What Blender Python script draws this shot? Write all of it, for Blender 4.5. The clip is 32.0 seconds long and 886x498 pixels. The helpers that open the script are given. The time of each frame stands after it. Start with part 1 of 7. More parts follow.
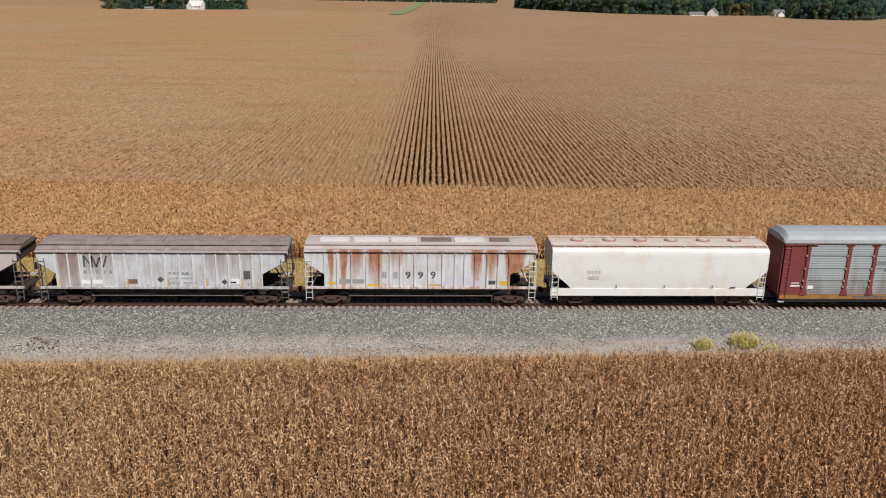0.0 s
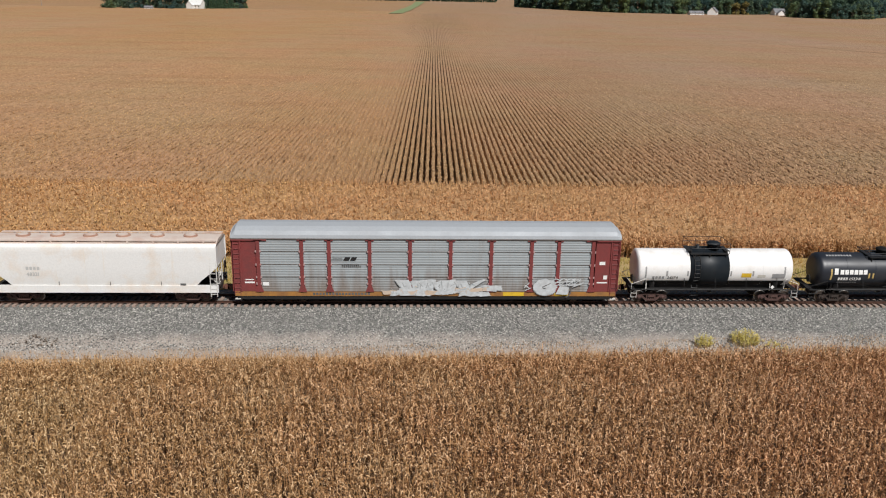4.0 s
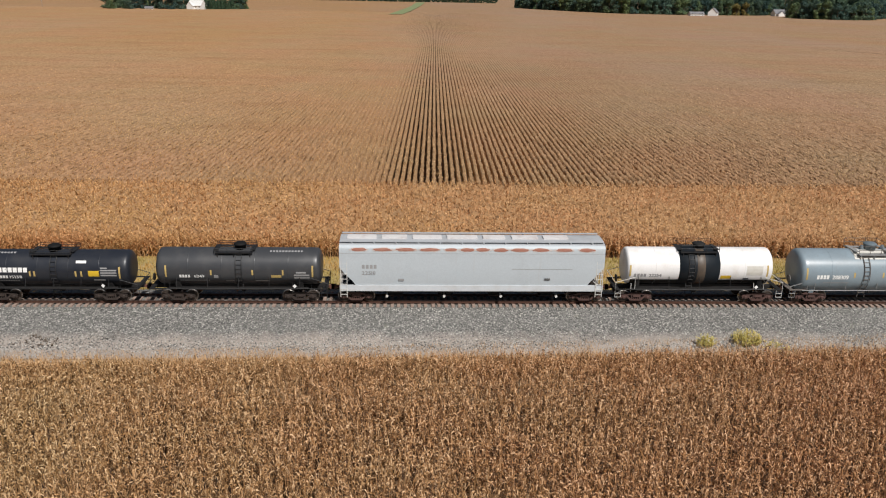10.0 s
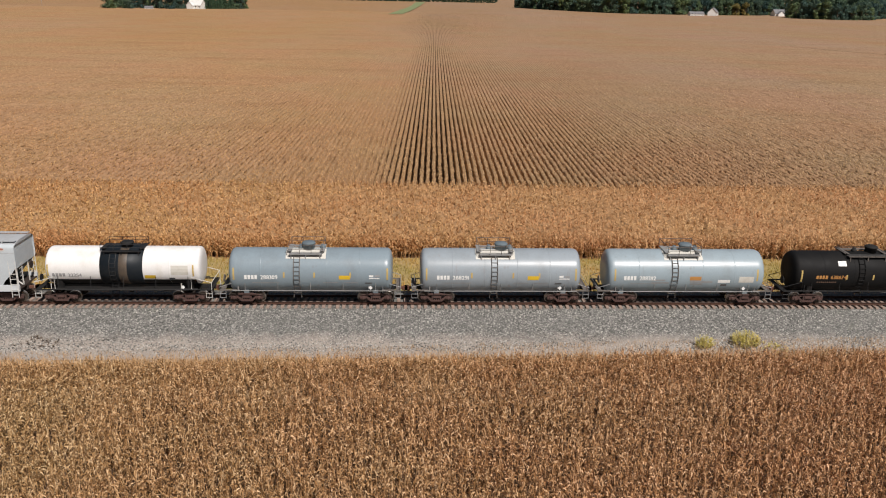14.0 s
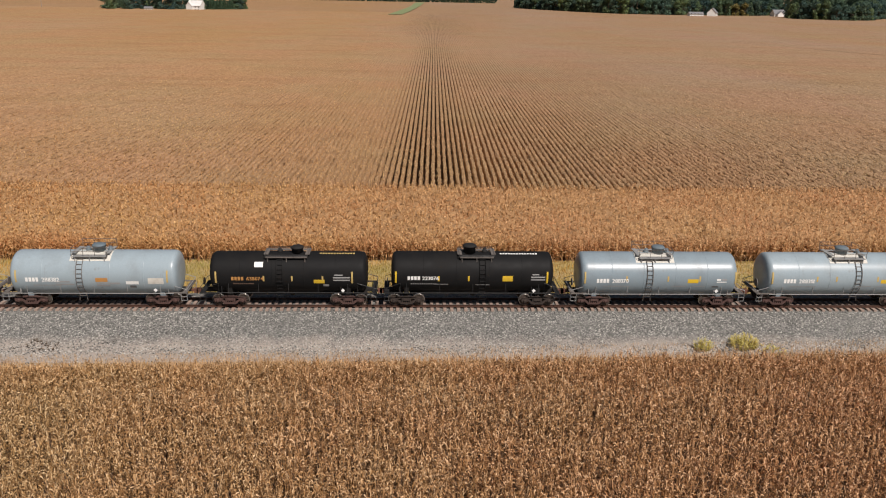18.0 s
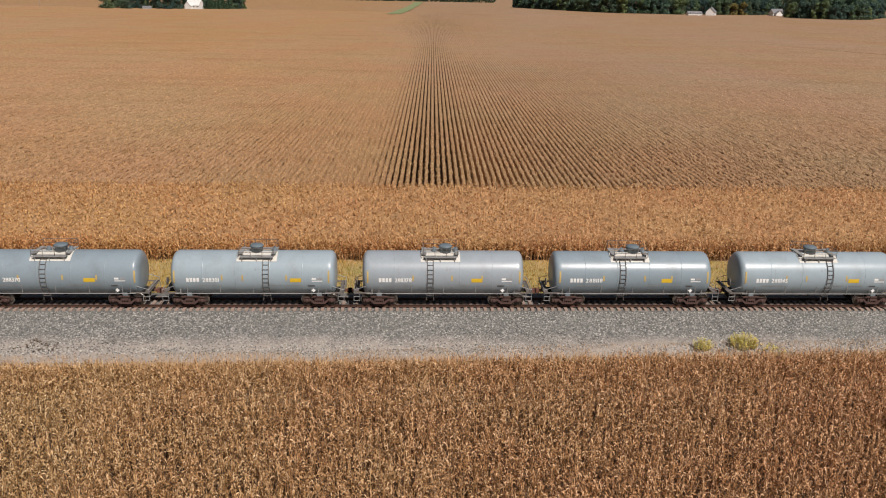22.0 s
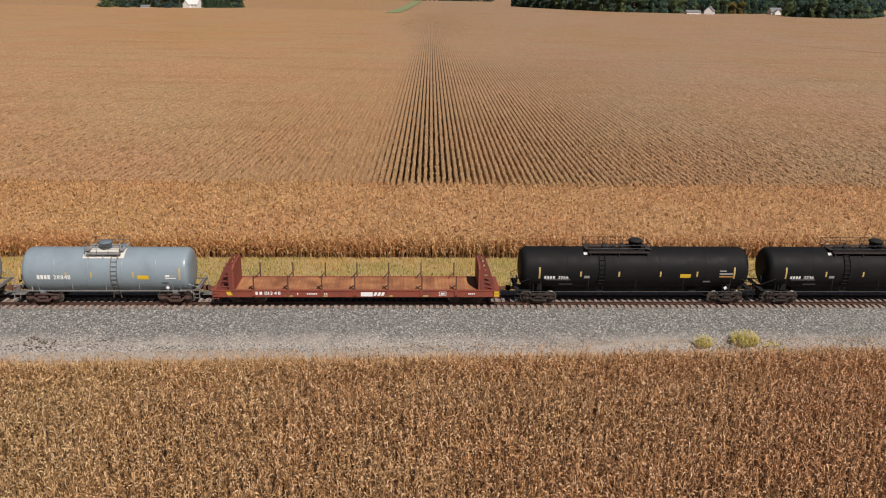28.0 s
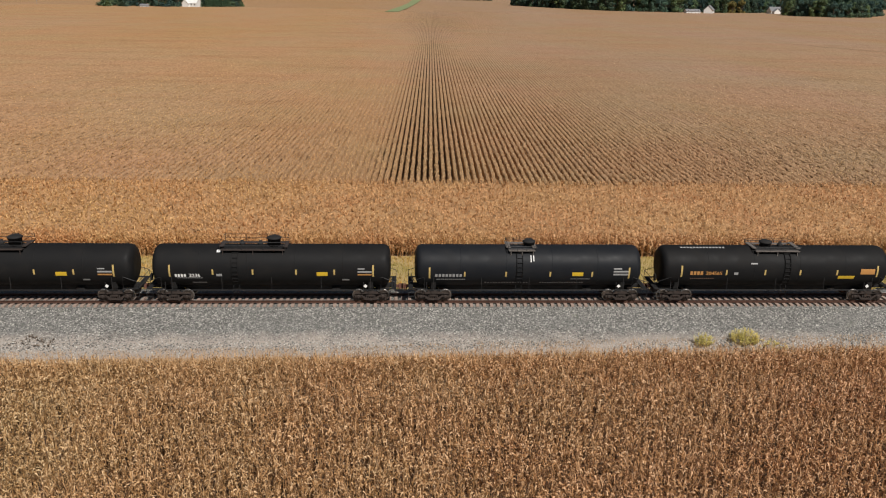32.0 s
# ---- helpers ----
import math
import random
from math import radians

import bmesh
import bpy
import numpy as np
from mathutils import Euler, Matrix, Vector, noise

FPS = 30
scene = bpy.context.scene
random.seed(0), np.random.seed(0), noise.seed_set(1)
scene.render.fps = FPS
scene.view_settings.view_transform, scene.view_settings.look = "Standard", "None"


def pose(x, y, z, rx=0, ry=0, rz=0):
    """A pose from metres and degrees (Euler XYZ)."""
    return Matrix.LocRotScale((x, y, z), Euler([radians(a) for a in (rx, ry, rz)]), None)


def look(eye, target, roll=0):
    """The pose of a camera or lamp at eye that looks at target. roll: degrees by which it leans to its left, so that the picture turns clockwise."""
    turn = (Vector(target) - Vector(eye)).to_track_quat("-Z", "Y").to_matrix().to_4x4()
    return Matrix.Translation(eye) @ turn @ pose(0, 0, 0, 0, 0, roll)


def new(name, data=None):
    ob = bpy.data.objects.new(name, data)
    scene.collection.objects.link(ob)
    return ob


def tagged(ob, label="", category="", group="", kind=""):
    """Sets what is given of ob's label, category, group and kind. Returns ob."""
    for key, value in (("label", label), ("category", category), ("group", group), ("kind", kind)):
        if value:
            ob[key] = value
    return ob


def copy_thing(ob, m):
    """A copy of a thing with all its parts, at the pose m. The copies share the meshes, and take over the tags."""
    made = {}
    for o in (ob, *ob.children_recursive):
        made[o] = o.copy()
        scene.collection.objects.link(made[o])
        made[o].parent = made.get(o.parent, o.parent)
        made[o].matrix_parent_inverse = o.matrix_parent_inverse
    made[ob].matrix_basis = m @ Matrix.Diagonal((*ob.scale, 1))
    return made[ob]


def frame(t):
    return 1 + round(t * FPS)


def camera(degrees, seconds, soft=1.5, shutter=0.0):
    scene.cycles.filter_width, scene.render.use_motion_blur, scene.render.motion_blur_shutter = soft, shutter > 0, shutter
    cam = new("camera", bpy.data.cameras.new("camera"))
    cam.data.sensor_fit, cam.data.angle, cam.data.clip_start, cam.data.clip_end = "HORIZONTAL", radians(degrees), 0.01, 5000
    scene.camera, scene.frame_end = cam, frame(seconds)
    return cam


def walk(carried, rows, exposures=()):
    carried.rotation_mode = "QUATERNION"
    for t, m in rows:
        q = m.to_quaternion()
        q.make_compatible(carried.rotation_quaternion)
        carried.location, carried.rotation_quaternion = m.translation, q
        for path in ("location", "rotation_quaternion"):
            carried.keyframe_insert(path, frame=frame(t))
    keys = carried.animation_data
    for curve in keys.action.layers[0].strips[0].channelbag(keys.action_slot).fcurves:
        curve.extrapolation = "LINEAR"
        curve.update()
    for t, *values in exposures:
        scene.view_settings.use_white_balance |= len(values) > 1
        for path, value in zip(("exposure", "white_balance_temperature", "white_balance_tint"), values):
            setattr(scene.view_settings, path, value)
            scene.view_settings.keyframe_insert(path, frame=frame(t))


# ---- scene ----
TRACK_SPEED = (-314.58944456, -30.43811866, 87.66666837, -269.11671221, 306.01029455, -117.14370801)


def train_shift(t):
    """How far the train has rolled along the track by t seconds."""
    u = t / 32.0
    return sum(k * u ** (i + 1) for i, k in enumerate(TRACK_SPEED))


def drone(yaw, pitch, roll, x, y, z):
    a, b = radians(yaw), radians(pitch)
    eye = Vector((x, y, z))
    return look(eye, eye + Vector((math.sin(a) * math.cos(b), math.cos(a) * math.cos(b), -math.sin(b))), roll)


cam = camera(55.747, 32.0, soft=1.1)
walk(cam, [(t, drone(*row)) for t, row in (
    (0, (2.720, 17.205, 1.030, 0.004, -58.442, 22.058)),
    (1, (2.721, 17.224, 1.031, 0.000, -58.379, 22.001)),
    (2, (2.723, 17.251, 1.028, 0.007, -58.350, 21.980)),
    (3, (2.726, 17.263, 1.019, 0.034, -58.341, 21.940)),
    (4, (2.726, 17.258, 1.016, 0.022, -58.332, 21.892)),
    (5, (2.726, 17.256, 1.012, 0.015, -58.314, 21.844)),
    (6, (2.726, 17.253, 1.007, 0.006, -58.296, 21.787)),
    (7, (2.722, 17.244, 1.009, -0.011, -58.244, 21.763)),
    (8, (2.715, 17.226, 1.020, -0.023, -58.219, 21.759)),
    (9, (2.709, 17.203, 1.027, -0.027, -58.221, 21.765)),
    (10, (2.711, 17.201, 1.036, -0.035, -58.249, 21.794)),
    (11, (2.720, 17.214, 1.052, -0.053, -58.283, 21.840)),
    (12, (2.726, 17.223, 1.059, -0.068, -58.313, 21.883)),
    (13, (2.727, 17.225, 1.062, -0.072, -58.353, 21.924)),
    (14, (2.729, 17.228, 1.065, -0.061, -58.391, 21.973)),
    (15, (2.728, 17.223, 1.057, -0.034, -58.401, 22.033)),
    (16, (2.730, 17.219, 1.051, -0.015, -58.416, 22.090)),
    (17, (2.727, 17.214, 1.041, 0.012, -58.424, 22.148)),
    (18, (2.754, 17.214, 1.047, -0.012, -58.450, 22.195)),
    (19, (2.776, 17.218, 1.051, -0.041, -58.502, 22.246)),
    (20, (2.804, 17.222, 1.050, -0.069, -58.521, 22.266)),
    (21, (2.824, 17.232, 1.037, -0.077, -58.490, 22.255)),
    (22, (2.838, 17.251, 1.028, -0.076, -58.437, 22.219)),
    (23, (2.861, 17.269, 1.025, -0.087, -58.395, 22.170)),
    (24, (2.879, 17.283, 1.014, -0.094, -58.356, 22.126)),
    (25, (2.887, 17.291, 1.008, -0.095, -58.292, 22.078)),
    (26, (2.905, 17.296, 1.014, -0.108, -58.273, 22.054)),
    (27, (2.920, 17.304, 1.018, -0.118, -58.247, 22.026)),
    (28, (2.938, 17.308, 1.024, -0.131, -58.229, 21.999)),
    (29, (2.948, 17.335, 1.019, -0.124, -58.188, 21.976)),
    (30, (2.955, 17.357, 1.025, -0.117, -58.162, 21.960)),
    (31, (2.963, 17.361, 1.030, -0.115, -58.107, 21.918)),
    (32, (2.979, 17.361, 1.030, -0.119, -58.082, 21.881)),
)], exposures=[(0, 0.0, 6370, 10), (7, 0.0, 6390, 10), (13, 0.0, 6630, 12), (19, 0.0, 6800, 14), (25, 0.0, 6760, 14), (29, 0.0, 6740, 13), (32, 0.0, 6640, 10)])

# ---- light ----
SUN_TO = Vector((0.484, -1.0, 1.32)).normalized()
world = bpy.data.worlds.new("world")
scene.world = world
world.use_nodes = True
wn = world.node_tree
sky = wn.nodes.new("ShaderNodeTexSky")
sky.sky_type, sky.sun_disc = "NISHITA", False
sky.sun_elevation = math.asin(SUN_TO.z)
sky.sun_rotation = math.atan2(SUN_TO.x, SUN_TO.y)
sky.air_density, sky.dust_density = 1.0, 1.5
wn.links.new(sky.outputs[0], wn.nodes["Background"].inputs[0])
wn.nodes["Background"].inputs[1].default_value = 0.030
sun = new("sun", bpy.data.lights.new("sun", "SUN"))
sun.data.energy, sun.data.angle, sun.data.color = 4.3, radians(0.55), (1.0, 0.965, 0.92)
sun.matrix_world = look((40, -120, 120), Vector((40, -120, 120)) - SUN_TO)
scene.view_settings.exposure = 0.0


# ---- materials ----
def shader(name):
    m = bpy.data.materials.new(name)
    m.use_nodes = True
    return m, m.node_tree.nodes, m.node_tree.links, m.node_tree.nodes["Principled BSDF"]


def noise_node(nt, links, vec, scale, detail=4.0, rough=0.6, stretch=None):
    n = nt.new("ShaderNodeTexNoise")
    n.inputs["Scale"].default_value, n.inputs["Detail"].default_value, n.inputs["Roughness"].default_value = scale, detail, rough
    if stretch:
        mp = nt.new("ShaderNodeMapping")
        mp.inputs["Scale"].default_value = stretch
        links.new(vec, mp.inputs["Vector"])
        vec = mp.outputs[0]
    links.new(vec, n.inputs["Vector"])
    return n.outputs["Fac"]


def ramp(nt, links, fac, *stops):
    r = nt.new("ShaderNodeValToRGB")
    while len(r.color_ramp.elements) < len(stops):
        r.color_ramp.elements.new(0.5)
    for e, (p, c) in zip(r.color_ramp.elements, stops):
        e.position = p
        e.color = (*c, 1) if len(c) == 3 else c
    links.new(fac, r.inputs[0])
    return r.outputs[0]


def mixed(nt, links, fac, a, b, mode="MIX"):
    m = nt.new("ShaderNodeMix")
    m.data_type, m.blend_type = "RGBA", mode
    for sock, v in ((m.inputs[0], fac), (m.inputs[6], a), (m.inputs[7], b)):
        if isinstance(v, (int, float)):
            sock.default_value = v
        elif isinstance(v, tuple):
            sock.default_value = (*v, 1)
        else:
            links.new(v, sock)
    return m.outputs[2]


def bump(nt, links, bsdf, height, strength, dist=0.02):
    b = nt.new("ShaderNodeBump")
    b.inputs["Strength"].default_value, b.inputs["Distance"].default_value = strength, dist
    links.new(height, b.inputs["Height"])
    links.new(b.outputs[0], bsdf.inputs["Normal"])


def painted(name, base, dirt, scale=1.2, amount=0.5, rough=0.5, metal=0.0, streaks=None, streak_amount=0.5, relief=0.15, spec=0.5):
    """Weathered paint or metal: large stains, fine grain and, if given, runs of a second colour down the sides."""
    m, nt, links, bsdf = shader(name)
    vec = nt.new("ShaderNodeTexCoord").outputs["Object"]
    big = noise_node(nt, links, vec, scale, 5)
    fine = noise_node(nt, links, vec, scale * 22, 3)
    f1 = ramp(nt, links, big, (0.62 - 0.3 * amount, (0, 0, 0)), (0.85, (1, 1, 1)))
    col = mixed(nt, links, f1, base, dirt)
    f2 = ramp(nt, links, fine, (0.35, (0.82, 0.82, 0.82)), (0.7, (1.08, 1.08, 1.08)))
    col = mixed(nt, links, 0.35, col, f2, "MULTIPLY")
    if streaks:
        runs = noise_node(nt, links, vec, 1.0, 6, 0.65, (1.9, 1.9, 0.16))
        f3 = ramp(nt, links, runs, (0.68 - 0.22 * streak_amount, (0, 0, 0)), (0.80 - 0.12 * streak_amount, (1, 1, 1)))
        col = mixed(nt, links, f3, col, streaks)
    links.new(col, bsdf.inputs["Base Color"])
    r = ramp(nt, links, big, (0.3, (rough * 0.85,) * 3), (0.8, (min(1, rough * 1.3),) * 3))
    links.new(r, bsdf.inputs["Roughness"])
    bsdf.inputs["Metallic"].default_value = metal
    bsdf.inputs["Specular IOR Level"].default_value = spec
    bump(nt, links, bsdf, fine, relief, 0.01)
    return m


def plant(name, stops, patch_a, patch_b, patch=0.5, patch_scale=0.06, trans=0.25, grain=18.0, drift=None, each=None):
    """Leaves: each one its own tone, with broad patches of a second tone over the stand."""
    m, nt, links, bsdf = shader(name)
    geo = nt.new("ShaderNodeNewGeometry")
    col = ramp(nt, links, geo.outputs["Random Per Island"], *stops)
    big = noise_node(nt, links, geo.outputs["Position"], patch_scale, 3, 0.55)
    tone = ramp(nt, links, big, (0.36, patch_a), (0.64, patch_b))
    col = mixed(nt, links, patch, col, tone, "MULTIPLY")
    if drift:
        # the stand ripens from one side to the other
        xyz = nt.new("ShaderNodeSeparateXYZ")
        links.new(geo.outputs["Position"], xyz.inputs[0])
        span = nt.new("ShaderNodeMapRange")
        span.inputs["From Min"].default_value, span.inputs["From Max"].default_value = -22.0, 26.0
        links.new(xyz.outputs[0], span.inputs["Value"])
        col = mixed(nt, links, 1.0, col, mixed(nt, links, span.outputs[0], *drift), "MULTIPLY")
    if each:
        # every plant has its own tone
        own = ramp(nt, links, nt.new("ShaderNodeObjectInfo").outputs["Random"], *each)
        col = mixed(nt, links, 1.0, col, own, "MULTIPLY")
    fine = noise_node(nt, links, geo.outputs["Position"], grain, 2)
    col = mixed(nt, links, 0.5, col, ramp(nt, links, fine, (0.3, (0.7, 0.7, 0.7)), (0.7, (1.15, 1.15, 1.15))), "MULTIPLY")
    links.new(col, bsdf.inputs["Base Color"])
    bsdf.inputs["Roughness"].default_value = 0.75
    bsdf.inputs["Specular IOR Level"].default_value = 0.25
    if trans:
        tr = nt.new("ShaderNodeBsdfTranslucent")
        links.new(col, tr.inputs[0])
        mx = nt.new("ShaderNodeMixShader")
        mx.inputs[0].default_value = trans
        links.new(bsdf.outputs[0], mx.inputs[1])
        links.new(tr.outputs[0], mx.inputs[2])
        links.new(mx.outputs[0], nt["Material Output"].inputs[0])
    return m


CORN = plant("dry_corn", ((0.0, (0.05, 0.027, 0.011)), (0.3, (0.33, 0.185, 0.08)), (0.66, (0.575, 0.368, 0.205)), (1.0, (0.82, 0.60, 0.405))),
             (1.08, 0.93, 0.84), (1.03, 1.04, 0.96), 0.45, 0.14, 0.06, drift=((0.975, 0.975, 0.865), (0.995, 0.87, 0.81)))
CORN_FAR = plant("dry_corn_far", ((0.0, (0.38, 0.22, 0.105)), (0.5, (0.60, 0.39, 0.197)), (1.0, (0.76, 0.54, 0.32))),
                 (1.0, 0.88, 0.82), (0.98, 1.04, 0.96), 0.7, 0.035, 0.4, 6.0, drift=((1.06, 1.0, 0.9), (0.99, 1.0, 1.07)))
CORN_HEAD = plant("dry_headland_corn", ((0.0, (0.36, 0.20, 0.092)), (0.5, (0.62, 0.38, 0.19)), (1.0, (0.82, 0.56, 0.33))),
                  (1.0, 0.88, 0.80), (1.02, 1.05, 0.93), 0.8, 0.08, 0.3, 6.0, drift=((1.06, 1.03, 0.94), (1.02, 1.01, 1.04)))
GRASS = plant("mixed_grass", ((0.0, (0.36, 0.255, 0.07)), (0.5, (0.52, 0.37, 0.12)), (1.0, (0.66, 0.48, 0.19))),
              (0.66, 0.86, 0.66), (1.15, 0.95, 0.8), 0.9, 0.28)
DRY_GRASS = plant("dry_grass", ((0.0, (0.38, 0.24, 0.13)), (0.5, (0.54, 0.37, 0.22)), (1.0, (0.7, 0.52, 0.34))), (0.9, 0.9, 0.9), (1.1, 1.05, 1.0), 0.6, 0.3)
GOLD_GRASS = plant("golden_dry_grass", ((0.0, (0.44, 0.25, 0.11)), (0.5, (0.60, 0.37, 0.175)), (1.0, (0.74, 0.5, 0.27))), (0.95, 0.9, 0.85), (1.08, 1.05, 1.0), 0.6, 0.2)
WEED = plant("goldenrod", ((0.0, (0.46, 0.40, 0.11)), (0.5, (0.70, 0.59, 0.19)), (1.0, (0.86, 0.73, 0.33))), (0.9, 0.95, 0.9), (1.1, 1.05, 1.0), 0.5, 1.0)
DEAD_WEED = plant("dead_weed", ((0.0, (0.10, 0.075, 0.055)), (1.0, (0.30, 0.22, 0.15))), (0.9, 0.9, 0.9), (1.1, 1.05, 1.0), 0.5, 1.0)
# leaf greens shifted to blue: the distance haze is in the colour
LEAF = plant("hazed_tree_leaves", ((0.0, (0.056, 0.095, 0.072)), (0.5, (0.09, 0.135, 0.095)), (1.0, (0.135, 0.18, 0.105))), (0.65, 0.85, 1.0), (1.15, 1.05, 0.8), 0.7, 0.03, 0.2, 3.0, each=((0.0, (0.5, 0.62, 0.78)), (0.55, (0.95, 1.0, 1.05)), (0.8, (1.15, 1.15, 0.95)), (1.0, (1.7, 1.5, 0.95))))
NEEDLE = plant("conifer_needles", ((0.0, (0.03, 0.065, 0.035)), (1.0, (0.065, 0.11, 0.055))), (0.9, 0.9, 0.9), (1.1, 1.1, 1.1), 0.5, 0.1, 0.1, 3.0)


def soil_material():
    m, nt, links, bsdf = shader("field_soil")
    pos = nt.new("ShaderNodeNewGeometry").outputs["Position"]
    a = noise_node(nt, links, pos, 0.05, 6)
    b = noise_node(nt, links, pos, 3.0, 5)
    col = mixed(nt, links, b, (0.07, 0.038, 0.021), (0.14, 0.08, 0.044))
    col = mixed(nt, links, a, col, (0.10, 0.058, 0.033))
    links.new(col, bsdf.inputs["Base Color"])
    bsdf.inputs["Roughness"].default_value = 0.95
    bump(nt, links, bsdf, b, 0.5, 0.05)
    return m


def ballast_material():
    """Crushed stone: every stone its own grey; finer and paler where dust has gathered."""
    m, nt, links, bsdf = shader("crushed_stone")
    pos = nt.new("ShaderNodeNewGeometry").outputs["Position"]
    v = nt.new("ShaderNodeTexVoronoi")
    v.inputs["Scale"].default_value = 11.0
    links.new(pos, v.inputs["Vector"])
    v2 = nt.new("ShaderNodeTexVoronoi")
    v2.inputs["Scale"].default_value = 24.0
    links.new(pos, v2.inputs["Vector"])
    sep = nt.new("ShaderNodeSeparateColor")
    links.new(v.outputs["Color"], sep.inputs[0])
    sep2 = nt.new("ShaderNodeSeparateColor")
    links.new(v2.outputs["Color"], sep2.inputs[0])
    col = ramp(nt, links, sep.outputs[0], (0.0, (0.035, 0.035, 0.034)), (0.45, (0.132, 0.13, 0.118)), (0.8, (0.26, 0.253, 0.23)), (1.0, (0.58, 0.555, 0.51)))
    small = ramp(nt, links, sep2.outputs[1], (0.0, (0.052, 0.051, 0.048)), (0.6, (0.18, 0.177, 0.165)), (1.0, (0.41, 0.395, 0.365)))
    col = mixed(nt, links, 0.45, col, small)
    big = noise_node(nt, links, pos, 0.45, 4)
    xyz = nt.new("ShaderNodeSeparateXYZ")
    links.new(pos, xyz.inputs[0])
    band = nt.new("ShaderNodeMapRange")
    band.inputs["From Min"].default_value, band.inputs["From Max"].default_value = -3.4, -6.8
    links.new(xyz.outputs[1], band.inputs["Value"])
    ad = nt.new("ShaderNodeMath")
    ad.operation = "MULTIPLY_ADD"
    links.new(big, ad.inputs[0])
    ad.inputs[1].default_value = 0.7
    links.new(band.outputs[0], ad.inputs[2])
    fac = ramp(nt, links, ad.outputs[0], (0.6, (0, 0, 0)), (1.35, (0.7, 0.7, 0.7)))
    col = mixed(nt, links, fac, col, (0.46, 0.392, 0.335))
    grass = noise_node(nt, links, pos, 0.9, 5)
    links.new(mixed(nt, links, ramp(nt, links, grass, (0.62, (0, 0, 0)), (0.75, (0.35, 0.35, 0.35))), col, (0.22, 0.23, 0.15)), bsdf.inputs["Base Color"])
    bsdf.inputs["Roughness"].default_value = 0.9
    inv = nt.new("ShaderNodeMath")
    inv.operation = "SUBTRACT"
    inv.inputs[0].default_value = 1.0
    links.new(v.outputs["Distance"], inv.inputs[1])
    bump(nt, links, bsdf, inv.outputs[0], 0.9, 0.05)
    return m


def verge_material(name, one, two):
    m, nt, links, bsdf = shader(name)
    pos = nt.new("ShaderNodeNewGeometry").outputs["Position"]
    a = noise_node(nt, links, pos, 0.35, 5)
    b = noise_node(nt, links, pos, 7.0, 4, 0.7)
    col = mixed(nt, links, ramp(nt, links, a, (0.4, (0, 0, 0)), (0.62, (1, 1, 1))), one, two)
    col = mixed(nt, links, 0.7, col, ramp(nt, links, b, (0.3, (0.55, 0.55, 0.55)), (0.7, (1.2, 1.2, 1.2))), "MULTIPLY")
    links.new(col, bsdf.inputs["Base Color"])
    bsdf.inputs["Roughness"].default_value = 0.95
    bump(nt, links, bsdf, b, 0.6, 0.06)
    return m


SOIL, BALLAST = soil_material(), ballast_material()
VERGE, STRAW = verge_material("verge_thatch", (0.46, 0.33, 0.15), (0.37, 0.29, 0.10)), verge_material("straw_thatch", (0.46, 0.32, 0.19), (0.42, 0.30, 0.18))
RAIL_RUST = painted("rusty_rail", (0.10, 0.048, 0.032), (0.06, 0.034, 0.025), 2.0, 0.6, 0.75, 0.3)
RAIL_TOP = painted("worn_rail_head", (0.32, 0.27, 0.24), (0.22, 0.15, 0.12), 2.0, 0.5, 0.35, 0.8)
TIE = painted("weathered_tie", (0.37, 0.275, 0.225), (0.21, 0.145, 0.115), 1.5, 0.7, 0.9, relief=0.4)
STONE = plant("loose_stone", ((0.0, (0.04, 0.039, 0.037)), (0.5, (0.195, 0.19, 0.177)), (1.0, (0.64, 0.61, 0.555))), (0.95, 0.95, 0.95), (1.05, 1.05, 1.05), 0.5, 0.3, 0.0)


# ---- building helpers ----
def part(name, bm, material, parent, label=""):
    me = bpy.data.meshes.new(name)
    bm.to_mesh(me)
    bm.free()
    me.materials.append(material)
    ob = new(name, me)
    ob.parent = parent
    if label:
        tagged(ob, label)
    return ob


def shared(name, me, parent, m=None, label=""):
    ob = new(name, me)
    ob.parent = parent
    if m is not None:
        ob.matrix_basis = m
    if label:
        tagged(ob, label)
    return ob


def array_mesh(name, verts, tris, material):
    """A mesh from arrays of corners and triangles."""
    me = bpy.data.meshes.new(name)
    me.vertices.add(len(verts))
    me.vertices.foreach_set("co", np.asarray(verts, dtype=np.float32).ravel())
    me.loops.add(tris.size)
    me.loops.foreach_set("vertex_index", np.asarray(tris, dtype=np.int32).ravel())
    me.polygons.add(len(tris))
    me.polygons.foreach_set("loop_start", np.arange(0, tris.size, 3, dtype=np.int32))
    me.update(calc_edges=True)
    me.materials.append(material)
    return me


def box(bm, x0, x1, y0, y1, z0, z1, m=None):
    co = [(x, y, z) for z in (z0, z1) for y in (y0, y1) for x in (x0, x1)]
    if m is not None:
        co = [m @ Vector(c) for c in co]
    v = [bm.verts.new(c) for c in co]
    for f in ((0, 2, 3, 1), (4, 5, 7, 6), (0, 1, 5, 4), (2, 6, 7, 3), (0, 4, 6, 2), (1, 3, 7, 5)):
        bm.faces.new([v[i] for i in f])
    return bm


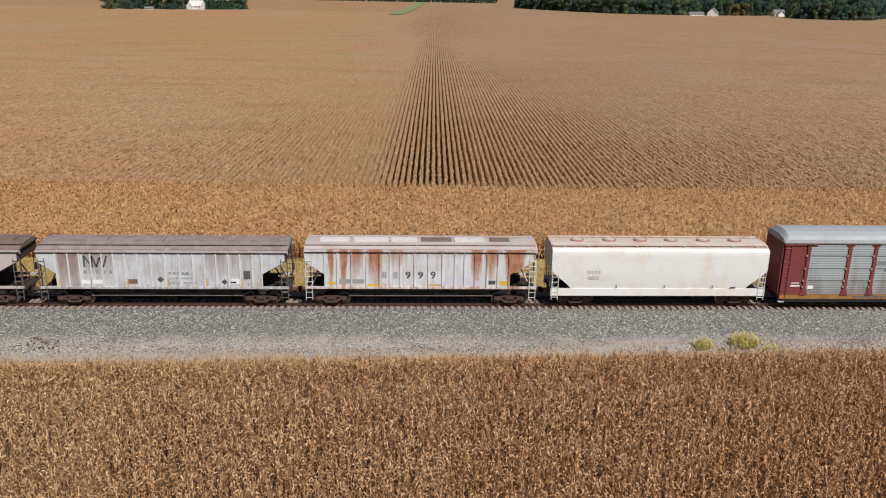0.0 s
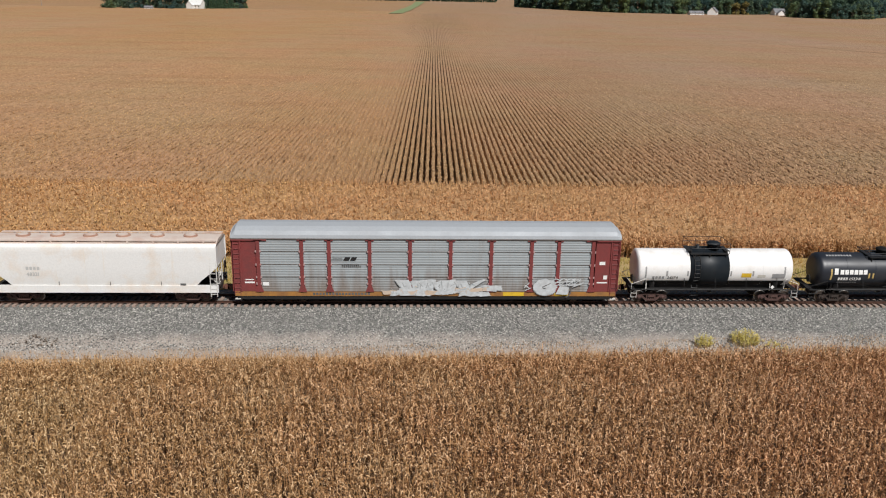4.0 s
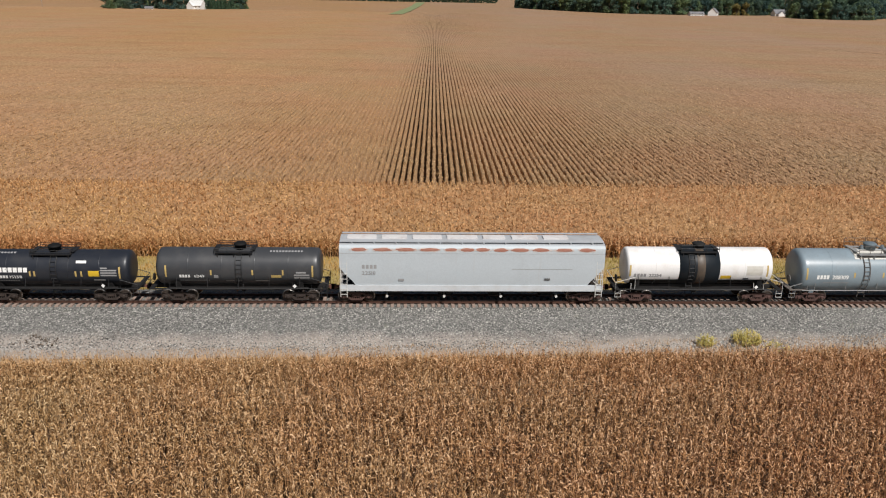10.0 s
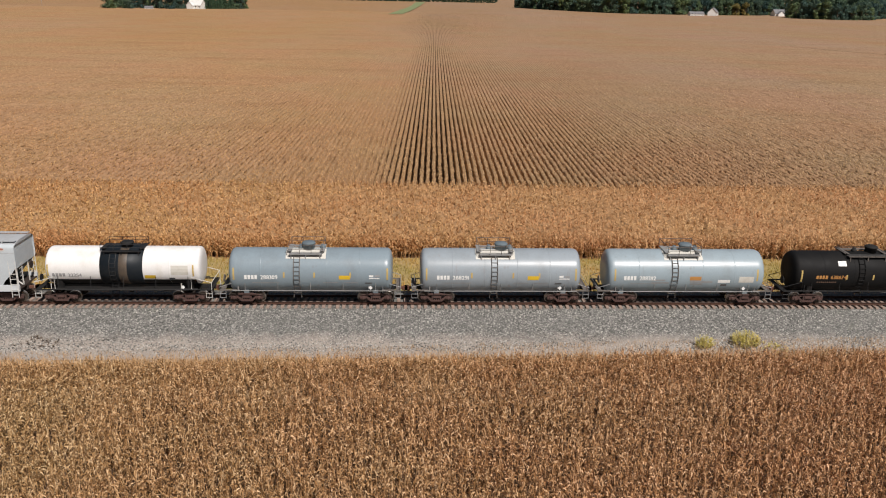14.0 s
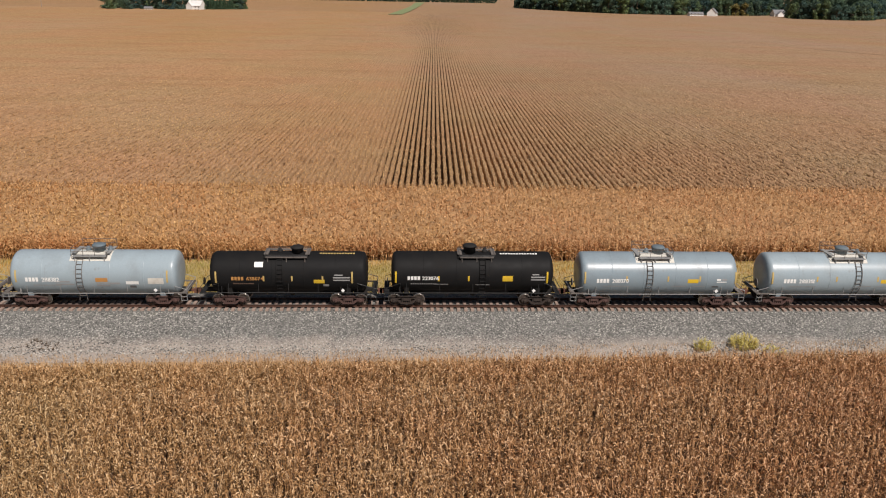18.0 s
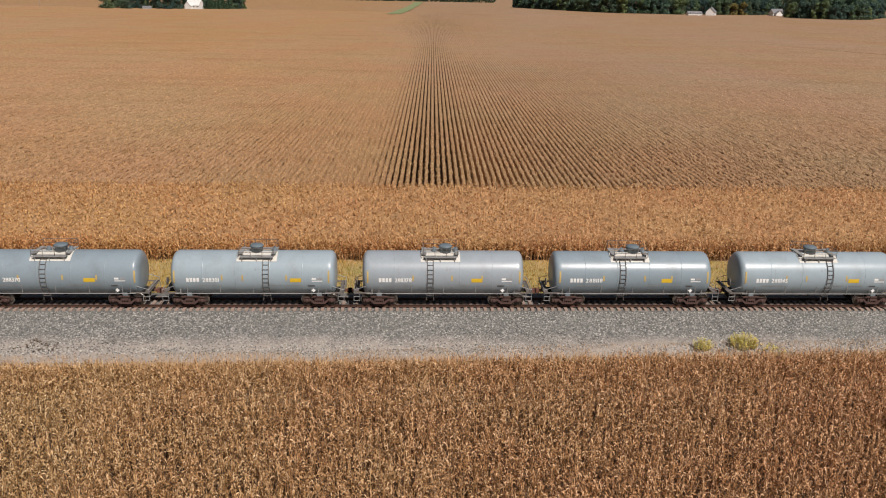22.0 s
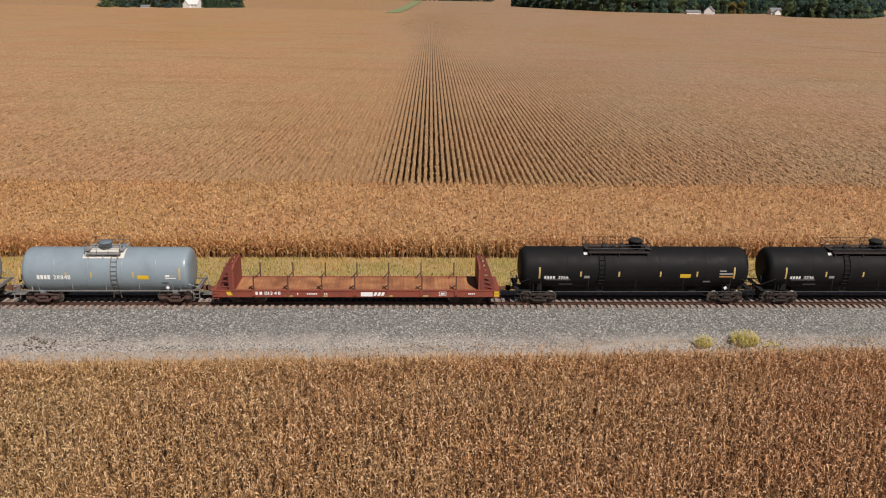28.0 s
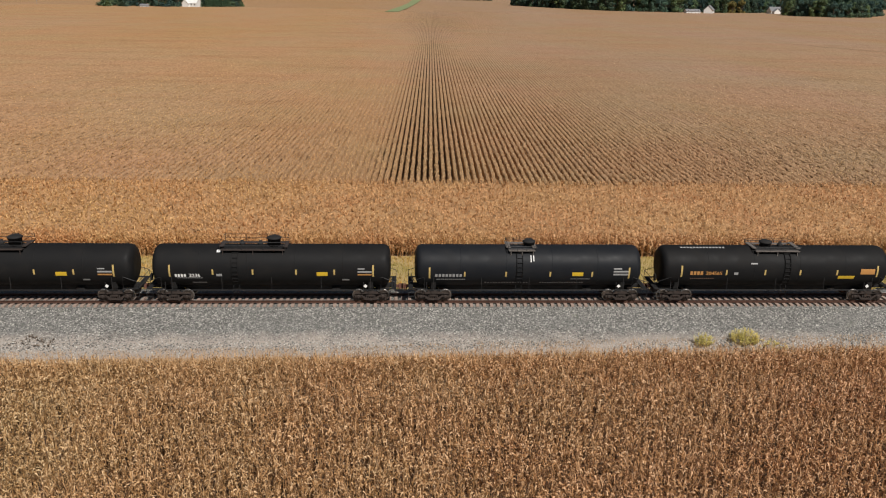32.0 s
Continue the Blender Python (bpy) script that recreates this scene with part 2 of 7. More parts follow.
def tube(bm, points, r=0.025, n=6):
    """A pipe along points."""
    pts = [Vector(p) for p in points]
    rings = []
    for i, p in enumerate(pts):
        d = (pts[min(i + 1, len(pts) - 1)] - pts[max(i - 1, 0)]).normalized()
        a = d.orthogonal().normalized() if abs(d.z) > 0.95 else d.cross(Vector((0, 0, 1))).normalized()
        b = d.cross(a)
        rings.append([bm.verts.new(p + r * (math.cos(2 * math.pi * k / n) * a + math.sin(2 * math.pi * k / n) * b)) for k in range(n)])
    for q, w in zip(rings, rings[1:]):
        for k in range(n):
            bm.faces.new((q[k], q[(k + 1) % n], w[(k + 1) % n], w[k]))
    bm.faces.new(rings[0][::-1])
    bm.faces.new(rings[-1])
    return bm


def lathe(bm, profile, axis="x", n=32, centre=(0, 0, 0), smooth=True):
    """Turn a profile of (place along the axis, radius) round the axis."""
    c = Vector(centre)
    rings = []
    for s, r in profile:
        ring = []
        for k in range(n):
            a = 2 * math.pi * k / n
            u, w = r * math.cos(a), r * math.sin(a)
            ring.append(bm.verts.new(c + Vector({"x": (s, u, w), "y": (w, s, u), "z": (u, w, s)}[axis])))
        rings.append(ring)
    for q, w in zip(rings, rings[1:]):
        for k in range(n):
            f = bm.faces.new((q[k], q[(k + 1) % n], w[(k + 1) % n], w[k]))
            f.smooth = smooth
    bm.faces.new(rings[0][::-1])
    bm.faces.new(rings[-1])
    return bm


def slab(bm, outline, y0, y1, plane="xz"):
    """A plate with an outline of (x, z) between y0 and y1, or of (y, z) between two x."""
    at = (lambda a, b, d: (a, d, b)) if plane == "xz" else ((lambda a, b, d: (d, a, b)) if plane == "yz" else (lambda a, b, d: (a, b, d)))
    f = [bm.verts.new(at(a, b, y0)) for a, b in outline]
    g = [bm.verts.new(at(a, b, y1)) for a, b in outline]
    bm.faces.new(f)
    bm.faces.new(g[::-1])
    for i in range(len(f)):
        j = (i + 1) % len(f)
        bm.faces.new((f[j], f[i], g[i], g[j]))
    return bm


def finish(bm):
    bmesh.ops.recalc_face_normals(bm, faces=bm.faces)
    return bm


def grown(rng, protos, pos, turn, size, tall):
    """Many plants from a few patterns, as one array of corners and triangles."""
    vs, fs, base = [], [], 0
    pick = rng.integers(0, len(protos), len(pos))
    for k, (pv, pf) in enumerate(protos):
        i = np.nonzero(pick == k)[0]
        if not len(i):
            continue
        c, s = np.cos(turn[i])[:, None], np.sin(turn[i])[:, None]
        x = (pv[None, :, 0] * c - pv[None, :, 1] * s) * size[i][:, None] + pos[i, 0:1]
        y = (pv[None, :, 0] * s + pv[None, :, 1] * c) * size[i][:, None] + pos[i, 1:2]
        z = pv[None, :, 2] * tall[i][:, None] + pos[i, 2:3]
        vs.append(np.stack([x, y, z], 2).reshape(-1, 3))
        fs.append((pf[None] + (np.arange(len(i)) * len(pv))[:, None, None] + base).reshape(-1, 3))
        base += len(i) * len(pv)
    return np.concatenate(vs), np.concatenate(fs)


def ribbon(vs, fs, points, widths, side):
    """A leaf blade along points, as wide as widths, into the lists vs and fs."""
    b = len(vs)
    pointed = len(points) > 2
    for p, w in list(zip(points, widths))[:-1 if pointed else None]:
        vs.append(np.asarray(p) - side * w)
        vs.append(np.asarray(p) + side * w)
    if pointed:
        vs.append(np.asarray(points[-1]))
        q = b + 2 * (len(points) - 2)
        fs.append((q, q + 1, q + 2))
    for i in range(len(points) - (2 if pointed else 1)):
        q = b + 2 * i
        fs.append((q, q + 1, q + 3))
        fs.append((q, q + 3, q + 2))


def corn_plant(rng, leaves, segs, tassel=True, height=2.15, wide=0.038, low=0.25, wild=0.25, reach=1.0, droop=0.0):
    """A dry maize plant: stalk, drooping blades and tassel."""
    vs, fs = [], []
    ax = np.array([1.0, 0, 0])
    ay = np.array([0, 1.0, 0])
    lean = rng.normal(0, 0.05, 2)
    top = np.array([lean[0] * height, lean[1] * height, height])
    ribbon(vs, fs, [np.zeros(3), top * 0.93], [0.011, 0.007], ax)
    ribbon(vs, fs, [np.zeros(3), top * 0.93], [0.011, 0.007], ay)
    a0 = rng.uniform(0, 6.28)
    for k in range(leaves):
        h = height * (low + (0.94 - low) * (k + rng.uniform(0, 0.6)) / leaves)
        a = a0 + math.pi * k + rng.normal(0, 0.5)
        d = np.array([math.cos(a), math.sin(a), 0])
        side = np.array([-d[1], d[0], wild * rng.normal()])
        side /= np.linalg.norm(side)
        length = reach * rng.uniform(0.34, 0.62) * (0.75 if k > leaves - 3 else 1.0)
        rise, fall, curl = rng.uniform(0.1, 0.65), rng.uniform(0.3, 1.5) + droop, rng.normal(0, 0.4)
        pts, wd = [], []
        for i in range(segs + 1):
            u = i / segs
            out = length * (0.85 * u - 0.3 * u * u)
            up = length * (rise * 2.2 * u - fall * u * u)
            pts.append(top * (h / height) + d * out + np.array([-d[1], d[0], 0]) * (curl * length * u * u) + np.array([0, 0, up]))
            wd.append(wide * (0.75 + 0.6 * u - 1.25 * u * u) * rng.uniform(0.8, 1.15))
        ribbon(vs, fs, pts, wd, side)
    if tassel:
        for k in range(3):
            a = rng.uniform(0, 6.28)
            d = np.array([math.cos(a), math.sin(a), 0]) * rng.uniform(0.05, 0.2)
            ribbon(vs, fs, [top * 0.9, top + d + np.array([0, 0, rng.uniform(0.0, 0.18)])], [0.006, 0.010], np.array([-d[1], d[0], 0]) * 8)
    return np.array(vs), np.array(fs)


def tuft(rng, n, reach, wide):
    """The dry blades of one plant in a corn row, drooping to all sides."""
    vs, fs = [], []
    for k in range(n):
        a = rng.uniform(0, 6.28)
        d = np.array([math.cos(a), math.sin(a), 0])
        side = np.array([-math.sin(a), math.cos(a), 0.28 * rng.normal()])
        side /= np.linalg.norm(side)
        z = 0.95 + 1.0 * math.sqrt((k + rng.uniform(0.2, 1.0)) / n)
        r = reach * rng.uniform(0.7, 1.2)
        ribbon(vs, fs, [d * 0.04 + np.array([0, 0, z]), d * 0.55 * r + np.array([0, 0, z + rng.uniform(0.02, 0.12)]), d * r + np.array([0, 0, z - rng.uniform(0.0, 0.3)])], [wide * 0.6, wide, wide * 0.25], side)
    return np.array(vs), np.array(fs)


# ---- ground and fields ----
FIELD = -1.35          # level of the soil; the rail tops are at 0
ROW_TURN = radians(1.86)
PITCH = 0.75           # from row to row


def ground_sheet():
    """One sheet from the foreground to the horizon, raised to the bed of the track."""
    prof = [(-2500, FIELD), (-400, FIELD), (-60, FIELD), (-14, FIELD), (-9.5, FIELD - 0.12), (-7.6, FIELD - 0.05), (-6.4, FIELD + 0.02), (-5.2, -1.12), (-3.2, -0.60),
            (-1.75, -0.27), (-1.3, -0.295), (0, -0.29), (1.3, -0.295), (1.75, -0.27), (3.4, -0.75), (5.0, -1.2), (7.5, FIELD), (14, FIELD), (60, FIELD), (400, FIELD), (4200, FIELD)]
    xs = [-2600, -900, -420] + [-400 + 4 * i for i in range(201)] + [420, 900, 2600]
    bm = bmesh.new()
    grid = []
    for y, z in prof:
        near = -8 < y < 8
        grid.append([bm.verts.new((x, y + (0.22 * noise.noise((x * 0.21, y, 0)) if near and abs(y) > 3 else 0),
                                   z + (0.05 * noise.noise((x * 0.5, y * 0.7, 3)) if near and abs(y) > 2 else 0))) for x in xs])
    for r, q in zip(grid, grid[1:]):
        for i in range(len(xs) - 1):
            f = bm.faces.new((r[i], r[i + 1], q[i + 1], q[i]))
            y = (r[i].co.y + q[i].co.y) / 2
            f.material_index = 1 if -8.0 < y < 4.3 else (2 if 0 < y < 14 else (3 if -14 < y < 0 else 0))
    ob = part("ground", bm, SOIL, None, "flat brown soil with a raised bed of grey crushed stone")
    ob.data.materials.append(BALLAST)
    ob.data.materials.append(VERGE)
    ob.data.materials.append(STRAW)
    tagged(ob, category="ground", kind="structure")
    return ob


ground_sheet()


INNER_LEAF = verge_material("inner_corn_leaves", (0.47, 0.275, 0.13), (0.40, 0.225, 0.10))


def near_corn():
    rng = np.random.default_rng(5)
    protos = [corn_plant(rng, 15, 3, wide=0.038, low=0.42, wild=1.1, reach=0.62, droop=0.35) for _ in range(20)]
    pos = []
    y = -11.6
    while y > -28.8:
        half = 30.5 + 0.5 * (y + 11.6)
        x = np.arange(2.2 - half, 3.2 + half, 0.14)
        x = x + rng.normal(0, 0.045, len(x))
        x = x[rng.random(len(x)) > 0.04]
        pos.append(np.stack([x, y + 0.0325 * (x + 20) + rng.normal(0, 0.06, len(x)), np.full(len(x), FIELD)], 1))
        y -= 0.76
    pos = np.concatenate(pos)
    wave = np.array([noise.noise((p[0] * 0.35, p[1] * 0.5, 0)) for p in pos])
    n = len(pos)
    edge = np.clip((pos[:, 1] - 0.0325 * (pos[:, 0] + 20) + 13.4) / 1.8, 0, 1)
    v, f = grown(rng, protos, pos, rng.uniform(0, 6.28, n), rng.uniform(0.85, 1.2, n), rng.uniform(0.88, 1.07, n) + 0.07 * wave - 0.16 * edge)
    tagged(new("corn_stand", array_mesh("corn_stand", v, f, CORN)), "ripe dry tan corn with drooping leaves beside the track", "corn", kind="stuff")
    # the field goes on behind the camera
    protos = [corn_plant(rng, 5, 1, False, wide=0.09) for _ in range(6)]
    pos = np.concatenate([np.stack([np.arange(-60, 60, 1.5) + rng.normal(0, 0.1, 80), np.full(80, y), np.full(80, FIELD)], 1) for y in np.arange(-31.2, -90, -0.9)])
    n = len(pos)
    v, f = grown(rng, protos, pos, rng.uniform(0, 6.28, n), rng.uniform(1.0, 1.4, n), rng.uniform(0.9, 1.05, n))
    tagged(new("corn_stand", array_mesh("corn_stand", v, f, CORN)), "ripe dry corn running on away from the railway", "corn", kind="stuff")


def headland_corn():
    rng = np.random.default_rng(8)
    protos = [corn_plant(rng, 7, 2, False, wide=0.058, low=0.45) for _ in range(12)]
    pos = []
    for k in range(30):
        y = 13.6 + 0.8 * k
        half = 45 + y * 0.55
        x = np.arange(-half + 3, half + 6, 0.24)
        x = x + rng.normal(0, 0.06, len(x))
        pos.append(np.stack([x, y + rng.normal(0, 0.16, len(x)), np.full(len(x), FIELD)], 1))
    pos = np.concatenate(pos)
    edge = pos[:, 1] < 15.8
    front = np.concatenate([pos[edge] + np.array([0.09, 0.2 * k, 0]) for k in range(3)])
    lead = [corn_plant(rng, 10, 2, False, wide=0.05) for _ in range(8)]
    n = len(front)
    v, f = grown(rng, lead, front, rng.uniform(0, 6.28, n), rng.uniform(0.8, 1.1, n), rng.uniform(0.75, 1.06, n))
    tagged(new("corn_stand", array_mesh("corn_stand", v, f, CORN_HEAD)), "leafy front of the far corn along the grass verge", "corn", kind="stuff")
    # the inner leaves close the stand below the tops
    gx, gy = np.meshgrid(np.arange(-66, 72, 0.42), np.arange(14.6, 37.0, 0.42))
    gz = FIELD + 1.5 + rng.normal(0, 0.13, gx.shape)
    gz[0] = FIELD + 0.9
    gv = np.stack([gx + rng.normal(0, 0.1, gx.shape), gy + rng.normal(0, 0.1, gx.shape), gz], 2).reshape(-1, 3)
    r, q = gx.shape
    i = (np.arange(r - 1)[:, None] * q + np.arange(q - 1)[None]).ravel()
    tagged(new("corn_stand", array_mesh("corn_stand", gv, np.concatenate([np.stack([i, i + 1, i + q + 1], 1), np.stack([i, i + q + 1, i + q], 1)]), INNER_LEAF)), "dense inner leaves of the headland corn", "corn", kind="stuff")
    n = len(pos)
    wave = np.array([noise.noise((p[0] * 0.22, p[1] * 0.3, 5)) for p in pos])
    v, f = grown(rng, protos, pos, rng.uniform(0, 6.28, n), rng.uniform(0.9, 1.25, n), rng.uniform(0.88, 1.06, n) + 0.06 * wave)
    tagged(new("corn_stand", array_mesh("corn_stand", v, f, CORN_HEAD)), "ripe dry corn of the headland behind the railway", "corn", kind="stuff")


def row_corn():
    """Straight rows that run away from the track: leafy ridges with dark furrows between them."""
    rng = np.random.default_rng(11)
    c, s = math.cos(ROW_TURN), math.sin(ROW_TURN)

    def across(a, y):
        return a * c + (y - 36.2) * s + 4.0

    def ease(y, y0, y1):
        u = np.clip((y - y0) / (y1 - y0), 0, 1)
        return u * u * (3 - 2 * u)
    ys = [35.6]
    while ys[-1] < 722:
        ys.append(ys[-1] + 0.44 * (ys[-1] / 36.0) ** 1.6)
    ys = np.array(ys)
    near, far = "straight rows of ripe dry corn running away from the railway", "distant straight rows of ripe dry corn"
    leafy = ((-0.5, 0.0), (-0.56, 0.8), (-1.0, 0.92), (-0.5, 1.0), (0.5, 1.0), (1.0, 0.92), (0.56, 0.8), (0.5, 0.0))
    plain = ((-1.0, 0.0), (-0.96, 0.91), (-0.5, 1.0), (0.5, 1.0), (0.96, 0.91), (1.0, 0.0))
    for y0, y1, note, outline in ((35.5, 62.0, near, leafy), (62.0, 110.0, near, leafy), (110.0, 210.0, near, leafy), (210.0, 730.0, far, plain)):
        w = len(outline)
        i0, i1 = np.searchsorted(ys, y0), min(len(ys), np.searchsorted(ys, y1) + 1)
        band = ys[i0:i1]
        vs, fs, ns, base = [], [], [], 0
        for k in range(-760, 860):
            a = PITCH * k
            y = band[band > (abs(a) - 42) / 0.60 - 2.0]
            m = len(y)
            if m < 2:
                continue
            # one draw for the whole row, so that its stretches meet
            dice = np.random.default_rng(2000 + k).normal(0, 1, (34, len(ys)))[:, i1 - m:i1]
            # the rows grow together with distance: wider crowns, shallower furrows, less ragged
            wide = 0.19 + 0.055 * ease(y, 40, 120) + 0.075 * ease(y, 100, 300)
            low = 0.15 + 1.2 * ease(y, 60, 210) + 0.5 * ease(y, 190, 420)
            rough = 1.0 - 0.75 * ease(y, 40, 110) - 0.23 * ease(y, 100, 220)
            crown = (1.84 + 0.12 * ease(y, 40, 200)) * (0.7 + 0.3 * ease(y, 35.5, 37.0))
            face = 1.0 - ease(y, 38, 130)
            cx = across(a, y) + 0.025 * dice[0] * rough
            top = 0.06 * dice[1] * rough
            cols, up = [], []
            merge = ease(y, 55, 205) if w == 8 else 0.0
            for j, (q, h) in enumerate(outline):
                if h < 0.85:
                    q = q * (1.0 + 0.8 * merge)
                z = low + (crown - low) * h
                cols.append(np.stack([cx + q * wide * (1 + 0.13 * dice[2 + 4 * j] * rough), y, FIELD + z + (h > 0.5) * (top + 0.06 * dice[3 + 4 * j] * rough)], 1))
                up.append(np.stack([q * (0.5 + 0.5 * face) * (0.9 if h < 0.85 else 0.6 if h < 1 else 0.25) + 0.16 * dice[4 + 4 * j] * (0.25 + rough), 0.16 * dice[5 + 4 * j] * (0.25 + rough) - 0.1, np.full(m, 1.0) - (0.7 if h < 0.85 else 0.3 if h < 1 else 0.0)], 1))
            vs.append(np.stack(cols, 1).reshape(-1, 3))
            ns.append(np.stack(up, 1).reshape(-1, 3))
            i = (np.arange(m - 1)[:, None] * w + np.arange(w - 1)[None]).ravel() + base
            fs.append(np.stack([i, i + 1, i + w + 1], 1))
            fs.append(np.stack([i, i + w + 1, i + w], 1))
            base += m * w
        me = array_mesh("corn_rows", np.concatenate(vs), np.concatenate(fs), CORN_HEDGE)
        ns = np.concatenate(ns)
        ns /= np.linalg.norm(ns, axis=1)[:, None]
        me.polygons.foreach_set("use_smooth", np.ones(len(me.polygons), dtype=bool))
        me.normals_split_custom_set_from_vertices(ns.tolist())
        tagged(new("corn_rows", me), note, "corn", kind="stuff")
    # the leaves of the plants along the ridges, larger clumps the farther off
    ly = [35.4]
    while ly[-1] < 270:
        ly.append(ly[-1] + 0.2 * (ly[-1] / 36.0) ** 1.5)
    ly = np.array(ly)
    pos = []
    for k in range(-250, 280):
        y = ly[ly < 210 * rng.uniform(0.35, 1.0)]
        y = y + rng.normal(0, 0.3, len(y)) * 0.25 * (y / 36.0) ** 1.25
        y = y[y > 35.2 + 0.7 * rng.random()]
        x = across(PITCH * k, y) + rng.normal(0, 0.05, len(y))
        ok = np.abs(x - 4 - 0.05 * y) < 36 + 0.55 * y
        pos.append(np.stack([x, y, np.full(len(y), FIELD)], 1)[ok])
    pos = np.concatenate(pos)
    m = len(pos)
    protos = [tuft(rng, 3, 0.26, 0.055) for _ in range(16)]
    grow = (pos[:, 1] / 36.0) ** 0.42
    v, f = grown(rng, protos, pos, rng.uniform(0, 6.28, m), grow * rng.uniform(0.8, 1.2, m), rng.uniform(0.93, 1.05, m))
    tagged(new("corn_rows", array_mesh("corn_rows", v, f, CORN_FAR)), "dry drooping blades on the corn rows", "corn", kind="stuff")


def canopy_material():
    m, nt, links, bsdf = shader("corn_canopy")
    pos = nt.new("ShaderNodeNewGeometry").outputs["Position"]
    a = noise_node(nt, links, pos, 0.012, 5, 0.6, (1.0, 0.35, 1.0))
    b = noise_node(nt, links, pos, 2.6, 5, 0.75)
    d = noise_node(nt, links, pos, 0.09, 4, 0.6, (0.25, 1.0, 1.0))
    col = mixed(nt, links, ramp(nt, links, b, (0.3, (0, 0, 0)), (0.7, (1, 1, 1))), (0.25, 0.146, 0.072), (0.452, 0.298, 0.169))
    col = mixed(nt, links, ramp(nt, links, a, (0.35, (0, 0, 0)), (0.7, (0.55, 0.55, 0.55))), col, (0.365, 0.25, 0.185))
    col = mixed(nt, links, ramp(nt, links, d, (0.5, (0, 0, 0)), (0.72, (0.42, 0.42, 0.42))), col, (0.25, 0.15, 0.08))
    g = noise_node(nt, links, pos, 2.6, 3, 0.8, (1.0, 0.3, 1.0))
    col = mixed(nt, links, 0.7, col, ramp(nt, links, g, (0.36, (0.62, 0.6, 0.58)), (0.62, (1.22, 1.22, 1.22))), "MULTIPLY")
    e = noise_node(nt, links, pos, 0.03, 4, 0.6)
    col = mixed(nt, links, 0.45, col, ramp(nt, links, e, (0.38, (1.06, 0.92, 0.84)), (0.62, (0.96, 1.05, 0.94))), "MULTIPLY")
    # riper and redder on one side of the field
    xyz = nt.new("ShaderNodeSeparateXYZ")
    links.new(pos, xyz.inputs[0])
    span = nt.new("ShaderNodeMapRange")
    span.inputs["From Min"].default_value, span.inputs["From Max"].default_value = -60.0, 60.0
    links.new(xyz.outputs[0], span.inputs["Value"])
    col = mixed(nt, links, 1.0, col, mixed(nt, links, span.outputs[0], (1.06, 1.0, 0.9), (0.99, 1.0, 1.07)), "MULTIPLY")
    links.new(col, bsdf.inputs["Base Color"])
    bsdf.inputs["Roughness"].default_value = 0.9
    bsdf.inputs["Specular IOR Level"].default_value = 0.15
    bump(nt, links, bsdf, b, 0.35, 0.12)
    return m


CORN_HEDGE = canopy_material()


def canopy():
    bm = bmesh.new()
    xs = [-2400, -1200] + [-800 + 40 * i for i in range(46)] + [1200, 2400]
    ys = [718 + 30 * i for i in range(15)] + [1200, 1400, 1700, 2100, 2600, 3300, 4100]
    grid = [[bm.verts.new((x, y, FIELD + 1.75 + 0.2 * noise.noise((x * 0.011, y * 0.02, 1)))) for x in xs] for y in ys]
    for r, q in zip(grid, grid[1:]):
        for i in range(len(xs) - 1):
            bm.faces.new((r[i], r[i + 1], q[i + 1], q[i])).smooth = True
    ob = part("corn_canopy", bm, CORN_HEDGE, None, "far corn field, a tan sheet of leaves to the horizon")
    tagged(ob, category="corn", kind="stuff")


near_corn()
headland_corn()
row_corn()
canopy()


def blades(rng, n, x0, x1, y0, y1, level, h0, h1, wide, clump=0.0, slope=0.0):
    """Blades of grass on the ground, each a thin bent strip."""
    x, y = rng.uniform(x0, x1, n), rng.uniform(y0, y1, n)
    y = y + slope * (x + 20)
    if clump:
        keep = np.array([noise.noise((a * 0.4, b * 0.5, 2)) for a, b in zip(x, y)]) > -clump
        x, y = x[keep], y[keep]
        n = len(x)
    z = np.array([level(b) for b in y])
    a, h = rng.uniform(0, 6.28, n), rng.uniform(h0, h1, n)
    d = np.stack([np.cos(a), np.sin(a), 0 * a], 1)
    side = np.stack([-d[:, 1], d[:, 0], 0 * a], 1) * wide
    p = np.stack([x, y, z - 0.03], 1)
    up = np.array([0, 0, 1.0])
    q = p + d * (0.2 * h)[:, None] + up * (0.65 * h)[:, None]
    r = p + d * (0.55 * h)[:, None] + up * h[:, None]
    v = np.stack([p - side, p + side, q + side * 0.7, q - side * 0.7, r], 1).reshape(-1, 3)
    i = (np.arange(n) * 5)[:, None]
    f = np.concatenate([i + np.array([[0, 1, 2]]), i + np.array([[0, 2, 3]]), i + np.array([[3, 2, 4]])])
    return v, f


def bank(y):
    pts = ((-9.5, FIELD - 0.12), (-7.6, FIELD - 0.05), (-6.4, FIELD + 0.02), (-5.2, -1.12), (-3.2, -0.6), (-1.75, -0.27), (-1.3, -0.295), (1.3, -0.295), (1.75, -0.27), (3.4, -0.75), (5.0, -1.2), (7.5, FIELD))
    if y <= pts[0][0] or y >= pts[-1][0]:
        return FIELD
    for (a, za), (b, zb) in zip(pts, pts[1:]):
        if a <= y <= b:
            return za + (zb - za) * (y - a) / (b - a)


